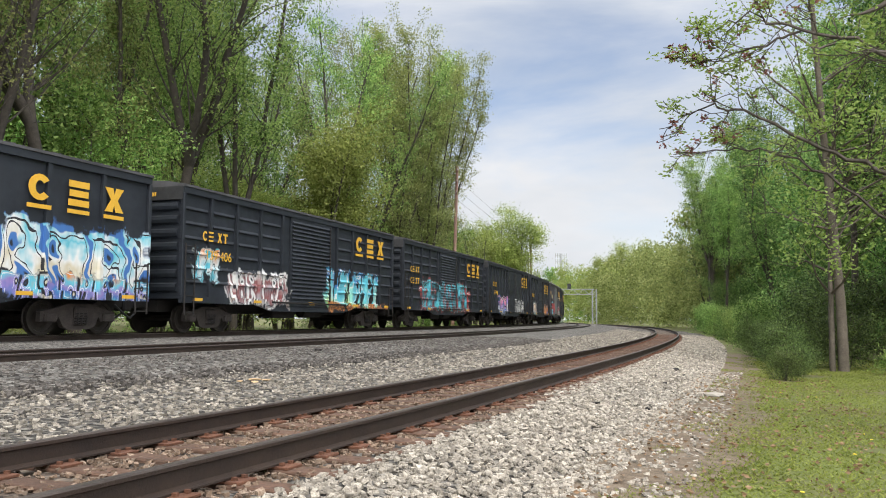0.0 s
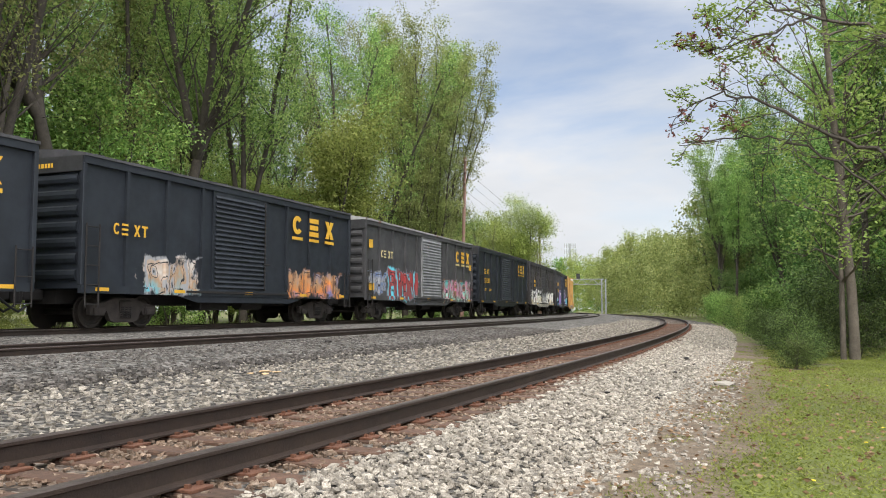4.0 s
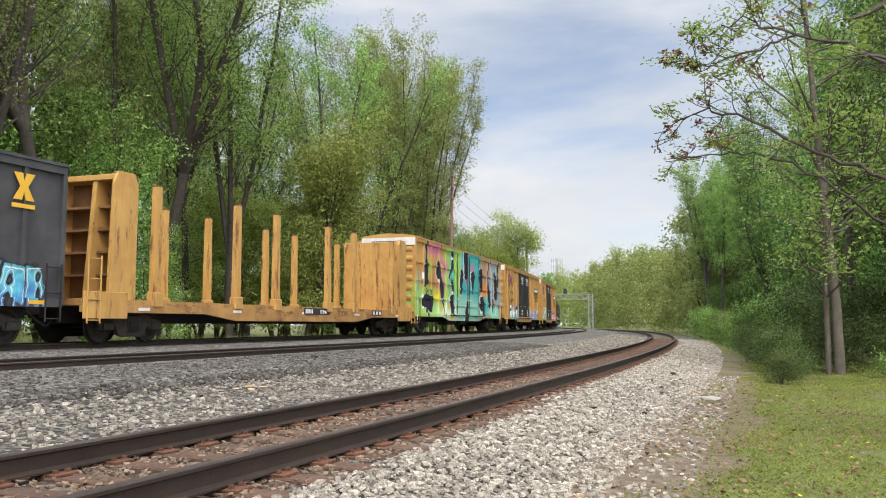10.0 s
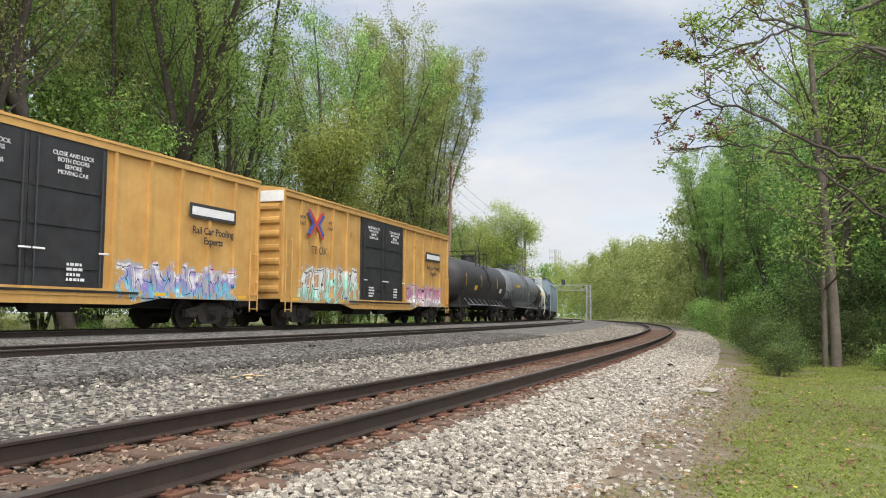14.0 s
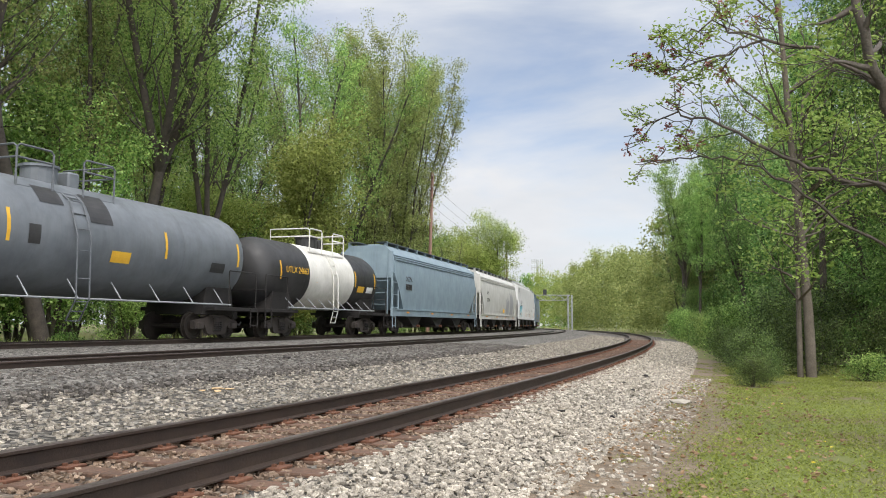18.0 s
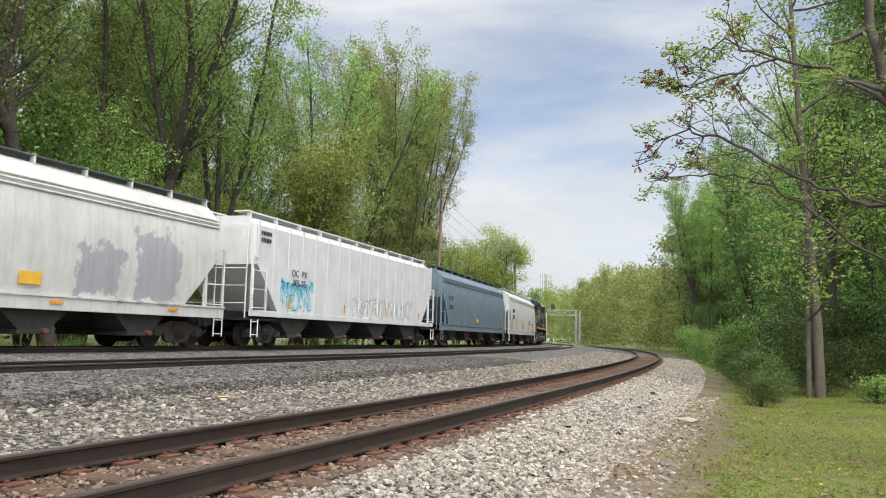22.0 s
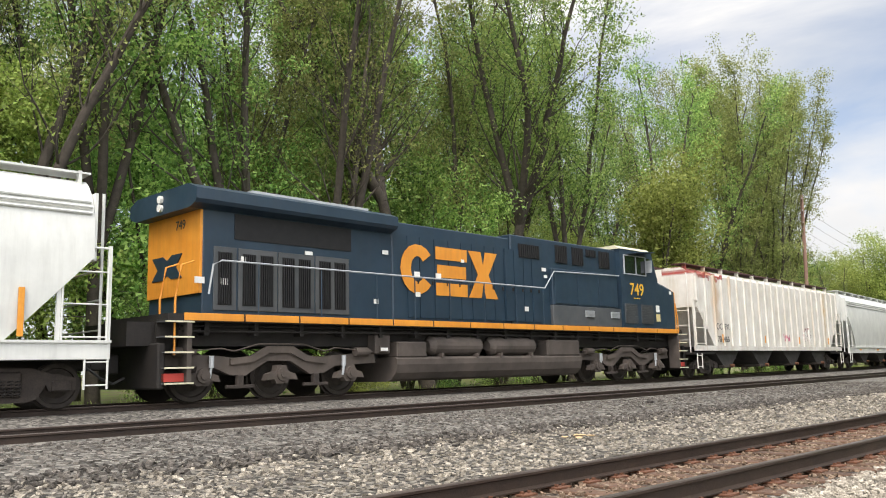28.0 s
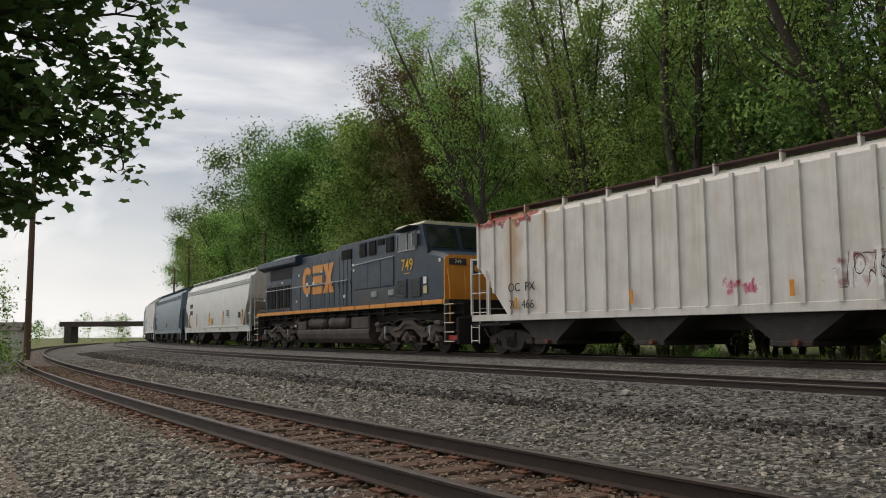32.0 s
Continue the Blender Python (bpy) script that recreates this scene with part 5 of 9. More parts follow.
# -- bulkhead flat car with stakes --
def flat_car(u0, u1):
    car, L = vehicle("bulkhead_flat_car", "empty yellow bulkhead flat car with tall side stakes", "flat car", u0, u1)
    h = L / 2
    y = painted("flat_yellow", TTX_YELLOW, streak=0.4, rust=0.5)
    deck = B(-h, h, -1.48, 1.48, 0.95, 1.12)
    prism(deck, [(-h, 0.78), (-h * 0.55, 0.78), (-h * 0.4, 0.58), (h * 0.4, 0.58), (h * 0.55, 0.78), (h, 0.78), (h, 1.0), (-h, 1.0)], -1.52, -1.40)
    part("center_sill", B(-h + 0.3, h - 0.3, -0.4, 0.4, 0.5, 0.95), DARK_STEEL, car)
    rusty = painted("flat_rust_brown", [(0.3, (0.12, 0.06, 0.035)), (0.7, (0.3, 0.15, 0.06))], streak=0.5, rust=0.4)
    worn = painted("bulkhead_yellow", TTX_YELLOW, streak=0.5, rust=0.6, dirt=(0.16, 0.07, 0.03), drip=(2.2, 2.2, 0.4))
    sill = painted("sill_yellow", [(0.3, (0.3, 0.15, 0.05)), (0.7, (0.5, 0.28, 0.09))], streak=0.5, rust=0.66, dirt=(0.12, 0.055, 0.03), drip=(0.6, 1, 1.6))
    part("deck", deck, sill, car)
    for sx in (-1, 1):
        m = pose(0, 0, 0, 0, 0, 0 if sx > 0 else 180)
        b = part("bulkhead", B(8.85, 8.97, -1.36, 1.36, 1.1, 4.4), worn, car, "rust-streaked yellow bulkhead plate", m)
        part("bulkhead_back", B(8.975, 9.0, -1.34, 1.34, 1.12, 4.36), rusty, b)
        for sy in (-1, 1):
            bm = bmesh.new()
            prism(bm, [(8.8, 1.0), (9.75, 1.0), (9.65, 4.2), (9.5, 4.5), (8.95, 4.5), (8.8, 4.25)], sy * 1.41 - 0.05, sy * 1.41 + 0.05)
            part("side_plate", bm, worn, b)
        for yy in (-0.62, 0.62):
            part("bulkhead_post", prism(bmesh.new(), [(8.98, 1.1), (9.7, 1.1), (9.45, 4.35), (8.98, 4.35)], yy - 0.07, yy + 0.07), y, b)
        part("top_beam", B(8.9, 9.5, -1.36, 1.36, 4.28, 4.44, 0.02), y, b)
        for z in (1.75, 2.35, 2.95, 3.55):
            part("shelf_rung", B(9.0, 9.4, -1.35, 1.35, z, z + 0.06), rusty, b)
        part("plate_rib", B(8.74, 8.85, 0.55, 0.75, 1.1, 4.5, 0.01), worn, b)
    for x in (-8.0, -4.2, -1.87, 1.87, 4.12, 8.0):
        for sy in (-1, 1):
            st = part("stake", prism(bmesh.new(), [(x - 0.14, 1.0), (x + 0.14, 1.0), (x + 0.1, 4.3), (x - 0.1, 4.3)], sy * 1.42 - 0.09, sy * 1.42 + 0.09), worn, car)
            part("stake_cap", B(x - 0.1, x + 0.1, sy * 1.42 - 0.09, sy * 1.42 + 0.09, 4.302, 4.34), rusty, st)
            part("stake_foot", B(x - 0.2, x + 0.2, sy * 1.42 - 0.14, sy * 1.42 + 0.11, 0.95, 1.35, 0.02), worn, st)
    for x in (-9.9, 9.3):
        part("end_side_panel", B(x - 0.75, x + 0.75, -1.545, -1.5, 0.62, 1.3, 0.01), worn, car)
    pl = part("number_panel", B(-0.1, 1.9, -1.532, -1.52, 0.84, 1.08), BLACK, car)
    lettering("81946", 0.2, WHITE, pl, 1.35, -1.534, 0.88, "white stencilled car number")
    brown = surface("brown_spray", [(0.3, (0.1, 0.04, 0.025)), (0.7, (0.17, 0.075, 0.04))], 6, 0.8, 0, 0.4, 0, 30, False)
    lettering("SCOPE", 0.3, brown, car, 3.0, -1.524, 0.8, "brown sprayed scrawl on the sill")
    pl2 = part("owner_panel", B(5.7, 6.7, -1.532, -1.52, 0.86, 1.08), BLACK, car)
    for x in (5.78, 6.1, 6.42):
        part("painted_shape", B(x, x + 0.2, -1.535, -1.53, 0.9, 1.04), WHITE, pl2)
    mark_bars(pl, 0.0, -1.533, 0.88, 0.55, 0.16, 1, WHITE)
    for sx in (-1, 1):
        truck(car, sx * (h - 2.2))
        ladder(car, sx * (h - 0.3), -1.56, 0.5, 2.2, 0.42, y)
    couplers(car, L)
    for k in (0.1, 0.3, 0.5, 0.7, 0.9):
        x = -h + L * k
        part("reflector", B(x - 0.22, x + 0.22, -1.53, -1.518, 0.84, 0.92), WHITE, car)


flat_car(127.7, 146.7)


# -- tank cars --
def tank_car(u0, u1, label, paint, r, zc, dome_rails, band=None, rail_mat=None, placards=((-3.6, YELLOW), (3.6, WHITE))):
    car, L = vehicle("tank_car", label, "tank car", u0, u1)
    h = L / 2
    rail_mat = rail_mat or DARK_STEEL
    bm = bmesh.new()
    seg, rings = 32, []
    hh = h - 0.35
    xs = [-hh, -hh + 0.05, -hh + 0.2, -hh + 0.5, -hh + 0.85] + [hh - 0.85, hh - 0.5, hh - 0.2, hh - 0.05, hh]
    rr = [0.25, 0.55, 0.8, 0.95, 1.0, 1.0, 0.95, 0.8, 0.55, 0.25]
    for x, k in zip(xs, rr):
        rings.append([bm.verts.new((x, math.sin(j * math.tau / seg) * r * k, zc + math.cos(j * math.tau / seg) * r * k)) for j in range(seg)])
    for a, b in zip(rings, rings[1:]):
        for j in range(seg):
            bm.faces.new((a[j], a[(j + 1) % seg], b[(j + 1) % seg], b[j])).smooth = True
    bm.faces.new(rings[0])
    bm.faces.new(rings[-1][::-1])
    bmesh.ops.recalc_face_normals(bm, faces=bm.faces[:])
    part("tank", bm, paint, car)
    for x in (-h * 0.45, h * 0.1, h * 0.5):
        bm = tube(bmesh.new(), [(x - 0.03, 0, zc), (x + 0.03, 0, zc)], r + 0.006, 40, False)
        part("weld_band", bm, paint, car)
    if band:
        bm = tube(bmesh.new(), [(band[0], 0, zc), (band[1], 0, zc)], r + 0.012, 48, False)
        part("center_band", smooth(mesh_of("center_band", bm, band[2])), None, car, "white painted middle of the tank")
    # saddles, sills, walkways
    for sx in (-1, 1):
        bm = bmesh.new()
        prism(bm, [(sx * (h - 2.6), 0.8), (sx * (h - 0.9), 0.8), (sx * (h - 1.1), zc - r * 0.45), (sx * (h - 2.3), zc - r * 0.45)], -1.1, 1.1)
        part("saddle", bm, DARK_STEEL, car)
        part("end_platform", B(min(sx * h, sx * (h - 2.4)), max(sx * h, sx * (h - 2.4)), -1.45, 1.45, 0.92, 1.04, 0.01), DARK_STEEL, car)
        bm = bmesh.new()
        for x in (sx * (h - 0.05), sx * (h - 1.6)):
            tube(bm, [(x, -1.42, 1.0), (x, -1.42, 2.25)], 0.022, 6)
        tube(bm, [(sx * (h - 0.05), -1.42, 2.25), (sx * (h - 1.6), -1.42, 2.25)], 0.022, 6)
        tube(bm, [(sx * (h - 0.05), -1.42, 1.7), (sx * (h - 0.05), 1.42, 1.7)], 0.022, 6)
        part("end_handrail", bm, DARK_STEEL, car)
        truck(car, sx * (h - 1.75))
        ladder(car, sx * (h - 0.2), -1.47, 0.35, 1.0, 0.42, DARK_STEEL, name="step_ladder")
    bm = tube(bmesh.new(), [(-h + 1.6, -1.48, 1.12), (h - 1.6, -1.48, 1.12)], 0.028, 6)
    for k in range(9):
        x = -h + 2 + (L - 4) * k / 8
        tube(bm, [(x, -1.48, 1.12), (x, -1.1, zc - r * 0.72)], 0.018, 5)
    part("side_rail", bm, RAIL_GREY, car, "pale grey side rail along the tank")
    # manway, rails and ladder
    bm = tube(bmesh.new(), [(0, 0, zc + r - 0.1), (0, 0, zc + r + 0.35)], 0.45, 16)
    tube(bm, [(0, 0, zc + r + 0.35), (0, 0, zc + r + 0.42)], 0.5, 16)
    box(bm, 0.75, 1.15, -0.25, 0.25, zc + r - 0.1, zc + r + 0.4, 0.05)
    part("manway", bm, paint, car)
    part("top_walkway", B(-1.6, 1.6, -1.0, -0.55, zc + r * 0.72, zc + r * 0.72 + 0.05), rail_mat, car)
    top, low_z = zc + r + 0.62, zc + r + 0.3
    for x0, x1 in ((-1.6, -0.5), (0.5, 1.6)):
        out = x0 if x0 < 0 else x1
        for pts in ([(x0, -1.0, zc + r * 0.72), (x0, -1.0, top - 0.08), (x0 + 0.08, -1.0, top), (x1 - 0.08, -1.0, top), (x1, -1.0, top - 0.08), (x1, -1.0, zc + r * 0.72)], [(x0, -1.0, low_z), (x1, -1.0, low_z)],
                    [(out, -1.0, top - 0.08), (out, -0.9, top), (out, 0.8, top), (out, 0.8, zc + r * 0.72)], [(out, -1.0, low_z), (out, 0.8, low_z)]):
            part("safety_rail", tube(bmesh.new(), pts, 0.028, 6), rail_mat, car)
    bm = bmesh.new()
    pts = [(-1.32, 0.55), (-r - 0.12, 1.1), (-r - 0.1, zc), (-r * 0.8 - 0.1, zc + r * 0.6), (-1.0, zc + r * 0.74)]
    for x in (-0.22, 0.22):
        tube(bm, [(x, y, z) for y, z in pts], 0.022, 6)
    for i in range(10):
        k = i / 9 * 3.98
        a, b, f = pts[int(k)], pts[int(k) + 1], k - int(k)
        tube(bm, [(-0.22, a[0] + (b[0] - a[0]) * f, a[1] + (b[1] - a[1]) * f), (0.22, a[0] + (b[0] - a[0]) * f, a[1] + (b[1] - a[1]) * f)], 0.016, 6)
    part("ladder", bm, rail_mat, car)
    for x in (-hh + 0.9, -hh * 0.28, hh * 0.42, hh - 0.9):
        bm = bmesh.new()
        pts = [(-math.sin(a) * (r + 0.01), zc + math.cos(a) * (r + 0.01)) for a in (radians(72), radians(82), radians(92), radians(102))]
        vs = [[bm.verts.new((x + dx, y, z)) for y, z in pts] for dx in (-0.05, 0.05)]
        for i in range(3):
            bm.faces.new((vs[0][i], vs[1][i], vs[1][i + 1], vs[0][i + 1]))
        part("reflector", bm, YELLOW, car, "curved yellow reflective strip")
    for x, mt in placards:
        a0 = 112
        bm = bmesh.new()
        vs = [[bm.verts.new((x + dx, -math.sin(radians(a)) * (r + 0.012), zc + math.cos(radians(a)) * (r + 0.012))) for a in (a0, a0 - 6, a0 - 12)] for dx in (0, 0.72)]
        for i in range(2):
            bm.faces.new((vs[0][i], vs[0][i + 1], vs[1][i + 1], vs[1][i]))
        part("placard", bm, mt, car)
    couplers(car, L)
    return car, h


RAIL_DARK = surface("rail_dark_grey", [(0.3, (0.07, 0.076, 0.084)), (0.7, (0.15, 0.16, 0.17))], 6, 0.5, 0.1, 0.4, 0, 30, False)
RAIL_GREY = surface("rail_grey", [(0.3, (0.2, 0.21, 0.22)), (0.7, (0.34, 0.35, 0.36))], 6, 0.5, 0.1, 0.4, 0, 30, False)
TANK_BLACK = painted("tank_black", [(0.3, (0.013, 0.013, 0.014)), (0.7, (0.035, 0.034, 0.034))], rough=0.5, streak=0.2)
TANK_GREY = painted("tank_grey", [(0.3, (0.1, 0.112, 0.125)), (0.7, (0.16, 0.175, 0.19))], rough=0.5, streak=0.3)
TANK_WHITE = painted("tank_white", [(0.3, (0.55, 0.53, 0.48)), (0.7, (0.75, 0.73, 0.68))], rough=0.5, streak=0.2)
tank_car(200.3, 212.8, "large black tank car with yellow placard", TANK_BLACK, 1.5, 2.62, True)
c, h = tank_car(213.4, 227.8, "long slate-grey tank car with top platform", TANK_GREY, 1.5, 2.7, True, None, RAIL_DARK, ((1.1, YELLOW), (5.4, BLACK)))
lettering("UTLX 663720", 0.34, YELLOW, c, 3.0 - h, -1.54, 2.7, "faded yellow stencilled number")
GREY_TANK = c
c, h = tank_car(228.3, 238.4, "short black tank car with a white middle and white rails", TANK_BLACK, 1.34, 2.46, True, (-2.15, 2.05, TANK_WHITE), TANK_WHITE, ((2.5, YELLOW), (3.5, WHITE)))
for x0, x1, a0, a1 in ((0.35, 1.15, 38, 74), (-1.6, -1.25, 84, 102), (-1.15, -0.4, 38, 60)):
    bm = bmesh.new()
    rows = [[bm.verts.new((x, -math.sin(radians(a0 + (a1 - a0) * i / 6)) * 1.508, 2.7 + math.cos(radians(a0 + (a1 - a0) * i / 6)) * 1.508)) for i in range(7)] for x in (x0, x1)]
    for i in range(6):
        bm.faces.new((rows[0][i], rows[0][i + 1], rows[1][i + 1], rows[1][i]))
    part("dark_patch", bm, TANK_BLACK, GREY_TANK, "dark repainted patch on the tank")
lettering("UTLX 24663", 0.34, YELLOW, c, -3.2, -1.38, 2.46, "yellow stencilled number")


# -- covered hoppers --
def hopper(u0, u1, label, paint, H=4.55, ribs=0, rib_depth=0.1, bulge=0.1, board_mat=None, bays=3, sill_mat=None, post_mat=None, slope=1.5, nose=2.9):
    car, L = vehicle("covered_hopper", label, "hopper car", u0, u1)
    h = L / 2
    board_mat, sill_mat, post_mat = board_mat or paint, sill_mat or paint, post_mat or paint
    prof = []
    for z in (1.25, 1.6, 2.1, 2.6, nose, 3.2, 3.6, 3.85, 4.05, 4.22, 4.36, H - 0.12, H - 0.04):
        if z <= 3.6:
            y = 1.44 + bulge * math.sin((z - 1.25) / 2.35 * math.pi * 0.9)
        else:
            k = min(1, (z - 3.6) / (H - 3.64))
            y = (1.44 + bulge * 0.3) * (1 - 0.12 * k - 0.26 * k ** 3)
            if bulge == 0 and z < H - 0.3:
                y = 1.44
        cut = max(0, (nose - z) / (nose - 1.25)) * slope
        prof.append((y, z, 0.35 + cut if z < nose else 0.35))
    bm = bmesh.new()
    rings = [[bm.verts.new(c) for c in ((-h + x, -y, z), (h - x, -y, z), (h - x, y, z), (-h + x, y, z))] for y, z, x in prof]
    for a, b in zip(rings, rings[1:]):
        for j in range(4):
            f = bm.faces.new((a[j], a[(j + 1) % 4], b[(j + 1) % 4], b[j]))
            f.smooth = bulge > 0
    bm.faces.new(rings[0][::-1])
    bm.faces.new(rings[-1])
    bmesh.ops.recalc_face_normals(bm, faces=bm.faces[:])
    if bulge > 0:
        for e in bm.edges:
            if abs(e.verts[0].co.z - e.verts[1].co.z) > 1e-4:
                e.smooth = False
    part("body", bm, paint, car)
    if ribs:
        for i in range(ribs + 1):
            x = -h + 0.42 + (L - 0.84) * i / ribs
            z0 = 1.25 if 1.9 < x + h < L - 1.9 else max(1.25, nose - (min(x + h, h - x) - 0.35) / slope * (nose - 1.25))
            part("side_rib", prism(bmesh.new(), [(x - 0.05, z0), (x + 0.05, z0), (x + 0.05, H - 0.25), (x - 0.05, H - 0.25)], -1.44 - rib_depth, -1.42), paint, car)
    else:
        bm = bmesh.new()
        for z in (3.78, 3.9, 4.02):
            y = [p[0] for p in prof if p[1] <= z + 0.1][-1] + 0.045
            tube(bm, [(-h + 0.4, -y, z), (h - 0.4, -y, z)], 0.035, 6)
        part("roof_corrugation", bm, paint, car)
    if ribs:
        bm = B(-h, h, -1.46, -1.40, 1.06, 1.27, 0.01)
    else:
        bm = B(-h, h, -1.52, -1.40, 0.92, 1.27, 0.01)
        box(bm, -h, h, -1.56, -1.38, 1.24, 1.29)
    part("side_sill", bm, sill_mat, car)
    for sx in (-1, 1):
        part("end_sheet", B(-0.06, 0.0, -1.42, 1.42, nose - 0.05, H - 0.35), paint, car, m=pose(sx * (h - 0.28), 0, 0, 0, 0, 0 if sx > 0 else 180))
        part("end_platform", B(min(sx * h, sx * (h - 1.9)), max(sx * h, sx * (h - 1.9)), -1.4, 1.4, 0.92, 1.0), DARK_STEEL, car)
        bm = bmesh.new()
        for x in (0.04, 0.95):
            box(bm, sx * (h - x) - 0.035, sx * (h - x) + 0.035, -1.5, -1.43, 1.27, nose + (0.25 if x < 0.5 else -0.55))
        tube(bm, [(sx * (h - 0.05), -1.47, nose + 0.2), (sx * (h - 0.4), -1.47, nose + 0.2)], 0.025, 6)
        part("end_post", bm, post_mat, car)
        ladder(car, sx * (h - 0.48), -1.5, 1.27, nose - 0.2, 0.82, post_mat)
        ladder(car, sx * (h - 0.25), -1.5, 0.35, 0.95, 0.42, post_mat, name="step_ladder")
        bm = bmesh.new()
        for yy in (-1.2, 1.2):
            tube(bm, [(sx * (h - 0.1), yy, 1.0), (sx * (h - 0.1), yy, H - 0.3)], 0.03, 6)
        for zz in (1.5, 2.1, 2.7):
            tube(bm, [(sx * (h - 0.1), -1.2, zz), (sx * (h - 0.1), 1.2, zz)], 0.02, 6)
        part("end_handrail", bm, post_mat, car)
        truck(car, sx * (h - 1.6))
    part("underframe", B(-h + 0.2, h - 0.2, -0.35, 0.35, 0.7, 1.25), DARK_STEEL, car)
    for i in range(bays):
        x = -h + L * (i + 1) / (bays + 1) if bays == 3 else -h + 3.4 + (L - 6.8) * i / max(1, bays - 1)
        w = (L - 6.4) / bays / 2
        bm = bmesh.new()
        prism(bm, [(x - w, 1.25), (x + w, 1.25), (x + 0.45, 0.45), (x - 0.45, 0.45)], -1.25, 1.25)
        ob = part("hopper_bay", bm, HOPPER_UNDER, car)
        part("outlet_gate", B(x - 0.5, x + 0.5, -1.3, 1.3, 0.33, 0.45, 0.02), TRUCK, ob)
        part("gate_capstan", tube(bmesh.new(), [(x + 0.2, -1.45, 0.42), (x + 0.2, -1.28, 0.42)], 0.07, 8), RUST, ob)
    # roof walk
    n = 11
    for sy in (-1, 1):
        bm = B(-h + 0.3, h - 0.3, sy * 0.75 - 0.28, sy * 0.75 + 0.28, H + 0.1, H + 0.14)
        part("running_board", bm, board_mat, car)
        for i in range(n):
            x = -h + 0.5 + (L - 1.0) * i / (n - 1)
            part("board_bracket", B(x - 0.03, x + 0.03, sy * 0.98 - 0.05, sy * 0.98 + 0.12, H - 0.25, H + 0.16), post_mat, car)
    part("hatch_cover", B(-h + 1.2, h - 1.2, -0.35, 0.35, H - 0.05, H + 0.1, 0.03), paint, car)
    couplers(car, L)
    for k in (0.13, 0.38, 0.62, 0.86):
        x = -h + L * k
        part("reflector", B(x - 0.05, x + 0.05, -1.575, -1.56, 1.4, 1.75) if ribs else B(x - 0.2, x + 0.2, -1.572, -1.56, 1.08, 1.16), ORANGE, car, "orange reflective strip")
    return car, L, h


ORANGE = surface("orange_marking", [(0.3, (0.6, 0.22, 0.02)), (0.7, (0.72, 0.32, 0.04))], 5, 0.6, 0, 0.4, 0, 30, False)
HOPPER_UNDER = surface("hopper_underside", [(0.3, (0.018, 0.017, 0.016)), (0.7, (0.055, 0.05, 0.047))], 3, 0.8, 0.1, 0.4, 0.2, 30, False)


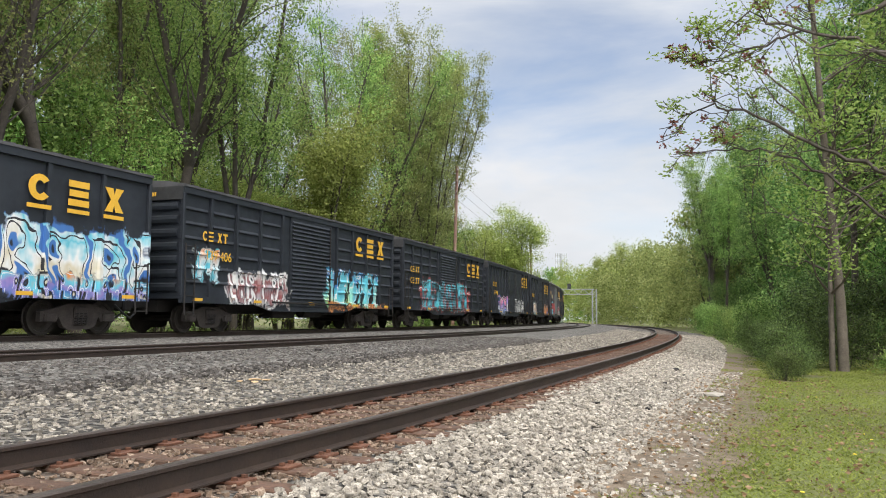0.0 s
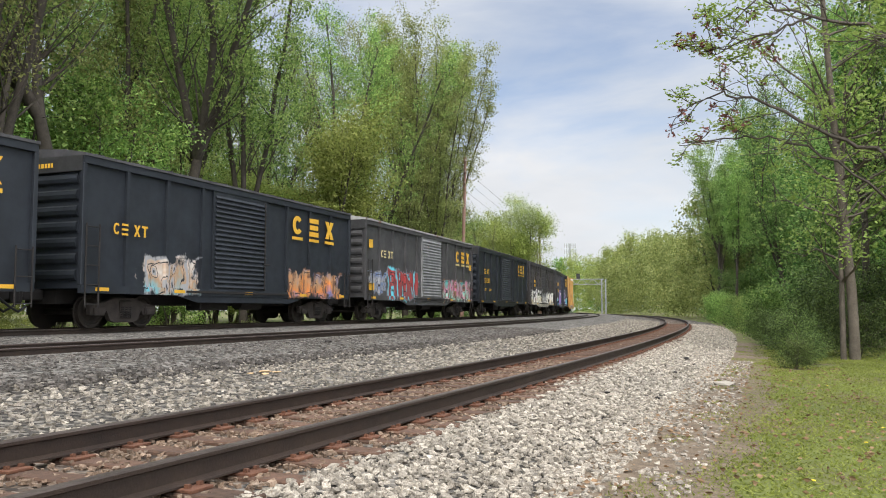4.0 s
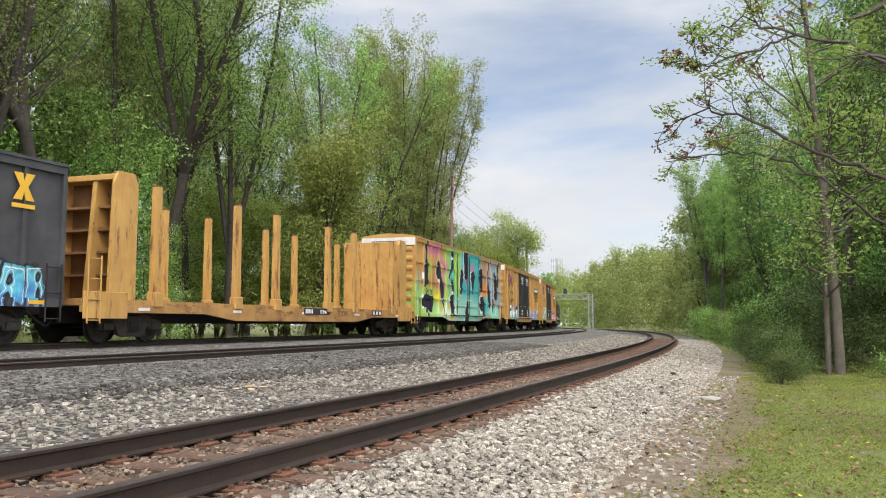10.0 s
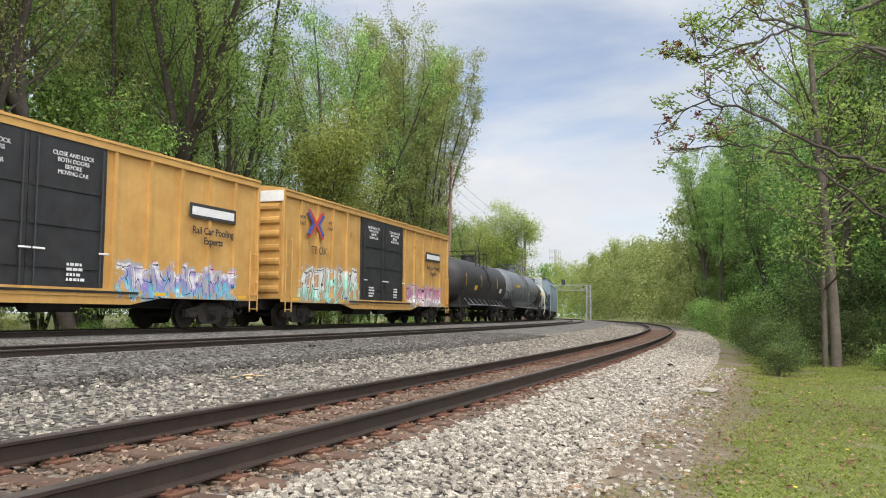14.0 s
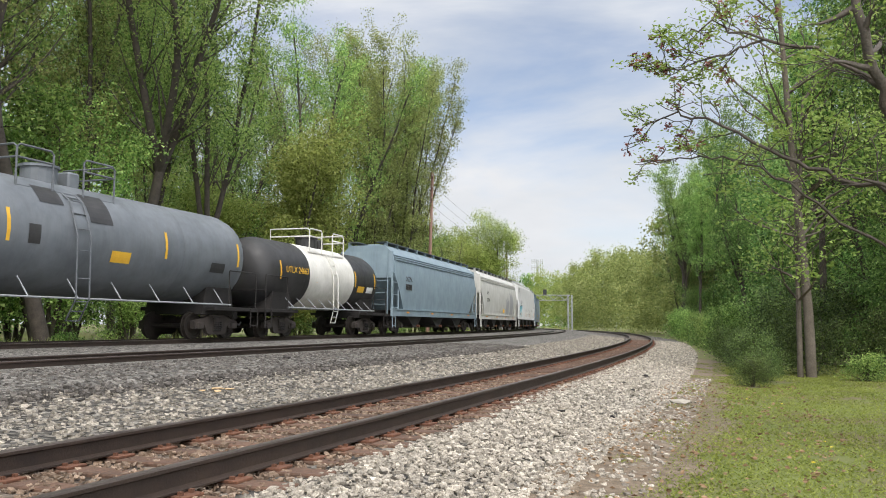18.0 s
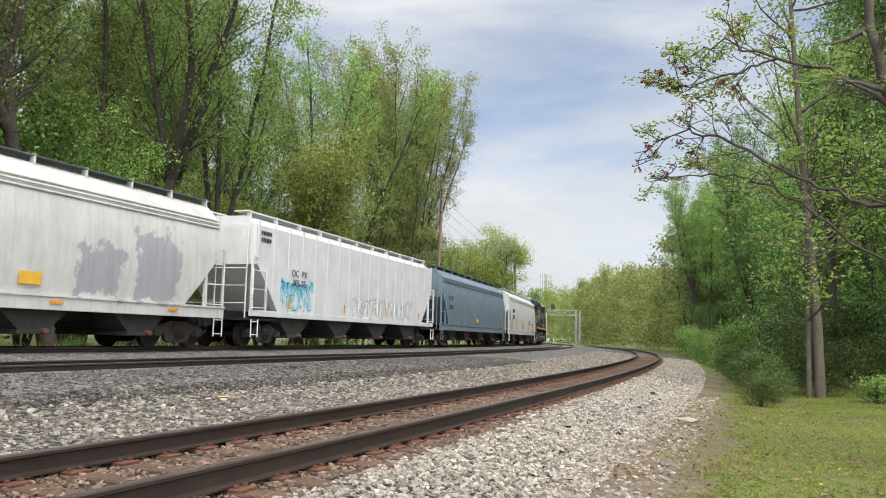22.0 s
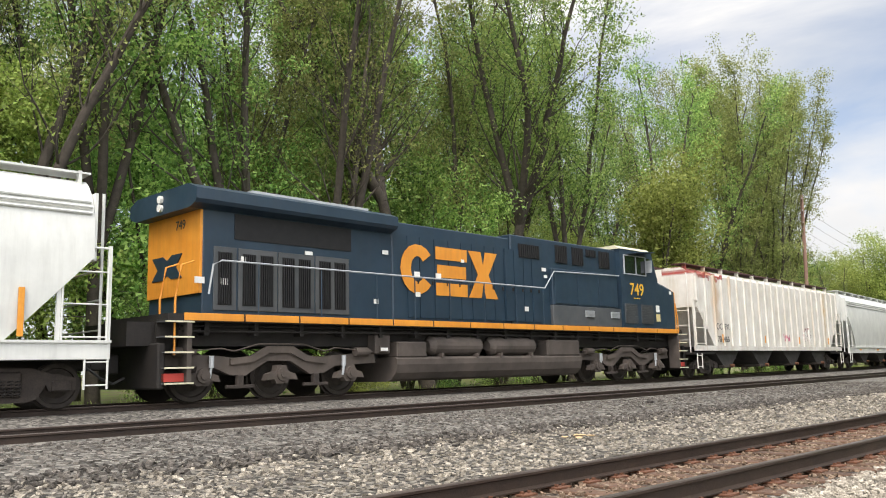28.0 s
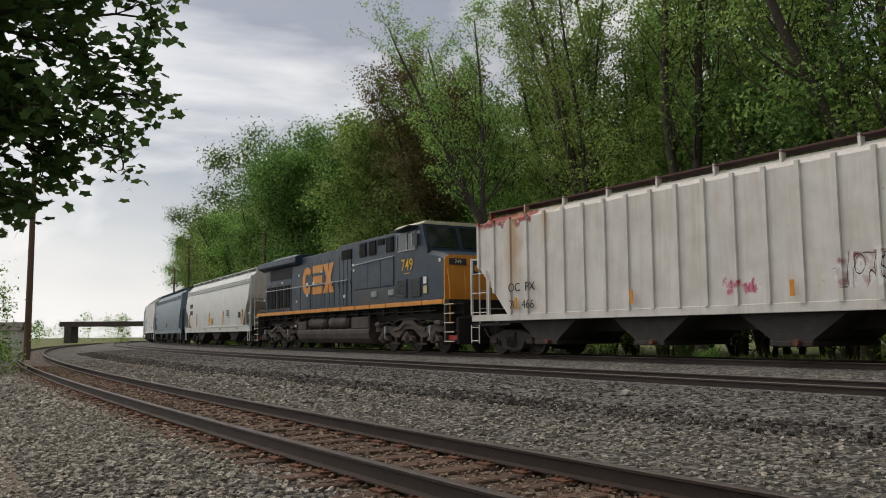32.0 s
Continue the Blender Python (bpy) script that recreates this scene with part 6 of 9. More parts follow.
def build_hoppers():
    slate = painted("slate_hopper", [(0.3, (0.19, 0.255, 0.295)), (0.7, (0.25, 0.325, 0.37))], rough=0.5, streak=0.25)
    blue = painted("blue_hopper", [(0.3, (0.137, 0.188, 0.228)), (0.7, (0.19, 0.252, 0.298))], rough=0.45, streak=0.25)
    dark = painted("walkway_dark", [(0.3, (0.05, 0.06, 0.07)), (0.7, (0.11, 0.13, 0.14))], rough=0.6)
    cream = painted("cream_hopper", [(0.3, (0.5, 0.49, 0.45)), (0.7, (0.62, 0.61, 0.57))], [(2.6, 4.3, 1.2, 2.8, pal("grey grey grey"), 2.0, 41), (4.6, 6.6, 1.2, 3.3, pal("grey grey grey"), 2.0, 42)], rough=0.5, streak=0.3)
    white = painted("white_hopper", [(0.3, (0.6, 0.6, 0.585)), (0.7, (0.72, 0.72, 0.705))], [(-7.4, -4.9, 1.3, 2.5, pal("cyan white cyan blue cyan"), 0.45, 43), (-1.2, 6.0, 1.3, 2.2, pal("white white white white grey"), 0.5, 44)], rough=0.5, streak=0.15)
    c, L, h = hopper(238.8, 254.2, "slate blue-grey rounded covered hopper with roof walk", slate, board_mat=dark, bays=3)
    lettering("OCPX", 0.38, CAR_BLACK, c, 2.4 - h, -1.56, 2.75, "black stencilled owner's mark")
    mark_bars(c, 1.9 - h, -1.56, 2.3, 1.0, 0.3, 1, CAR_BLACK)
    c, L, h = hopper(255.4, 270.9, "cream covered hopper with grey painted-out patches", cream, board_mat=dark, bays=4)
    lettering("OCPX", 0.3, CAR_BLACK, c, 2.75 - h, -1.56, 2.8, "black stencilled owner's mark")
    lettering("52734", 0.4, CAR_BLACK, c, 2.9 - h, -1.56, 2.25, "black stencilled number")
    part("placard", B(1.0, 1.6, -1.56, -1.535, 1.5, 1.8), YELLOW, c)
    c, L, h = hopper(272.2, 288.9, "white ribbed covered hopper with blue graffiti and outlined tags", white, ribs=17, rib_depth=0.012, bulge=0.0, bays=4, H=4.6)
    lettering("OC  PX\n705 25", 0.36, CAR_BLACK, c, 3.3 - h, -1.475, 2.62, "black stencilled number")
    mark_bars(c, 0.5 - h, -1.475, 3.9, 0.8, 0.14, 2, CAR_BLACK)
    c, L, h = hopper(290.1, 306.4, "blue-grey rounded covered hopper with dark roof walk", blue, board_mat=dark, bays=4)
    lettering("OCPX", 0.38, CAR_BLACK, c, 1.95 - h, -1.56, 2.75, "black stencilled owner's mark")
    lettering("62269", 0.38, CAR_BLACK, c, 1.95 - h, -1.56, 2.2, "black stencilled number")
    part("placard", B(-0.6, 0.0, -1.56, -1.53, 1.55, 1.8), YELLOW, c, "yellow-green placard")
    smooth_white = painted("pale_hopper", [(0.3, (0.55, 0.56, 0.54)), (0.7, (0.67, 0.68, 0.65))], rough=0.42, streak=0.18)
    c, L, h = hopper(308.25, 324.95, "smooth pale grey covered hopper with orange reflectors", smooth_white, bays=3)
    for k in (1.6, 4.4, 8.4, 12.4, L - 1.6):
        part("reflector", B(k - h - 0.05, k - h + 0.05, -1.575, -1.545, 1.35, 2.25), ORANGE, c, "upright orange reflective strip")
    mark_bars(c, L - 5.4 - h, -1.56, 2.2, 0.7, 0.08, 3, CAR_BLACK)
    part("placard", B(L - 2.5 - h, L - 2.1 - h, -1.572, -1.54, 1.75, 2.1), BLACK, c, "small black and white consolidated plate")
    mark_bars(c, 1.9 - h, -1.56, 2.75, 1.2, 0.3, 2, CAR_BLACK)
    part("placard", B(-0.8, -0.1, -1.56, -1.53, 1.5, 1.85), YELLOW, c)
    rusty = painted("rusty_white_hopper", [(0.3, (0.57, 0.55, 0.51)), (0.7, (0.73, 0.71, 0.67))], [(0.5, 1.3, 1.5, 1.9, pal("pink red pink"), 0.25, 45), (3.0, 4.4, 1.4, 2.3, pal("maroon white maroon white"), 0.2, 46), (-8.9, -6.2, 4.0, 4.7, pal("maroon red brown maroon"), 0.4, 47), ], blobs=[(-7.1, 3.4, 0.45, 2.2, (0.5, 0.3, 0.14), 0.8), (-5.6, 4.2, 0.3, 1.6, (0.5, 0.32, 0.16), 0.6), (6.7, 3.2, 0.4, 2.0, (0.55, 0.36, 0.15), 0.9), (-8.3, 4.3, 0.8, 0.3, (0.28, 0.06, 0.05), 2.0)], rough=0.6, streak=0.45, rust=0.12, dirt=(0.42, 0.27, 0.12))
    maroon = painted("maroon_walk", [(0.3, (0.05, 0.02, 0.018)), (0.7, (0.1, 0.04, 0.035))], rough=0.7)
    c, L, h = hopper(345.3, 361.8, "rust-streaked white ribbed covered hopper behind the locomotive", rusty, ribs=22, rib_depth=0.06, bulge=0.0, bays=4, board_mat=maroon)
    lettering("OC  PX", 0.38, CAR_BLACK, c, 2.6 - h, -1.512, 1.95, "black stencilled owner's mark")
    lettering("70  466", 0.38, CAR_BLACK, c, 2.6 - h, -1.512, 1.42, "black stencilled number")
    hopper(363.0, 379.0, "pale grey covered hopper further down the train", smooth_white, bays=3)
    hopper(380.2, 396.5, "blue-grey covered hopper at the train's far end", blue, board_mat=dark, bays=4)


build_hoppers()

# -- the locomotive --
LOCO_BLUE = painted("loco_blue", [(0.3, (0.009, 0.025, 0.044)), (0.7, (0.015, 0.036, 0.06))], rough=0.42, streak=0.22, dirt=(0.05, 0.05, 0.05))
LOCO_GRIME = painted("loco_grey_grime", [(0.3, (0.045, 0.052, 0.058)), (0.7, (0.075, 0.08, 0.085))], rough=0.6, streak=0.4, dirt=(0.09, 0.08, 0.07))
LOCO_YELLOW = painted("loco_yellow", [(0.3, (0.58, 0.215, 0.022)), (0.7, (0.7, 0.29, 0.036))], rough=0.45, streak=0.35, dirt=(0.2, 0.1, 0.04))
TRUCK_BROWN = painted("truck_brown", [(0.3, (0.05, 0.04, 0.034)), (0.7, (0.11, 0.088, 0.074))], rough=0.8, streak=0.3, dirt=(0.03, 0.025, 0.02))
LOCO_UNDER = painted("loco_underside", [(0.3, (0.045, 0.036, 0.031)), (0.7, (0.095, 0.077, 0.066))], rough=0.75, streak=0.3, dirt=(0.04, 0.03, 0.025))
GRILLE = surface("grille_black", [(0.3, (0.006, 0.006, 0.007)), (0.7, (0.016, 0.016, 0.017))], 6, 0.7, 0.2, 0.4, 0, 30, False)
STEEL_PIPE = surface("handrail_grey", [(0.3, (0.3, 0.32, 0.34)), (0.7, (0.45, 0.47, 0.49))], 6, 0.5, 0.2, 0.4, 0, 30, False)
CAB_ROOF = surface("cab_roof_cream", [(0.3, (0.5, 0.47, 0.33)), (0.7, (0.64, 0.61, 0.45))], 3, 0.6, 0, 0.4, 0, 30, False)


def glass_material():
    m, n, l, b = principled("cab_glass", 0.06)
    b.inputs["Base Color"].default_value = (0.01, 0.013, 0.015, 1)
    b.inputs["Specular IOR Level"].default_value = 0.8
    return m


GLASS = glass_material()


def lamp_material():
    m, n, l, b = principled("headlight_lens", 0.15)
    b.inputs["Base Color"].default_value = (0.7, 0.7, 0.66, 1)
    return m


LENS = lamp_material()


def louvre(parent, x0, x1, y, z0, z1, n, mat, name="grille", horizontal=True):
    bm = B(x0, x1, y - 0.012, y + 0.02, z0, z1)
    for i in range(n):
        if horizontal:
            z = z0 + (z1 - z0) * (i + 0.5) / n
            box(bm, x0 + 0.02, x1 - 0.02, y - 0.04, y - 0.01, z - (z1 - z0) / n * 0.28, z + (z1 - z0) / n * 0.2)
        else:
            x = x0 + (x1 - x0) * (i + 0.5) / n
            box(bm, x - (x1 - x0) / n * 0.25, x + (x1 - x0) / n * 0.25, y - 0.04, y - 0.01, z0 + 0.02, z1 - 0.02)
    return part(name, bm, mat, parent)


def loco_truck(car, x):
    t = part("truck", B(-2.2, 2.2, -0.55, 0.55, 0.55, 0.85, 0.05), DARK_STEEL, car, "grimy three-axle truck", pose(x, 0, 0))
    beam = [(-2.85, 0.78), (-2.8, 1.0), (-2.2, 1.02), (-1.5, 0.98), (-1.0, 0.92), (-0.62, 1.0), (-0.3, 1.14), (0.3, 1.14), (0.62, 1.0), (1.0, 0.92), (1.5, 0.98), (2.2, 1.02), (2.8, 1.0), (2.85, 0.78), (2.35, 0.76), (1.6, 0.72), (1.25, 0.56), (0.85, 0.54), (0.55, 0.72), (0.3, 0.86), (-0.3, 0.86), (-0.55, 0.72), (-0.85, 0.54), (-1.25, 0.56), (-1.6, 0.72), (-2.35, 0.76)]
    chevron = [(-1.25, 0.78), (-1.25, 0.92), (-0.75, 0.98), (-0.35, 1.2), (0.35, 1.2), (0.75, 0.98), (1.25, 0.92), (1.25, 0.78), (0.7, 0.84), (0.28, 1.04), (-0.28, 1.04), (-0.7, 0.84)]
    box_wing = [(-0.42, 0.42), (-0.36, 0.56), (-0.16, 0.62), (-0.12, 0.76), (0.12, 0.76), (0.16, 0.62), (0.36, 0.56), (0.42, 0.42), (0.2, 0.44), (0.14, 0.34), (-0.14, 0.34), (-0.2, 0.44)]
    for sy in (-1, 1):
        side = part("side_frame", prism(bmesh.new(), beam, sy * 1.1 - 0.07, sy * 1.1 + 0.07), TRUCK_BROWN, t, "dusty brown cast truck frame")
        part("brace", prism(bmesh.new(), chevron, sy * 1.2 - 0.035, sy * 1.2 + 0.035), TRUCK_BROWN, side)
        for xx in (-1.95, 0.0, 1.95):
            bm = prism(bmesh.new(), [(xx + q, z) for q, z in box_wing], sy * 1.2 - 0.1, sy * 1.2 + 0.1)
            tube(bm, [(xx, sy * 1.28, 0.55), (xx, sy * 1.37, 0.55)], 0.15, 14)
            tube(bm, [(xx, sy * 1.37, 0.55), (xx, sy * 1.4, 0.55)], 0.08, 10)
            part("axle_box", bm, TRUCK_BROWN, side)
        for xx in (-1.75, 1.75):
            bm = tube(bmesh.new(), [(xx, sy * 1.3, 0.98), (xx, sy * 1.3, 0.72)], 0.055, 8)
            tube(bm, [(xx, sy * 1.3, 0.74), (xx - 0.04, sy * 1.3, 0.5)], 0.03, 8)
            part("damper", bm, STEEL_PIPE, side, "pale grey hydraulic damper")
        for xx in (-1.0, 1.0):
            bm = box(bmesh.new(), xx - 0.34, xx + 0.34, sy * 1.18 - 0.05, sy * 1.18 + 0.05, 0.26, 0.34, 0.015)
            box(bm, xx - 0.08, xx + 0.08, sy * 1.16 - 0.07, sy * 1.16 + 0.07, 0.3, 0.56, 0.02)
            part("brake_rigging", bm, TRUCK, side)
        bm = tube(bmesh.new(), [(-2.7, sy * 1.25, 1.06), (-1.5, sy * 1.27, 1.14), (-1.2, sy * 1.27, 1.08), (-0.6, sy * 1.27, 1.24), (0.6, sy * 1.27, 1.24), (1.2, sy * 1.27, 1.08), (1.5, sy * 1.27, 1.16), (2.7, sy * 1.25, 1.06)], 0.018, 6)
        part("brake_pipe", bm, TRUCK_BROWN, side)
        for xx in (-2.35, 2.35):
            bm = tube(bmesh.new(), [(xx - 0.22, sy * 1.25, 1.06), (xx + 0.16, sy * 1.25, 1.06)], 0.11, 12)
            tube(bm, [(xx + 0.16, sy * 1.25, 1.06), (xx + 0.26, sy * 1.25, 1.06)], 0.06, 10)
            part("brake_cylinder", bm, TRUCK_BROWN, side)
    for xx in (-1.95, 0.0, 1.95):
        part("wheelset", LOCO_WHEELSET, None, t, m=pose(xx, 0, 0.53))


def locomotive(u0, u1):
    car, L = vehicle("locomotive", "dark blue diesel locomotive with yellow stripe and nose", "locomotive", u0, u1)
    h = L / 2
    X = lambda k: k - h
    # frame and walkway
    part("walkway", B(X(1.1), X(21.7), -1.52, 1.52, 1.70, 1.86), DARK_STEEL, car)
    x = 1.45
    while x < 21.4:
        w = min(1.42, 21.5 - x)
        part("side_stripe", B(X(x), X(x + w - 0.05), -1.545, -1.5, 1.72, 1.88, 0.006), LOCO_YELLOW, car, "yellow reflective sill stripe")
        x += 1.42
    part("frame", B(X(0.5), X(21.9), -1.0, 1.0, 1.2, 1.70), DARK_STEEL, car)
    # long hood in sections
    part("radiator_hood", B(X(2.0), X(7.35), -1.22, 1.22, 1.88, 4.3, 0.02), LOCO_BLUE, car)
    wing = bmesh.new()
    section(wing, [(-1.5, 4.28), (-1.56, 4.36), (-1.56, 4.6), (-1.2, 4.74), (1.2, 4.74), (1.56, 4.6), (1.56, 4.36), (1.5, 4.28), (1.25, 4.2), (-1.25, 4.2)], X(1.65), X(7.3))
    part("radiator_wing", wing, LOCO_BLUE, car, "overhanging dark blue radiator wing")
    part("radiator_screen", B(X(3.2), X(6.6), -1.2, 1.2, 4.73, 4.8), STEEL_PIPE, car)
    part("engine_hood", B(X(7.35), X(12.05), -1.24, 1.24, 1.88, 4.55, 0.03), LOCO_BLUE, car)
    part("equipment_hood", B(X(12.05), X(17.75), -1.3, 1.3, 1.88, 4.68, 0.03), LOCO_BLUE, car)
    part("lower_cabinet", B(X(13.9), X(18.0), -1.42, -1.28, 1.88, 2.55, 0.02), LOCO_GRIME, car)
    part("upper_cabinet", B(X(13.9), X(17.6), -1.42, -1.28, 2.55, 3.75, 0.02), LOCO_BLUE, car)
    # hood doors and panel seams
    xs = [7.85, 8.3, 8.85, 9.4, 9.9, 10.35, 10.9, 11.3, 11.75, 12.15, 12.6, 13.0, 13.4]
    for a, b in zip(xs, xs[1:]):
        d = part("hood_door", B(X(a + 0.02), X(b - 0.02), -1.262 if b < 12.1 else -1.322, -1.23, 1.98, 4.2), LOCO_BLUE, car)
        part("door_latch", B(X(b - 0.1), X(b - 0.05), -1.285 if b < 12.1 else -1.345, -1.25, 2.9, 3.0), DARK_STEEL, d)
    for a, b in ((14.0, 15.2), (15.22, 16.4), (16.42, 17.5)):
        part("cabinet_door", B(X(a), X(b), -1.44, -1.41, 2.6, 3.7, 0.005), LOCO_BLUE, car)
    for a, k in ((2.25, 1), (2.85, 2), (3.88, 2), (4.92, 2)):
        f = part("radiator_door", B(X(a), X(a + 0.1 + 0.45 * k), -1.25, -1.2, 1.98, 3.4, 0.01), LOCO_GRIME, car)
        for j in range(k):
            louvre(f, X(a + 0.1 + j * 0.45), X(a + 0.43 + j * 0.45), -1.25, 2.1, 3.28, 6, GRILLE, "vent", False)
    # black sheet painted in as the wing's shadow on the hood side
    part("painted_wing_shadow", B(X(2.75), X(6.0), -1.24, -1.21, 3.6, 4.18), GRILLE, car)
    # upper vents
    for a, b, z0, z1 in ((12.4, 13.4, 3.98, 4.42),):
        louvre(car, X(a), X(b), -1.32, z0, z1, 10, GRILLE, "dynamic_brake_grille", False)
    for a in (14.25, 15.15, 16.7):
        louvre(car, X(a), X(a + 0.6), -1.32, 3.95, 4.55, 6, GRILLE, "intake_grille", False)
    louvre(car, X(15.95), X(16.5), -1.32, 4.3, 4.55, 4, GRILLE, "intake_grille", False)
    for a in (15.6, 17.1):
        louvre(car, X(a), X(a + 0.5), -1.44, 2.2, 2.42, 5, STEEL_PIPE, "louvre")
    # roof fittings
    part("exhaust_stack", B(X(10.3), X(11.0), -0.35, 0.35, 4.52, 4.68, 0.03), DARK_STEEL, car)
    part("hood_hatch", B(X(8.4), X(9.0), -0.9, 0.4, 4.53, 4.62, 0.02), STEEL_PIPE, car)
    part("horn", tube(bmesh.new(), [(X(16.8), 0, 4.66), (X(16.8), 0, 4.8), (X(17.2), 0, 4.83)], [0.03, 0.03, 0.09], 8), STEEL_PIPE, car)
    # cab and nose
    bm = bmesh.new()
    prism(bm, [(X(17.75), 1.88), (X(20.2), 1.88), (X(20.2), 3.72), (X(19.82), 4.75), (X(17.75), 4.75)], -1.48, 1.48)
    part("cab", bm, LOCO_BLUE, car)
    bm = bmesh.new()
    section(bm, [(-1.5, 4.73), (-1.3, 4.86), (1.3, 4.86), (1.5, 4.73)], X(17.7), X(19.85))
    part("cab_roof", bm, CAB_ROOF, car, "cream-painted cab roof")
    for a, b in ((17.98, 18.7), (18.74, 19.36)):
        w = part("cab_window", B(X(a), X(b), -1.5, -1.47, 3.85, 4.5), GLASS, car, "dark cab side window")
        bm = bmesh.new()
        for x0, x1, z0, z1 in ((a - 0.03, b + 0.03, 3.815, 3.85), (a - 0.03, b + 0.03, 4.5, 4.53), (a - 0.03, a, 3.85, 4.5), (b, b + 0.02, 3.85, 4.5)):
            box(bm, X(x0), X(x1), -1.525, -1.48, z0, z1)
        part("window_frame", bm, STEEL_PIPE, w)
    bm = bmesh.new()
    prism(bm, [(X(18.2), 4.6), (X(19.5), 4.7), (X(19.5), 4.67), (X(18.2), 4.56)], -1.85, -1.48)
    part("sun_visor", bm, LOCO_BLUE, car)
    part("cab_window", B(X(19.42), X(19.68), -1.49, -1.47, 3.95, 4.5, 0.004), GLASS, car, "small dark quarter window")
    part("mirror", B(X(19.42), X(19.48), -1.72, -1.5, 3.95, 4.4), STEEL_PIPE, car)
    # windshield panes on the sloped front
    for y0, y1 in ((-1.35, -0.1), (0.1, 1.35)):
        bm = bmesh.new()
        d = Vector((0.38, 0, -1.03)).normalized()
        n = Vector((1.03, 0, 0.38)).normalized()
        p0 = Vector((X(19.82), 0, 4.75)) + d * 0.12 + n * 0.012
        p1 = p0 + d * 0.86
        vs = [bm.verts.new((q.x + k * n.x, y, q.z + k * n.z)) for k in (0, 0.02) for q, y in ((p0, y0), (p0, y1), (p1, y1), (p1, y0))]
        for q in ((0, 1, 2, 3), (7, 6, 5, 4), (0, 4, 5, 1), (1, 5, 6, 2), (2, 6, 7, 3), (3, 7, 4, 0)):
            bm.faces.new([vs[i] for i in q])
        bmesh.ops.recalc_face_normals(bm, faces=bm.faces[:])
        part("windshield", bm, GLASS, car, "dark windshield pane")
    bm = bmesh.new()
    rings = []
    for xx, z in ((20.2, 3.72), (21.0, 3.55), (21.32, 3.46)):
        rings.append([bm.verts.new((X(xx), y, zz)) for y, zz in ((-1.48, 1.88), (-1.48, z - 0.14), (-1.3, z), (1.3, z), (1.48, z - 0.14), (1.48, 1.88))])
    for q, w in zip(rings, rings[1:]):
        for i in range(6):
            bm.faces.new((q[i], q[(i + 1) % 6], w[(i + 1) % 6], w[i]))
    bm.faces.new(rings[0])
    bm.faces.new(rings[-1][::-1])
    bmesh.ops.recalc_face_normals(bm, faces=bm.faces[:])
    part("nose_hood", bm, LOCO_BLUE, car, "dark blue wide nose behind the yellow front")
    bm = bmesh.new()
    section(bm, [(-1.48, 1.88), (-1.48, 3.31), (-1.3, 3.45), (1.3, 3.45), (1.48, 3.31), (1.48, 1.88)], X(21.32), X(21.38))
    part("nose_front", bm, LOCO_YELLOW, car, "yellow nose front")
    bm = bmesh.new()
    prism(bm, [(-0.35, 2.75), (-0.05, 2.75), (-0.05, 2.85), (-0.25, 2.9), (-0.25, 3.1), (-0.05, 3.15), (-0.05, 3.25), (-0.35, 3.25)], X(21.38), X(21.395))
    bm.transform(Matrix(((0, 1, 0, 0), (1, 0, 0, 0), (0, 0, 1, 0), (0, 0, 0, 1))))
    part("painted_shape", bm, LOCO_BLUE, car, "dark emblem shape on the yellow nose")
    part("side_placard", B(X(21.0), X(21.13), -1.495, -1.475, 3.22, 3.34), WHITE, car)
    nb = part("number_board", B(X(21.37), X(21.42), -1.3, -0.6, 3.1, 3.32), BLACK, car)
    lettering("749", 0.19, WHITE, nb, X(21.425), -0.95, 3.145, rz=90)
    for z in (3.0, 3.24):
        part("headlight", tube(bmesh.new(), [(X(21.37), 0.0, z), (X(21.44), 0.0, z)], 0.1, 14), LENS, car, "round headlight lens")
    # rear end of the long hood
    part("hood_end", B(X(1.94), X(2.02), -1.2, 1.2, 2.35, 4.22), LOCO_YELLOW, car, "yellow rear end of the hood")
    bm = bmesh.new()
    section(bm, [(0.95 - a * 1.7, 2.75 + b) for a, b in ((0, 0), (0.3, 0), (0.42, 0.1), (0.55, 0), (0.82, 0), (0.66, 0.26), (0.82, 0.55), (0.55, 0.55), (0.42, 0.44), (0.3, 0.55), (0, 0.55), (0.16, 0.26))], X(1.92), X(1.95))
    part("painted_shape", bm, LOCO_BLUE, car, "dark bow-tie shape on the yellow end")
    lettering("749", 0.3, LOCO_BLUE, car, X(1.93), -0.35, 3.85, rz=-90)
    for z in (4.35, 4.55):
        part("rear_light", tube(bmesh.new(), [(X(1.58), 0, z), (X(1.66), 0, z)], 0.09, 12), LENS, car)
    # emblem and number
    emblem(car, X(7.6), -1.275, 2.62, 1.24, 1.38, 0.06, LOCO_YELLOW, False)
    lettering("749", 0.62, YELLOW, car, X(18.72), -1.5, 3.08, "yellow cab-side number", 0.004)
    mark_bars(car, X(18.5), -1.49, 2.95, 0.5, 0.03, 1, YELLOW)
    rnd = random.Random(11)
    for k in (1.8, 2.4, 2.9, 4.6, 6.7, 7.0, 8.1, 8.9, 9.9, 8.1, 12.6, 13.6, 13.5, 14.6):
        z = rnd.choice((3.62, 3.1, 2.3, 2.55, 3.4))
        yy = -1.26 if k < 7.35 else (-1.27 if k < 12.05 else -1.33)
        part("small_placard", B(X(k), X(k + rnd.uniform(0.12, 0.24)), yy - 0.012, yy + 0.01, z, z + rnd.uniform(0.08, 0.15)), WHITE, car)
    part("placard", B(X(19.95), X(20.17), -1.515, -1.495, 2.5, 2.75), WHITE, car)
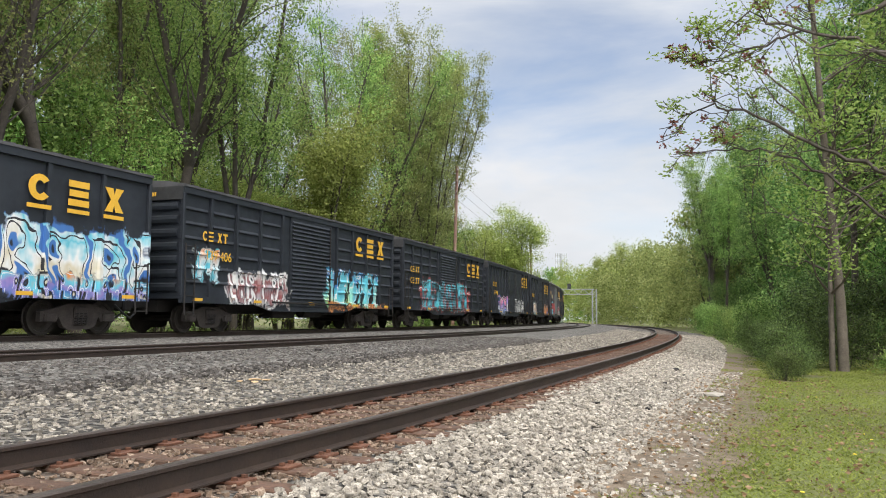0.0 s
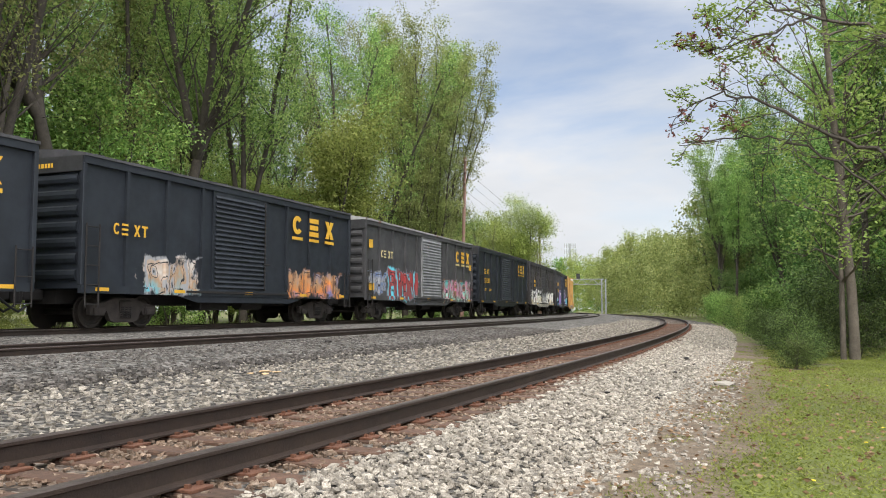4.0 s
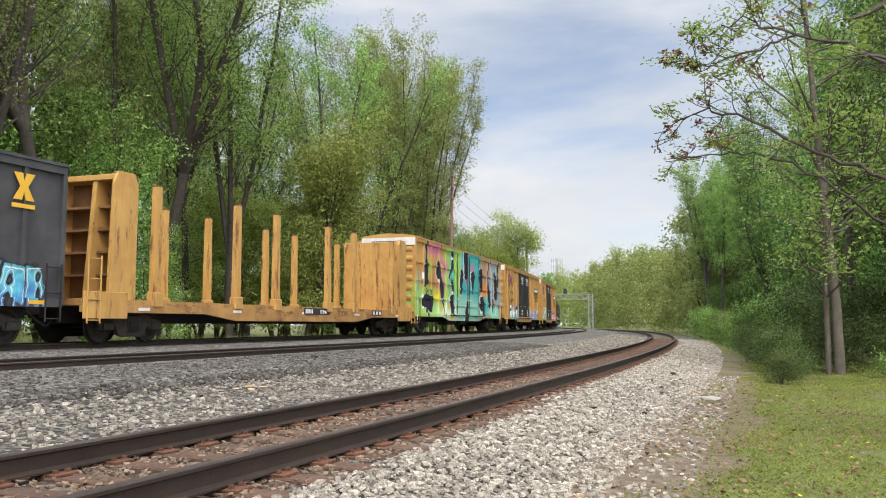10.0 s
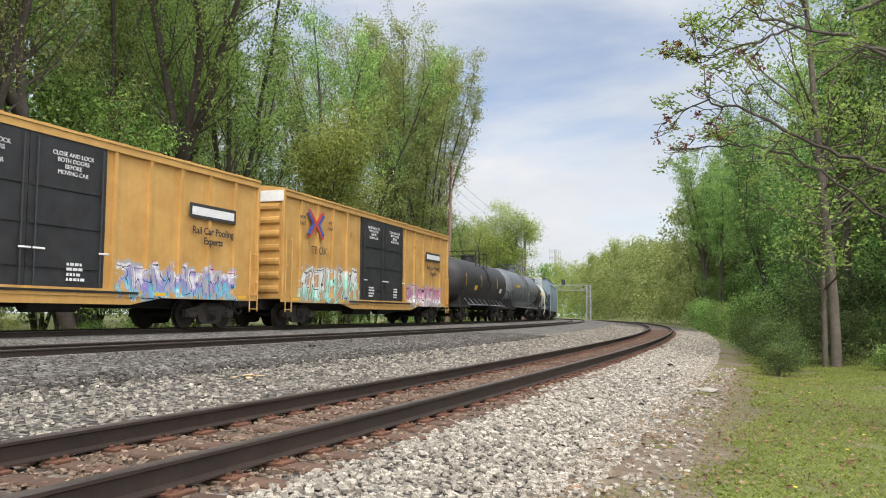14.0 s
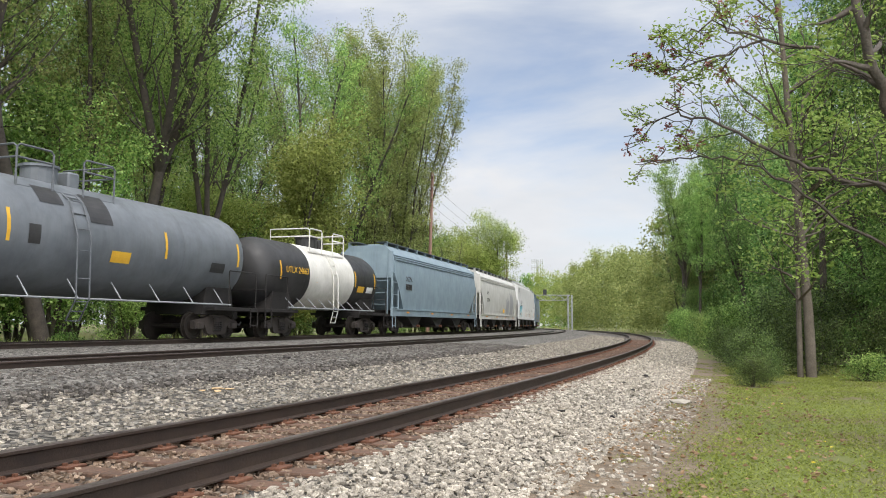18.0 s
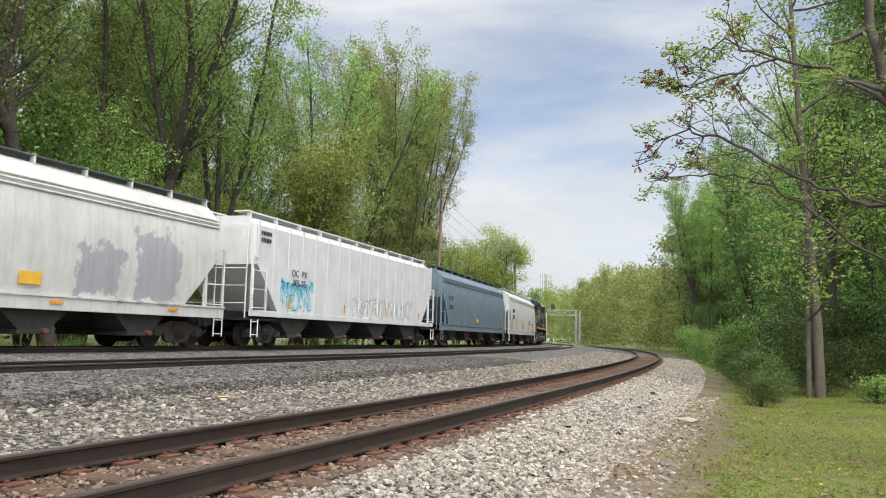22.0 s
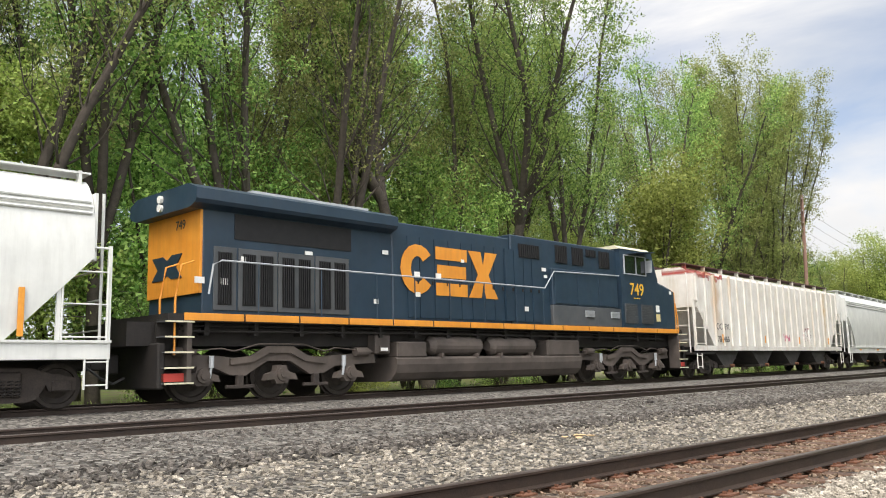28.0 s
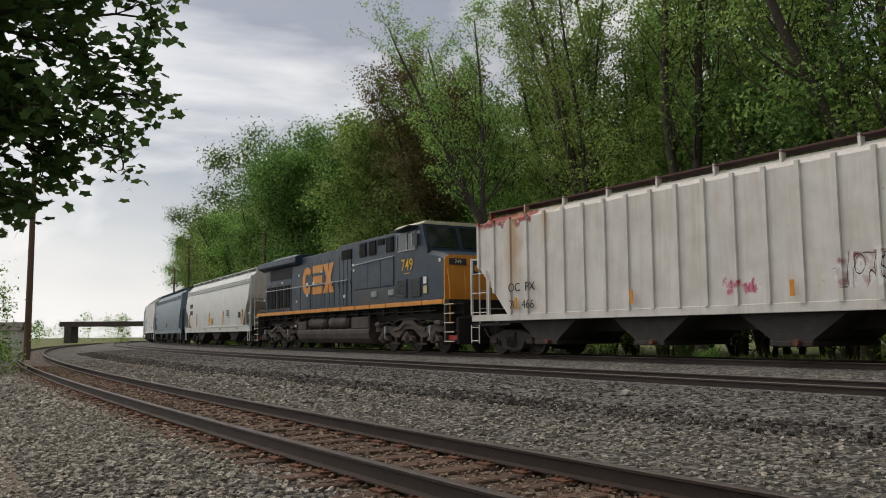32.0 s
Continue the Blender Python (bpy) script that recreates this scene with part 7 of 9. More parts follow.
    part("placard", B(X(19.95), X(20.2), -1.515, -1.495, 2.15, 2.42), P_CREAM, car)
    for a in (17.9, 18.95):
        louvre(car, X(a), X(a + 0.8), -1.49, 2.05, 2.75, 12, LOCO_GRIME, "battery_louvre")
    # handrails
    bm = tube(bmesh.new(), [(X(2.0), -1.5, 2.3), (X(2.1), -1.5, 2.95), (X(2.3), -1.5, 3.05), (X(13.4), -1.5, 3.05), (X(13.9), -1.5, 3.62), (X(17.6), -1.5, 3.72)], 0.022, 6)
    part("handrail", bm, STEEL_PIPE, car)
    for k in (3.2, 4.9, 6.6, 7.9, 9.2, 10.6, 12.0, 13.3):
        part("stanchion", tube(bmesh.new(), [(X(k), -1.5, 1.86), (X(k), -1.5, 3.05)], 0.016, 6), LOCO_BLUE, car)
    for sx, k in ((-1, 1.3), (1, 21.62)):
        for y in (-1.42, -0.75):
            part("grab_rail", tube(bmesh.new(), [(X(k), y, 1.0), (X(k), y, 2.2), (X(k - sx * 0.12), y, 2.9), (X(k - sx * 0.4), y, 3.0)], 0.024, 6), LOCO_YELLOW, car, "yellow grab rail")
    # steps, pilots
    for sx, a, b in ((-1, 1.05, 1.68), (1, 21.4, 22.02)):
        st = part("step_well", B(X(a), X(b), -1.14, -1.08, 0.4, 1.75), DARK_STEEL, car)
        for j in range(5):
            z = 0.4 + j * 0.32
            part("step", B(X(a), X(b), -1.52, -1.1, z, z + 0.025), LOCO_GRIME, st)
            part("step_edge", B(X(a), X(b), -1.535, -1.52, z - 0.005, z + 0.03), CAB_ROOF, st, "pale painted step edge")
        xx = a + 0.02 if sx > 0 else b - 0.1
        part("step_guard", B(X(xx) - 0.05, X(xx) + 0.05, -1.52, -1.1, 0.4, 1.8), LOCO_UNDER, st)
        part("step_panel", B(X(a), X(b), -1.4, -1.36, 0.45, 0.62), RED_MARK, st)
        px = 1.05 if sx < 0 else 22.02
        part("pilot", B(X(px) - 0.08, X(px) + 0.08, -1.4, 1.4, 0.3, 1.25, 0.03), DARK_STEEL, car)
    # fuel tank and reservoirs
    rim = [(-1.36, 0.92), (-1.42, 0.86), (-1.42, 0.72), (-1.36, 0.5), (-1.2, 0.34), (-1.0, 0.28)]
    bm = section(bmesh.new(), rim + [(-y, z) for y, z in rim[::-1]], X(7.3), X(15.3))
    part("fuel_tank", bm, LOCO_UNDER, car, "dusty brown rounded fuel tank")
    part("tank_shoulder", B(X(7.35), X(8.4), -1.4, 1.4, 0.9, 1.32, 0.04), LOCO_UNDER, car, "brown box at the fuel tank's end")
    part("tank_shoulder", B(X(13.55), X(15.25), -1.4, 1.4, 0.9, 1.42, 0.05), LOCO_UNDER, car, "brown box at the fuel tank's end")
    # added black core: darkens the recess and closes the view through it
    part("center_sill", B(X(7.0), X(15.5), -0.6, 0.6, 0.88, 1.7), BLACK, car, "black core filling the recess behind the reservoirs")
    for a in (8.6, 11.0):
        bm = bmesh.new()
        for x0, r0, x1, r1 in ((a, 0.15, a + 0.15, 0.27), (a + 0.15, 0.27, a + 1.95, 0.27), (a + 1.95, 0.27, a + 2.1, 0.15)):
            tube(bm, [(X(x0), -1.15, 1.22), (X(x1), -1.15, 1.22)], [r0, r1], 16)
        for x0 in (a + 0.3, a + 1.7):
            box(bm, X(x0), X(x0 + 0.08), -1.45, -1.1, 0.9, 1.02)
        part("air_reservoir", bm, LOCO_UNDER, car, "cylindrical brown air reservoir")
    bm = B(X(6.7), X(7.2), -1.3, -0.9, 1.0, 1.5, 0.03)
    box(bm, X(6.8), X(7.1), -1.36, -1.3, 1.05, 1.2)
    part("equipment_box", bm, LOCO_UNDER, car)
    part("small_placard", B(X(6.82), X(7.05), -1.372, -1.36, 1.08, 1.16), WHITE, car)
    bm = bmesh.new()
    for z, y in ((1.62, -1.3), (1.55, -1.2), (1.5, -1.35)):
        tube(bm, [(X(1.5), y, z), (X(9), y, z + 0.04), (X(20.5), y, z)], 0.022, 6)
    for k in range(16):
        box(bm, X(2 + k * 1.2), X(2.1 + k * 1.2), -1.35, -1.1, 1.42, 1.7)
    part("piping", bm, DARK_STEEL, car)
    loco_truck(car, X(3.95))
    loco_truck(car, X(18.3))
    couplers(car, L, 0.88, 0.6)


locomotive(324.9, 344.7)

# ---- trees and plants ----
def quick_mesh(name, V, Fc, material, smooth_on=False):
    me = bpy.data.meshes.new(name)
    k = Fc.shape[1]
    me.vertices.add(len(V))
    me.vertices.foreach_set("co", np.asarray(V, dtype=np.float32).ravel())
    me.loops.add(Fc.size)
    me.loops.foreach_set("vertex_index", Fc.ravel().astype(np.int32))
    me.polygons.add(len(Fc))
    me.polygons.foreach_set("loop_start", np.arange(0, Fc.size, k, dtype=np.int32))
    me.polygons.foreach_set("use_smooth", np.full(len(Fc), smooth_on, dtype=bool))
    me.update()
    me.materials.append(material)
    return me


def leaf_mesh(name, centres, sizes, material, rs, flat=0.45, aspect=0.62):
    """Small pointed leaves, each a folded diamond of two triangles."""
    n = len(centres)
    a = rs.normal(size=(n, 3))
    a[:, 2] *= flat
    a /= np.linalg.norm(a, axis=1)[:, None]
    b = np.cross(a, rs.normal(size=(n, 3)))
    b /= np.linalg.norm(b, axis=1)[:, None] + 1e-9
    c = np.cross(a, b)
    s = sizes[:, None]
    V = np.empty((n, 4, 3))
    V[:, 0] = centres - a * s * 0.5
    V[:, 1] = centres + b * s * 0.5 * aspect + c * s * 0.12
    V[:, 2] = centres + a * s * 0.5
    V[:, 3] = centres - b * s * 0.5 * aspect + c * s * 0.12
    Fc = np.arange(n * 4).reshape(n, 4)
    return quick_mesh(name, V.reshape(-1, 3), Fc, material)


def clump_leaves(rs, centres, n, r, squash=0.75):
    """n leaf places gathered in clumps, and the way out of its clump for each."""
    off = rs.normal(size=(n, 3))
    return centres[rs.randint(0, len(centres), n)] + off * (r, r, r * squash), off


def crown_mesh(name, pos, out, sizes, material, rs, aspect=0.7):
    """Leaves of one face each that turn outwards and up from their clump."""
    n = len(pos)
    nm = out * 0.4 + rs.normal(size=(n, 3)) * 0.75 + (0, 0, 0.5)
    nm /= np.linalg.norm(nm, axis=1)[:, None] + 1e-9
    a = np.cross(nm, rs.normal(size=(n, 3)))
    a /= np.linalg.norm(a, axis=1)[:, None] + 1e-9
    b = np.cross(nm, a)
    s = sizes[:, None]
    V = np.empty((n, 3, 3))
    V[:, 0] = pos - a * s * 0.4 + b * s * 0.5 * aspect
    V[:, 1] = pos - a * s * 0.4 - b * s * 0.5 * aspect
    V[:, 2] = pos + a * s * 0.6
    return quick_mesh(name, V.reshape(-1, 3), np.arange(n * 3).reshape(n, 3), material)


def wood_mesh(name, branches, material, seg0=7):
    """branches: lists of (point, radius)."""
    V, Fc, off = [], [], 0
    for br in branches:
        seg = seg0 if br[0][1] > 0.06 else 3
        pts = [np.array(p) for p, _ in br]
        for i, (p, r) in enumerate(br):
            d = pts[min(i + 1, len(pts) - 1)] - pts[max(i - 1, 0)]
            d = d / (np.linalg.norm(d) + 1e-9)
            u = np.cross(d, (0.3, 0.9, 0.1) if abs(d[2]) > 0.7 else (0, 0, 1))
            u /= np.linalg.norm(u) + 1e-9
            v = np.cross(d, u)
            for k in range(seg):
                V.append(pts[i] + (u * math.cos(k * math.tau / seg) + v * math.sin(k * math.tau / seg)) * r)
        for i in range(len(br) - 1):
            for k in range(seg):
                Fc.append((off + i * seg + k, off + i * seg + (k + 1) % seg, off + (i + 1) * seg + (k + 1) % seg, off + (i + 1) * seg + k))
        off += len(br) * seg
    return quick_mesh(name, np.array(V), np.array(Fc), material, True)


def grow(rs, p, d, length, r, steps, wander, lift):
    """One wandering branch."""
    out = [(p.copy(), r)]
    for i in range(steps):
        d = d + rs.normal(size=3) * wander
        d[2] += lift
        d /= np.linalg.norm(d)
        p = p + d * length / steps
        out.append((p.copy(), max(0.006, r * (1 - 0.8 * (i + 1) / steps))))
    return out


def branch_dir(rs, axis, tilt):
    a = rs.uniform(0, math.tau)
    q = np.array([math.cos(a), math.sin(a), 0])
    v = axis * math.cos(tilt) + q * math.sin(tilt)
    return v / np.linalg.norm(v)


def tall_tree(seed, H, leaf_mat, leaves, leaf_size, crown_from=0.28, spread=1.0, forks=2, label="", stem_r=0.2, fork_at=(0.2, 0.4), lean=0.05, upright=0.0, fan=1.0, clump=0.3):
    """Forked trunk, ascending limbs, fine twigs with small leaves along them."""
    rs = np.random.RandomState(seed)
    br, tips = [], []
    ax = np.array([rs.normal() * lean, rs.normal() * lean, 1.0])
    fork_h = H * rs.uniform(*fork_at)
    trunk = grow(rs, np.zeros(3) + (0, 0, -0.3), ax / np.linalg.norm(ax), fork_h + 0.3, stem_r, 7, 0.03, 0.02)
    trunk = [(p, stem_r * (1 - 0.3 * i / 7)) for i, (p, _) in enumerate(trunk)]
    br.append(trunk)
    stems = []
    for k in range(forks):
        d = branch_dir(rs, ax / np.linalg.norm(ax), rs.uniform(0.12, 0.4) * spread * fan)
        stems.append(grow(rs, trunk[-1][0], d, (H - fork_h) * rs.uniform(0.8, 1.0), stem_r * 0.66, 11, 0.06, 0.05))
    br += stems
    for st in stems:
        for i in range(1, len(st)):
            hfrac = st[i][0][2] / H
            if hfrac < crown_from:
                continue
            ax1 = (st[i][0] - st[i - 1][0]) / np.linalg.norm(st[i][0] - st[i - 1][0])
            for _ in range(3):
                d = branch_dir(rs, ax1, rs.uniform(0.35, 0.95) * (1 - 0.45 * upright))
                ln = rs.uniform(2.0, 4.6) * spread * (1.2 - 0.7 * hfrac)
                lb = grow(rs, st[i][0], d, ln, max(0.02, st[i][1] * 0.32), 6, 0.12, 0.09 + 0.08 * upright)
                br.append(lb)
                for j in range(2, len(lb)):
                    tips.append(lb[j][0])
                    d2 = branch_dir(rs, (lb[j][0] - lb[j - 1][0]) / np.linalg.norm(lb[j][0] - lb[j - 1][0]), rs.uniform(0.35, 0.9))
                    tw = grow(rs, lb[j][0], d2, ln * 0.42, 0.014, 3, 0.15, 0.06)
                    if (leaves < 16000 or j > 4) and j > 2:
                        br.append(tw)
                    tips += [tw[2][0], tw[3][0]]
        tips += [p for p, _ in st[-3:]]
    for _ in range(6):
        z = rs.uniform(0.2, 0.95) * fork_h
        d = branch_dir(rs, np.array([0, 0, 1.0]), rs.uniform(0.8, 1.3))
        lb = grow(rs, np.array([trunk[0][0][0], trunk[0][0][1], z]), d, rs.uniform(0.8, 2.6), 0.035, 5, 0.15, 0.04)
        br.append(lb)
        tips += [lb[3][0], lb[4][0], lb[5][0]]
    tips = np.array(tips)
    tips = tips[rs.permutation(len(tips))[:max(90, int(len(tips) * 0.34))]]
    c, out = clump_leaves(rs, tips, leaves, clump)
    t = thing("tree", label, "tree")
    part("trunk", wood_mesh("trunk", br, BARK), None, t)
    part("crown", crown_mesh("crown", c, out, rs.uniform(0.6, 1.3, leaves) * leaf_size, leaf_mat, rs), None, t)
    return t


def bushy_tree(seed, H, W, leaf_mat, leaves, leaf_size, label, name="tree", category="tree", low=0.12):
    """Leafy down to the ground: many stems with clumps set on an uneven outline."""
    rs = np.random.RandomState(seed)
    br, cl = [], []
    for k in range(5):
        d = branch_dir(rs, np.array([0, 0, 1.0]), rs.uniform(0.05, 0.4))
        st = grow(rs, np.array([rs.normal() * 0.1, rs.normal() * 0.1, -0.2]), d, H * rs.uniform(0.7, 0.95), 0.02 * H * 0.5 + 0.015, 7, 0.07, 0.05)
        br.append(st)
        for i in range(1, 8):
            for _ in range(3):
                d = branch_dir(rs, np.array([0, 0, 1.0]), rs.uniform(0.6, 1.4))
                lb = grow(rs, st[i][0], d, W * rs.uniform(0.25, 0.55) * (1.15 - 0.5 * i / 7), 0.02, 4, 0.15, 0.03)
                if rs.uniform() < 0.45:
                    br.append(lb)
                cl += [lb[2][0], lb[3][0], lb[4][0]]
    cl = np.array(cl)
    cl = cl[cl[:, 2] > low * H]
    cl = cl[rs.permutation(len(cl))[:int(len(cl) * 0.4)]]
    c, out = clump_leaves(rs, cl, leaves, 0.065 * W + 0.05)
    c[:, 2] = np.maximum(c[:, 2], 0.03)
    t = thing(name, label, category)
    part("trunk" if category == "tree" else "stem", wood_mesh("stem", br, BARK, 5), None, t)
    part("crown" if category == "tree" else "foliage", crown_mesh("crown", c, out, rs.uniform(0.6, 1.3, leaves) * leaf_size, leaf_mat, rs), None, t)
    return t


def stand(t, x, y, rz, scale, group, label=None):
    """Sets one of a kind's trees up at a place."""
    return place(copy_thing(t, Matrix.Identity(4)), x, y, rz, scale, group, label)


def place(c, x, y, rz, scale, group, label=None):
    c.matrix_basis = pose(x, y, ground_z(x, y) - 0.05, 0, 0, rz) @ Matrix.Diagonal((scale, scale, scale, 1))
    c["group"] = group
    if label:
        c["label"] = label
    return c


def leaf_cloud(rs, spots, per, leaf_size, material, name, label, slender=1.0):
    """Distant woods in one mesh: sprays of leaves along the limbs of uneven crowns. spots: x, y, height, width."""
    C, N, S = [], [], []
    for x, y, h, w in spots:
        k = 46
        z = 0.06 + 0.94 * rs.uniform(0, 1, k) ** 0.75
        an, rad = rs.uniform(0, math.tau, k), np.sqrt(rs.uniform(0, 1, k)) * w * 0.5
        rad *= np.clip(1.15 - 0.95 * np.maximum(0, (z - 0.45) / 0.55) ** 2, 0.1, 1)
        cl = np.stack([np.cos(an) * rad, np.sin(an) * rad, h * z], 1)
        c, out = clump_leaves(rs, cl, per, w * 0.085, 1.0)
        C.append(c + (x, y, ground_z(x, y)))
        N.append(out)
        S.append(rs.uniform(0.55, 1.4, per) * leaf_size * (0.6 + h / 25))
    ob = new(name, crown_mesh(name, np.concatenate(C), np.concatenate(N), np.concatenate(S), material, rs))
    return tagged(ob, label, "woods", kind="stuff")


def build_woods():
    rnd = random.Random(21)
    tall = [tall_tree(1, 25, LEAF, 24000, 0.15, label="tall slender tree with fresh green spring leaves", forks=3, stem_r=0.25, upright=0.3, fan=0.7),
            tall_tree(2, 23, LEAF, 17000, 0.145, label="tall forked tree with thin spring foliage", forks=3, spread=1.1, stem_r=0.3, fork_at=(0.12, 0.25), lean=0.05),
            tall_tree(3, 26, LEAF_OLIVE, 42000, 0.15, clump=0.34, label="tall upright tree with budding olive leaves", forks=5, spread=1.0, stem_r=0.22, fork_at=(0.08, 0.14), upright=0.6, lean=0.01, crown_from=0.16, fan=0.42),
            tall_tree(4, 22, LEAF, 30000, 0.155, label="tall tree with dense green leaves", forks=4, spread=1.2, stem_r=0.25, fan=0.7),
            tall_tree(5, 25, LEAF_OLIVE, 8000, 0.13, label="tall half-bare tree with dark leaning limbs and budding twigs", forks=3, spread=1.1, stem_r=0.33, fork_at=(0.08, 0.2), lean=0.16),
            tall_tree(6, 18, LEAF_RED, 42000, 0.15, clump=0.4, label="reddish budding tree above the track", forks=4, spread=1.1, crown_from=0.2),
            tall_tree(7, 25, LEAF, 16000, 0.145, label="tall leaning tree with a dark ivy-flecked trunk and thin leaves", forks=3, spread=1.15, stem_r=0.33, fork_at=(0.2, 0.35), lean=0.14),
            tall_tree(8, 22, LEAF_DARK, 30000, 0.16, label="dense dark green tree beside the track", forks=5, spread=1.2, stem_r=0.22, fork_at=(0.1, 0.2), crown_from=0.12)]
    mid = [bushy_tree(11, 8.5, 5.5, LEAF, 20000, 0.13, "leafy young understory tree in bright green"),
           bushy_tree(12, 7, 5, LEAF_DARK, 18000, 0.13, "dense green understory tree"),
           bushy_tree(13, 10, 5.5, LEAF_YELLOW, 44000, 0.115, "yellow-green leafy tree draped in vines")]
    low = [bushy_tree(14, 1.9, 2.4, LEAF_DARK, 5000, 0.1, "low green shrub by the tracks", "shrub", "shrub", 0.02),
           bushy_tree(15, 1.3, 2.0, LEAF, 4000, 0.08, "low light-green weedy shrub", "shrub", "shrub", 0.02),
           bushy_tree(16, 3.2, 3.2, LEAF, 9000, 0.11, "spreading green bush at the wood's edge", "bush", "bush", 0.03),
           bushy_tree(17, 2.8, 3.6, LEAF_THICKET, 11000, 0.085, "dark leafy bush at the lawn's edge", "bush", "bush", 0.03)]
    broad = [bushy_tree(21, 15, 8.5, LEAF_DARK, 70000, 0.16, "broad dense green tree along the line", low=0.06),
             bushy_tree(22, 14, 7.5, LEAF, 60000, 0.16, "full-crowned fresh green tree along the line", low=0.06)]
    for t, (s, d) in zip(broad, ((-46, -14), (-49, -10))):
        place(t, *main_at(d, s)[:2], 40, 1.25, "trees of the wood behind the train")
    used = set()

    def put(t, x, y, scale, group, label=None):
        if t.name not in used:
            used.add(t.name)
            return place(t, x, y, rnd.uniform(0, 360), scale, group, label)
        return stand(t, x, y, rnd.uniform(0, 360), scale, group, label)

    # woods behind the train
    for row, (d0, d1, step, first) in enumerate(((-7.0, -9.5, 5.2, -150), (-11.5, -15, 5.6, -140), (-18, -24, 9.5, -60))):
        s = first + rnd.uniform(0, 3)
        while s < 92:
            d = rnd.uniform(d1, d0)
            p = main_at(d, s)
            if s < -48:
                k = tall[rnd.choice((3, 3, 7, 0))]
                sc = rnd.uniform(0.72, 0.88)
            elif s < -24:
                k = tall[rnd.choice((1, 6, 3, 1, 4))]
                sc = rnd.uniform(0.86, 1.02) * (0.8 if s < -28 else 0.92)
            elif s > 52:
                k = tall[(2, 2, 2, 2)[rnd.randrange(4)]]
                sc = rnd.uniform(0.95, 1.08)
            elif row == 0:
                k = tall[rnd.choice((6, 4, 1, 0, 1, 0))]
                sc = rnd.uniform(0.9, 1.1)
            elif s < 4:
                k = tall[rnd.choice((1, 6, 0, 1))]
                sc = rnd.uniform(0.9, 1.1)
            else:
                k = tall[rnd.choice((0, 3, 1, 0, 3, 2))]
                sc = rnd.uniform(0.9, 1.12)
            if s < -48:
                sc *= 1.04
            if s > 43:
                sc *= 0.86
            if (row == 2 and -34 < s < -10):
                s += step
                continue
            if s < -38:
                if row < 2 and s < -44:
                    place(copy_thing(broad[rnd.random() < 0.6], Matrix.Identity(4)), p.x, p.y, s * 77, 1.02 + 0.3 * abs(math.sin(s * 5)), "trees of the wood behind the train")
                else:
                    rnd.uniform(0, 360)
            elif not (row == 0 and (-6 < s < -2 or 35 < s < 44)) and s < 60:
                put(k, p.x, p.y, sc, "trees of the wood behind the train")
            s += step * rnd.uniform(0.7, 1.3)
    for d0, d1, step in ((-6.4, -8.5, 6.0), (-9, -14, 5.0), (-15, -22, 7.0)):
        s = -150
        while s < 80:
            p = main_at(rnd.uniform(d1, d0), s)
            k = mid[rnd.choice((0, 0, 1, 0, 2)) if s > -20 else rnd.choice((0, 1, 1))]
            sc = rnd.uniform(0.95, 1.5) if d0 < -8 else rnd.uniform(0.35, 0.65)
            if abs(s - 34) > 4 or d0 < -9:
                put(k, p.x, p.y, sc, "understory of the wood behind the train")
            s += step * rnd.uniform(0.6, 1.5)
    # dense growth between the trunks along the line behind
    s = -78
    while s < -4:
        p = main_at(rnd.uniform(-13, -9), s)
        put(mid[rnd.choice((1, 0, 1))], p.x, p.y, rnd.uniform(1.1, 1.6), "understory of the wood behind the train")
        p = main_at(rnd.uniform(-24, -17), s + 1.5)
        put(mid[rnd.choice((0, 0, 1))], p.x, p.y, rnd.uniform(1.4, 1.9), "understory of the wood behind the train")
        s += rnd.uniform(3.6, 5.4)
    p = main_at(-6.2, 38.8)
    put(mid[2], p.x, p.y, 1.34, "understory of the wood behind the train", "vine-draped yellow-green tree before the wood")
    for s, d, sc in ((96, -5.5, 1.5), (101, -7, 1.2), (88, -8, 1.3), (108, -9, 1.1), (93, -10, 1.3)):
        p = main_at(d, s)
        put(mid[2], p.x, p.y, sc, "trees past the wood", "rounded yellow-green tree past the wood's end")
    for s, d, sc in ((55, -7.2, 0.84), (59, -6.2, 0.86), (62, -8.5, 0.88), (65, -7.4, 0.9)):
        p = main_at(d, s)
        put(tall[2], p.x, p.y, sc, "trees of the wood behind the train")
    p = main_at(-8, -41)
    put(tall[5], p.x, p.y, 1.0, "trees of the wood behind the train", "tall reddish budding tree over the line")
    for s, d, k, sc in ((-27, -14, 3, 0.76), (-39, -13, 3, 0.68), (-22, -12, 3, 0.95), (50, -9, 4, 0.95), (-31, -10, 3, 0.8), (-28, -9, 1, 0.8), (-8, -17, 3, 1.0), (-4, -19, 0, 1.05), (-1, -15, 3, 0.95), (-11.5, -19, 0, 0.95)):
        p = main_at(d, s)
        put(tall[k], p.x, p.y, sc, "trees of the wood behind the train")
    p = main_at(-6.0, 84)
    put(tall[4], p.x, p.y, 0.5, "trees past the wood", "half-bare small tree past the wood's end")
    s = -60
    while s < 80:
        p = main_at(rnd.uniform(-6.2, -3.9), s)
        put(low[rnd.choice((0, 1, 1))], p.x, p.y, rnd.uniform(0.25, 0.5), "shrubs behind the train")
        s += rnd.uniform(2.2, 6.0)
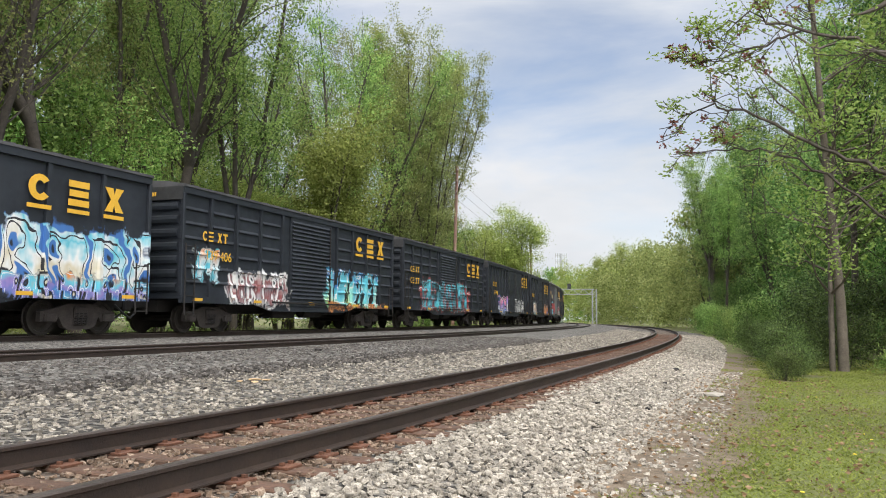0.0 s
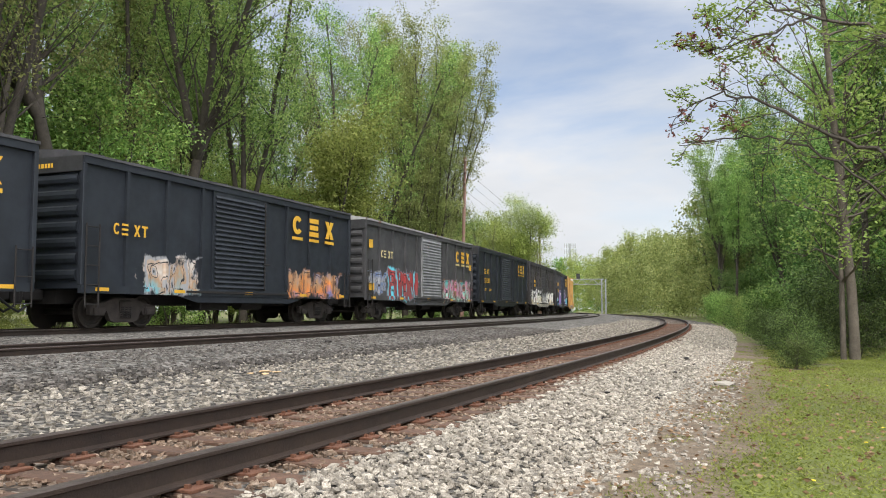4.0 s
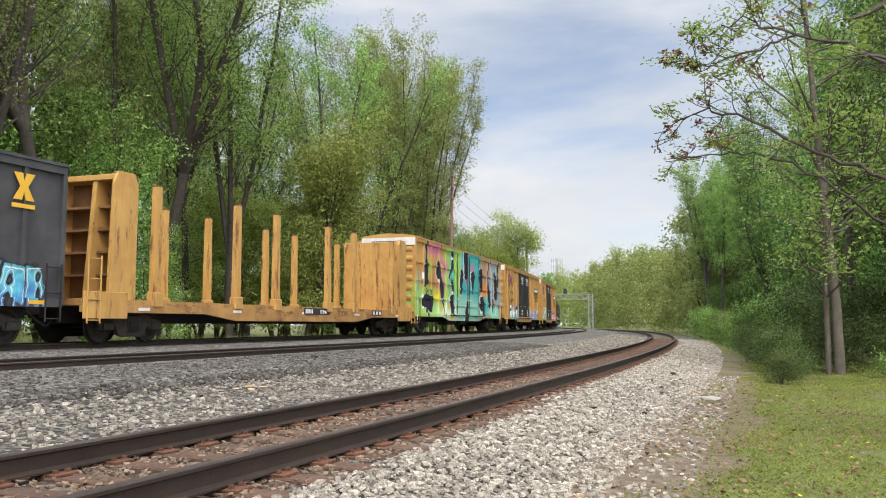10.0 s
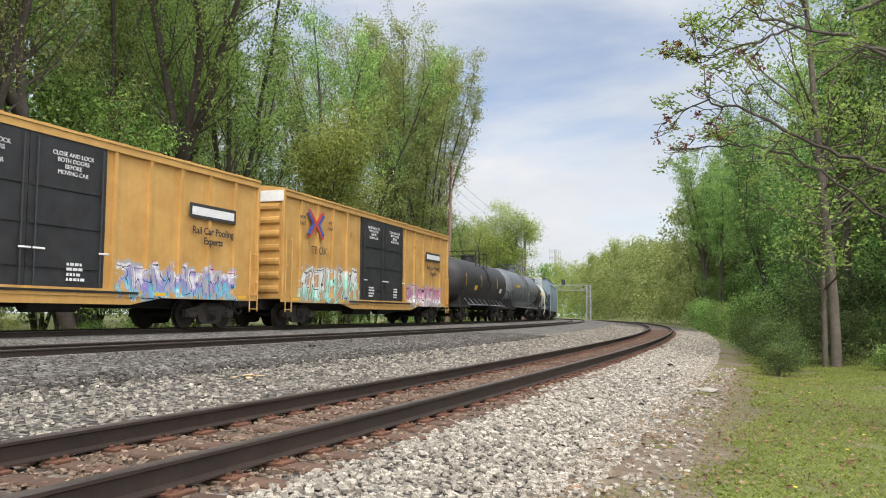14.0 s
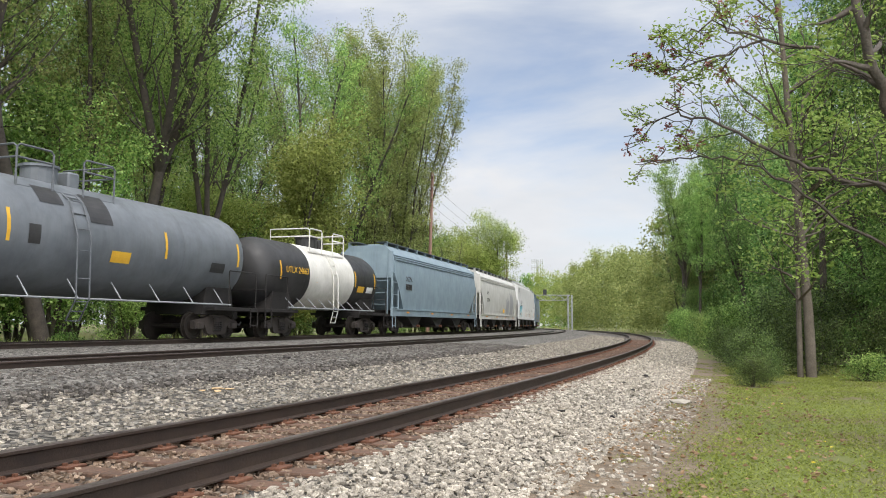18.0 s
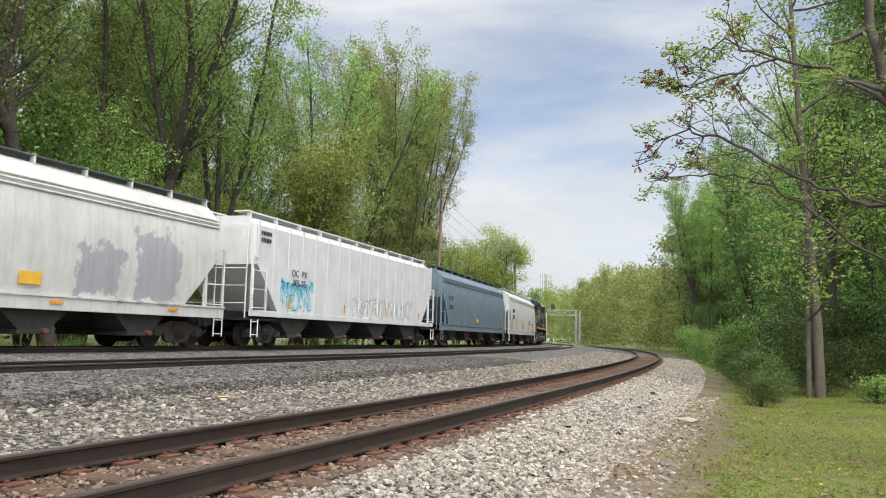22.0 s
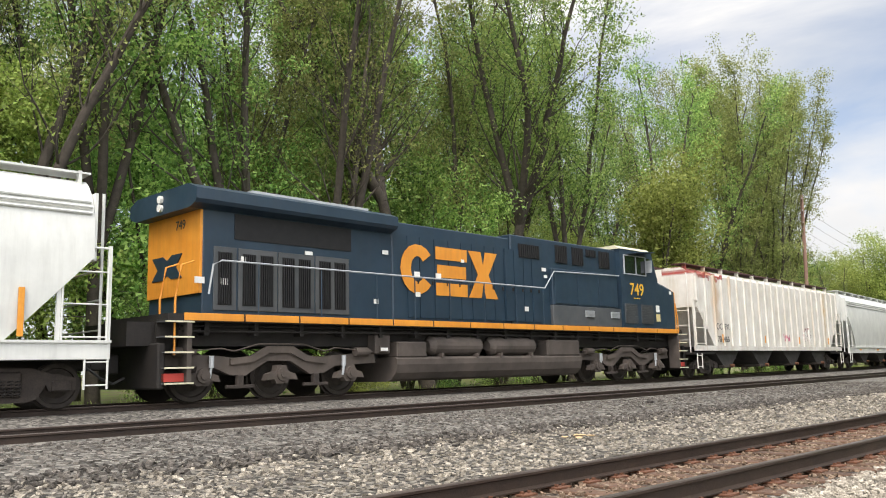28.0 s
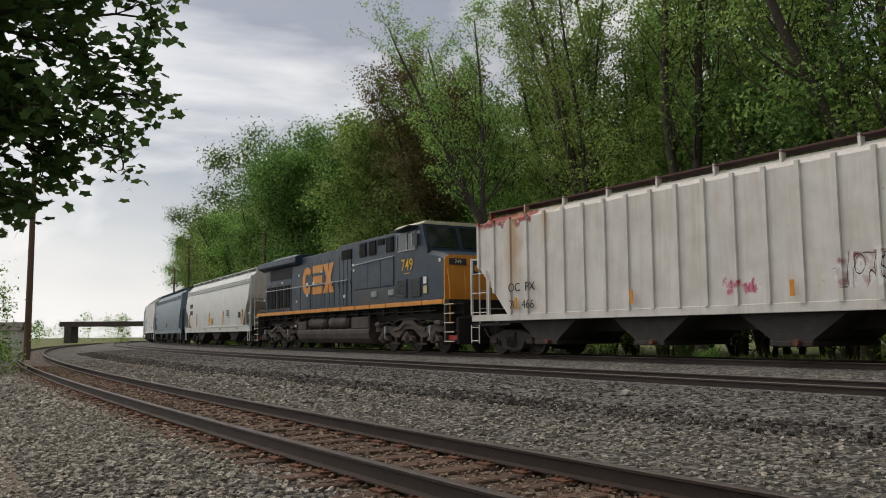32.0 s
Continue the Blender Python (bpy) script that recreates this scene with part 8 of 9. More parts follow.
    # right-hand woods beside the near track
    for d0, d1, s0, s1, step, hs in ((5.5, 8.5, 31, 110, 6.5, (0.48, 0.66)), (9, 14, 25, 110, 6.0, (0.62, 0.82)), (15, 24, 26, 80, 9, (0.75, 0.95))):
        s = s0
        while s < s1:
            p = near_at(rnd.uniform(d0, d1), s)
            f = (1.3 if s > 62 else 1.0) * rnd.uniform(*hs)
            k = rnd.choice((7, 9, 7, 9, 3))
            if k > 7:
                p = near_at((d0 + d1) / 2 + 3.0 + rnd.uniform(0, 2), s)
                put(mid[k - 8], p.x, p.y, 0.88 * f * 22 / (8.5 if k == 8 else 7), "trees beside the near track", "broad leafy tree in mid green beside the track")
            else:
                put(tall[k], p.x, p.y, f, "trees beside the near track")
            s += step * rnd.uniform(0.7, 1.3)
        s = s0 - 4
        while s < s1:
            p = near_at(rnd.uniform(d0 + 0.8, d1 + 2), s)
            put(mid[1], p.x, p.y, rnd.choice((1, 1, 1)) * rnd.uniform(0.45, 0.85), "understory beside the near track")
            s += step * rnd.uniform(0.8, 1.3)
    for s, d, k, sc in ((18.5, 4.4, 3, 0.27), (20.5, 4.7, 3, 0.3), (23, 4.5, 3, 0.46), (25, 4.8, 3, 0.38), (28, 4.5, 3, 0.42), (31, 4.1, 3, 0.5), (24.5, 6.2, 3, 0.6), (22, 7.2, 1, 0.6), (23, 8.8, 1, 0.65), (26, 8.6, 3, 0.7), (29, 6.5, 3, 0.9), (30.5, 8.5, 3, 1.1), (33, 6.0, 3, 1.0), (36, 7.5, 3, 1.2), (35, 4.3, 2, 0.7), (40, 4.1, 2, 0.6), (46, 3.9, 2, 0.6), (52, 3.9, 0, 0.9), (60, 4.2, 2, 0.7), (70, 4.2, 2, 0.8), (80, 4.2, 2, 0.9), (21, 10.5, 1, 1.0), (21, 12, 0, 0.8)):
        p = near_at(d, s)
        put(low[k], p.x, p.y, sc, "bushes at the lawn's edge")
    # behind: growth on the camera's side
    for s, d, k, sc in ((-46, 6.5, 2, 1.5), (-50, 8, 2, 1.7), (-58, 7, 2, 1.6), (-66, 9, 2, 1.8), (-74, 6, 2, 1.2), (-42, 9, 2, 1.5)):
        p = near_at(d, s)
        put(low[k], p.x, p.y, sc, "bushes on the verge behind")
    for x, y, sc in ((-16.2, -31.5, 1.15), (-17.2, -35.5, 1.4), (-19, -41, 1.5), (-20.5, -45, 1.4)):
        put(low[2], x, y, sc, "bushes on the verge behind")
    # distance
    rs = np.random.RandomState(77)

    def spots(n, fn, d, s, h, w):
        out = []
        for _ in range(n):
            p = fn(rs.uniform(*d), rs.uniform(*s))
            out.append((p.x, p.y, rs.uniform(*h), rs.uniform(*w)))
        return out

    leaf_cloud(rs, spots(60, near_at, (5, 18), (95, 200), (10, 16), (5, 8)) + spots(40, near_at, (16, 70), (110, 260), (14, 20), (6, 10)), 2600, 0.27, LEAF_OLIVE, "far_woods", "distant green spring woods closing the bend")
    leaf_cloud(rs, spots(34, near_at, (6, 40), (150, 290), (13, 19), (6, 9)), 2400, 0.27, LEAF_YELLOW, "far_woods", "distant yellow-green trees at the bend")
    leaf_cloud(rs, spots(26, near_at, (20, 110), (240, 420), (13, 20), (8, 13)) + spots(24, main_at, (-70, 40), (240, 420), (12, 19), (8, 12)), 800, 0.65, LEAF_DARK, "far_woods", "hazy distant woods beyond the signal bridge")
    leaf_cloud(rs, spots(40, main_at, (-36, -8), (-210, -95), (13, 18), (6, 10)), 1500, 0.36, LEAF, "far_woods", "distant trees along the line behind")
    leaf_cloud(rs, spots(14, near_at, (10, 60), (-230, -80), (4, 8), (4, 7)) + spots(20, main_at, (-60, 60), (-300, -225), (6, 11), (6, 10)), 700, 0.42, LEAF, "far_woods", "low distant trees past the road bridge")
    leaf_cloud(rs, spots(50, main_at, (-50, -27), (-8, 72), (15, 24), (5, 8)) + spots(12, main_at, (-50, -32), (-90, -8), (11, 15), (5, 8)) + spots(22, main_at, (-46, -28), (-34, -4), (13, 17), (5, 8)), 3200, 0.25, LEAF, "deep_woods", "deeper woods behind the first trees")


build_woods()


# -- the double-stemmed tree at the lawn's edge --
def lawn_tree():
    rs = np.random.RandomState(31)
    br, tips = [], []
    for k, (dx, dy) in enumerate(((0.0, 0.0), (-0.27, 0.06))):
        st = grow(rs, np.array([dx, dy, -0.2]), np.array([0.01 - 0.035 * k, 0.02, 1.0]), 14 if k == 0 else 8, 0.2 - 0.06 * k, 14, 0.025, 0.03)
        br.append([(p, 0.14 * (1 - 0.75 * i / 14) - 0.06 * k * (1 - i / 14)) for i, (p, _) in enumerate(st)])
        for i in range(4, 15):
            for _ in range(2):
                d = branch_dir(rs, np.array([0, 0, 1.0]), rs.uniform(0.7, 1.3))
                lb = grow(rs, st[i][0], d, rs.uniform(1.5, 3.6), 0.045, 6, 0.16, 0.02)
                br.append(lb)
                for j in range(2, 7):
                    d2 = branch_dir(rs, d, rs.uniform(0.4, 1.0))
                    tw = grow(rs, lb[j][0], d2, rs.uniform(0.5, 1.3), 0.014, 3, 0.15, 0.05)
                    br.append(tw)
                    tips += [tw[2][0], tw[3][0]]
    tips = np.array(tips)
    n = 5200
    c = tips[rs.randint(0, len(tips), n)] + rs.normal(size=(n, 3)) * 0.22
    t = thing("tree", "grey double-trunked tree with thin leaves at the lawn's edge", "tree")
    part("trunk", wood_mesh("trunk", br, BARK_GREY, 10), None, t)
    part("crown", leaf_mesh("crown", c, rs.uniform(0.6, 1.2, n) * 0.13, LEAF_YOUNG, rs), None, t)
    x, y = 10.6, 22.2
    t.matrix_basis = pose(x, y, ground_z(x, y))


lawn_tree()


# -- trees that stand out of view and reach into it --
def star_leaf_mesh(name, centres, sizes, material, rs):
    """Lobed leaves: each a ten-point star."""
    n = len(centres)
    a = rs.normal(size=(n, 3))
    a[:, 2] = np.abs(a[:, 2]) * 0.5
    a /= np.linalg.norm(a, axis=1)[:, None]
    nrm = rs.normal(size=(n, 3)) * 0.6 + (0, 0, 1)
    b = np.cross(nrm, a)
    b /= np.linalg.norm(b, axis=1)[:, None]
    V = np.empty((n, 11, 3))
    V[:, 0] = centres
    for k in range(10):
        r = (0.5, 0.3, 0.46, 0.3, 0.4, 0.24, 0.4, 0.3, 0.46, 0.3)[k]
        an = math.tau * k / 10
        V[:, k + 1] = centres + (a * math.cos(an) + b * math.sin(an)) * (sizes * r)[:, None]
    tri = np.array([(0, k + 1, (k + 1) % 10 + 1) for k in range(10)])
    Fc = (np.arange(n)[:, None, None] * 11 + tri[None]).reshape(-1, 3)
    return quick_mesh(name, V.reshape(-1, 3), Fc, material)


def reaching_limb(rs, pts, r0, r1, br, tips, side, n_side, twigs):
    """A limb through control points with side branches and twigs."""
    pts = [np.array(p, dtype=float) for p in pts]
    fine = []
    for a, b in zip(pts, pts[1:]):
        for k in range(4):
            fine.append(a + (b - a) * k / 4 + rs.normal(size=3) * 0.025)
    fine.append(pts[-1])
    m = len(fine)
    br.append([(p, r0 + (r1 - r0) * i / (m - 1)) for i, p in enumerate(fine)])
    tips.append(fine[-1])
    for i in range(m // 5, m):
        for _ in range(n_side):
            ax = fine[i] - fine[i - 1]
            ax /= np.linalg.norm(ax) + 1e-9
            d = ax * 0.7 + rs.normal(size=3) * 0.55
            d /= np.linalg.norm(d)
            lb = grow(rs, fine[i], d, rs.uniform(0.4, 1.0) * side * (1 - 0.55 * i / m), max(0.008, r1 * 1.2), 5, 0.14, 0.04)
            br.append(lb)
            tips.append(lb[-1][0])
            for j in range(2, 6):
                for _ in range(twigs):
                    d2 = branch_dir(rs, d, rs.uniform(0.3, 0.9))
                    tw = grow(rs, lb[j][0], d2, rs.uniform(0.2, 0.55) * side * (1 - 0.5 * i / m), 0.006, 3, 0.12, 0.06)
                    br.append(tw)
                    tips.append(tw[-1][0])


def budding_tree():
    rs = np.random.RandomState(41)
    br, tips = [], []
    trunk = [(np.array((6.15, 8.2, -0.6)), 0.3), (np.array((6.12, 8.2, 0.6)), 0.26), (np.array((6.05, 8.15, 1.5)), 0.24), (np.array((5.95, 8.1, 2.4)), 0.22), (np.array((6.0, 8.0, 4.0)), 0.18), (np.array((6.3, 8.0, 6.5)), 0.12), (np.array((6.5, 8.1, 9.0)), 0.05)]
    br.append(trunk)
    reaching_limb(rs, [(6.0, 8.12, 2.0), (5.51, 8.81, 2.42), (5.07, 9.5, 2.8), (4.53, 9.77, 3.12), (3.83, 9.96, 3.55), (3.45, 10.14, 3.65), (3.12, 10.25, 3.56)], 0.042, 0.008, br, tips, 0.95, 1, 1)
    reaching_limb(rs, [(5.97, 8.1, 2.7), (5.31, 8.42, 3.53), (4.68, 8.84, 4.08), (4.03, 9.06, 4.33), (3.65, 9.3, 4.58), (3.4, 9.8, 4.54)], 0.036, 0.008, br, tips, 0.8, 1, 1)
    reaching_limb(rs, [(4.13, 9.04, 4.26), (3.82, 9.21, 4.17), (3.43, 9.51, 4.08), (3.3, 9.7, 4.06), (3.0, 9.75, 4.3)], 0.018, 0.006, br, tips, 0.6, 1, 1)
    reaching_limb(rs, [(6.05, 8.15, 1.6), (5.35, 8.08, 2.35), (4.95, 7.93, 3.2), (4.72, 7.88, 3.9), (4.46, 7.91, 5.2)], 0.075, 0.04, br, tips, 0.9, 1, 1)
    reaching_limb(rs, [(6.1, 8.2, 1.0), (5.2, 9.4, 2.2), (4.58, 9.82, 2.8), (4.13, 10.28, 3.12), (3.7, 10.7, 3.21), (3.3, 10.88, 3.17)], 0.024, 0.007, br, tips, 0.8, 1, 1)
    tips = np.array(tips)
    t = thing("tree", "nearly bare budding tree with reddish flower clusters on its twigs", "tree")
    part("trunk", wood_mesh("trunk", br, BARK_MID, 8), None, t)
    left = tips[tips[:, 0] < 4.1]
    red = left[rs.randint(0, len(left), 70)]
    c = np.repeat(red, 12, axis=0) + rs.normal(size=(len(red) * 12, 3)) * 0.028
    part("blossom", leaf_mesh("blossom", c, rs.uniform(0.5, 1.1, len(c)) * 0.06, BUD, rs), None, t, "reddish-brown flower clusters")
    sel = tips[rs.randint(0, len(tips), 120)]
    c = np.repeat(sel, 26, axis=0) + rs.normal(size=(len(sel) * 26, 3)) * (0.085, 0.085, 0.04)
    t.matrix_basis = Matrix.Diagonal((1, 1.0488, 1, 1))
    part("young_leaves", leaf_mesh("young_leaves", c, rs.uniform(0.5, 1.1, len(c)) * 0.08, LEAF_YOUNG, rs, 0.3, 0.4), None, t, "sprays of young green leaves")


def lobed_tree():
    rs = np.random.RandomState(43)
    br, tips = [], []
    br.append([(np.array((-0.9, -7.3, -0.6)), 0.32), (np.array((-0.95, -7.2, 1.0)), 0.27), (np.array((-1.1, -7.1, 2.6)), 0.24), (np.array((-1.1, -7.1, 5.0)), 0.2), (np.array((-1.2, -7.2, 8.5)), 0.08)])
    root, fork = (-1.08, -7.1, 2.4), (-2.2, -6.6, 2.75)
    for tip in ((-4.25, -5.8, 4.0), (-4.2, -5.75, 3.6), (-4.08, -5.75, 2.95), (-3.7, -5.6, 3.1), (-4.1, -5.95, 2.55), (-3.55, -5.95, 2.35), (-3.2, -6.0, 2.08), (-3.3, -6.4, 2.05), (-3.3, -5.3, 3.4), (-3.1, -5.5, 2.6), (-3.6, -5.9, 4.3), (-3.0, -5.7, 3.9), (-3.9, -6.2, 4.6), (-2.8, -6.2, 3.2)):
        mid = (np.array(fork) * 0.45 + np.array(tip) * 0.55) + rs.normal(size=3) * 0.1 + (0, 0, 0.1)
        reaching_limb(rs, [root, fork, tuple(mid), tip], 0.05, 0.008, br, tips, 0.42, 2, 1)
    tips = np.array(tips)
    sel = tips[rs.randint(0, len(tips), 2900)]
    c = np.repeat(sel, 4, axis=0) + rs.normal(size=(len(sel) * 4, 3)) * 0.09
    keep = (c[:, 0] < -2.35)
    c = c[keep]
    t = thing("tree", "tree with dark green lobed leaves hanging over the track", "tree")
    part("trunk", wood_mesh("trunk", br, BARK, 8), None, t)
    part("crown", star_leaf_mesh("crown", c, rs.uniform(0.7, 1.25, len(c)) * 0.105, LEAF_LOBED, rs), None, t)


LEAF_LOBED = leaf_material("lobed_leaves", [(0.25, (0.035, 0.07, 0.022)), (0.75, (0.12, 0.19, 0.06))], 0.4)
BUD = leaf_material("flower_bud", [(0.25, (0.16, 0.06, 0.05)), (0.75, (0.34, 0.15, 0.13))], 0.2)
BARK_MID = surface("brown_grey_bark", [(0.3, (0.04, 0.034, 0.027)), (0.7, (0.12, 0.1, 0.08))], 5, 0.95, 0, 0.5, 0.8, 25, False)
budding_tree()
lobed_tree()

# ---- poles, signal bridge, tower, far buildings ----
POLE_WOOD = surface("pole_wood", [(0.3, (0.09, 0.055, 0.038)), (0.7, (0.2, 0.125, 0.09))], 3, 0.9, 0, 0.4, 0.4, 20, stretch=(6, 6, 0.5))
POLE_RED = surface("pole_red_brown", [(0.3, (0.24, 0.13, 0.1)), (0.7, (0.4, 0.25, 0.2))], 2, 0.9, 0, 0.4, 0.4, 20, stretch=(6, 6, 0.4))
GALV = surface("galvanised_steel", [(0.3, (0.3, 0.31, 0.31)), (0.7, (0.45, 0.46, 0.45))], 2, 0.55, 0.4, 0.4)
WIRE = surface("wire_black", [(0.3, (0.02, 0.02, 0.02)), (0.7, (0.04, 0.04, 0.04))], 2, 0.7)


def utility_pole(x, y, height, r, material, arms, label, lean=0.0, rz=0):
    t = thing("utility_pole", label, "utility pole", "poles along the line", pose(x, y, ground_z(x, y), 0, lean, rz))
    part("pole", tube(bmesh.new(), [(0, 0, -0.5), (0, 0, height * 0.5), (0, 0, height)], [r, r * 0.85, r * 0.68], 12), material, t)
    for k in range(arms):
        z = height - 0.5 - k * 0.95
        a = part("crossarm", B(-0.05, 0.05, -0.75, 0.75, z - 0.06, z + 0.06, 0.01), POLE_WOOD, t)
        for yy in (-0.68, 0.68):
            part("insulator", tube(bmesh.new(), [(0, yy, z + 0.06), (0, yy, z + 0.2)], [0.04, 0.025], 8), GALV, a)
    return t


p = main_at(-4.8, 63)
utility_pole(p.x, p.y, 14.2, 0.17, POLE_RED, 3, "weathered red-brown wooden utility pole before the trees", 1.5)
p = main_at(-2.9, 108)
utility_pole(p.x, p.y, 13.2, 0.16, POLE_WOOD, 3, "dark wooden utility pole past the wood")
p = main_at(-3.6, 150)
utility_pole(p.x, p.y, 12.5, 0.16, POLE_WOOD, 2, "distant wooden utility pole")
utility_pole(-18.6, 3.1, 13.5, 0.21, POLE_RED, 1, "reddish wooden pole close behind the track")
p = main_at(-4.2, -62)
utility_pole(p.x, p.y, 13.0, 0.18, POLE_WOOD, 3, "dark pole with crossarms before the trees")
p = main_at(-2.5, -92)
utility_pole(p.x, p.y, 11.5, 0.16, POLE_WOOD, 3, "wooden pole with three crossarms")
p = main_at(-2.5, -120)
utility_pole(p.x, p.y, 11.0, 0.16, POLE_WOOD, 3, "farther wooden pole with crossarms")
utility_pole(-28.4, -47.5, 12.5, 0.2, POLE_WOOD, 0, "plain wooden pole beside the near track")


def wires():
    pts = [(*main_at(-4.8, 63), 13.3), (*main_at(-2.9, 108), 12.6), (*main_at(-3.6, 150), 11.8)]
    for k in range(3):
        bm = bmesh.new()
        for a, b in zip(pts, pts[1:]):
            a, b = Vector(a), Vector(b)
            run_pts = [a.lerp(b, i / 10) - Vector((0, 0, 4 * 0.5 * (i / 10) * (1 - i / 10) + k * 0.95)) for i in range(11)]
            tube(bm, run_pts, 0.012, 4)
        tagged(new("wire", mesh_of("wire", bm, WIRE)), "thin sagging black line wire between the poles", "wire")


wires()


def signal_bridge():
    s = 138
    t = thing("signal_bridge", "galvanised lattice signal bridge spanning the main tracks", "signal bridge")
    ends = []
    for d in (7.6, -4.6):
        p = main_at(d, s)
        z0 = ground_z(p.x, p.y)
        leg = bmesh.new()
        for dx in (-0.35, 0.35):
            for dy in (-0.35, 0.35):
                box(leg, p.x + dx - 0.05, p.x + dx + 0.05, p.y + dy - 0.05, p.y + dy + 0.05, z0 - 0.3, 6.2)
        for k in range(8):
            z = z0 + 0.3 + k * 0.72
            for (ax, ay), (bx, by) in (((-0.35, -0.35), (0.35, -0.35)), ((-0.35, 0.35), (-0.35, -0.35)), ((0.35, -0.35), (0.35, 0.35))):
                tube(leg, [(p.x + ax, p.y + ay, z), (p.x + bx, p.y + by, z + 0.72)], 0.03, 4)
        part("lattice_leg", leg, GALV, t)
        ends.append(Vector((p.x, p.y, 0)))
    a, b = ends
    bm = bmesh.new()
    d = (b - a).normalized()
    n = Vector((-d.y, d.x, 0))
    for z in (5.3, 6.2):
        for o in (-0.35, 0.35):
            tube(bm, [a + n * o + Vector((0, 0, z)), b + n * o + Vector((0, 0, z))], 0.06, 5)
    k = int((b - a).length / 0.9)
    for i in range(k):
        q0, q1 = a.lerp(b, i / k), a.lerp(b, (i + 1) / k)
        for o in (-0.35, 0.35):
            z0, z1 = (5.3, 6.2) if i % 2 else (6.2, 5.3)
            tube(bm, [q0 + n * o + Vector((0, 0, z0)), q1 + n * o + Vector((0, 0, z1))], 0.035, 4)
    part("truss", bm, GALV, t)
    for f in (0.36, 0.72):
        q = a.lerp(b, f)
        part("signal_head", B(q.x - 0.3, q.x + 0.3, q.y - 0.25, q.y + 0.2, 6.25, 7.2, 0.05), BLACK, t, "black signal head")


signal_bridge()


def cell_tower():
    t = thing("cell_tower", "distant grey cell tower with antenna panels", "tower", "", pose(43.8, 311.3, -0.5))
    part("mast", tube(bmesh.new(), [(0, 0, 0), (0, 0, 26)], [0.7, 0.35], 8), GALV, t)
    for z in (20.5, 23, 25.3):
        pl = part("antenna_ring", tube(bmesh.new(), [(-2.0, 0, z), (2.0, 0, z)], 0.1, 5), GALV, t)
        for k in range(6):
            part("antenna_panel", B(-2.1 + k * 0.8 - 0.15, -2.1 + k * 0.8 + 0.15, -0.2, 0.2, z - 0.9, z + 0.9), GALV, pl)


cell_tower()


def far_buildings():
    wall = surface("shed_white", [(0.3, (0.5, 0.49, 0.46)), (0.7, (0.66, 0.65, 0.62))], 1, 0.8)
    brown = surface("bridge_brown", [(0.3, (0.05, 0.04, 0.035)), (0.7, (0.1, 0.08, 0.07))], 1, 0.8)
    p = near_at(9, -125)
    t = thing("shed", "small white shed far down the line", "shed", "", pose(p.x, p.y, ground_z(p.x, p.y), 0, 0, 50))
    part("wall", B(-2.5, 2.5, -2, 2, 0, 2.6), wall, t)
    part("roof", prism(bmesh.new(), [(-2.8, 2.55), (2.8, 2.55), (0, 3.7)], -2.3, 2.3), brown, t)
    part("door", B(-0.5, 0.5, -2.05, -1.95, 0, 2.0), brown, t)
    a, b = main_at(26, -205), main_at(-14, -205)
    t = thing("road_bridge", "dark low road bridge crossing the tracks far behind", "bridge")
    m = (a + b) / 2
    ang = math.degrees(math.atan2(b.y - a.y, b.x - a.x))
    part("deck", B(-24, 24, -3, 3, 3.6, 4.8), brown, t, m=pose(m.x, m.y, 0, 0, 0, ang))
    for k in (-22, 2.5, 22):
        part("pier", B(k - 0.8, k + 0.8, -3, 3, -0.6, 3.6), brown, t, m=pose(m.x, m.y, 0, 0, 0, ang))
    # pale things half hidden behind the lawn tree
    p = near_at(9.5, 27)
    t = thing("storage_tank", "white tank half hidden in the bushes", "tank", "", pose(p.x, p.y, ground_z(p.x, p.y), 0, 0, 20))
    part("shell", tube(bmesh.new(), [(-1.0, 0, 1.0), (-0.85, 0, 1.0), (0.85, 0, 1.0), (1.0, 0, 1.0)], [0.3, 0.5, 0.5, 0.3], 16), wall, t)
    for k in (-0.6, 0.6):
        part("foot", B(k - 0.08, k + 0.08, -0.35, 0.35, 0, 0.62), GALV, t)


far_buildings()

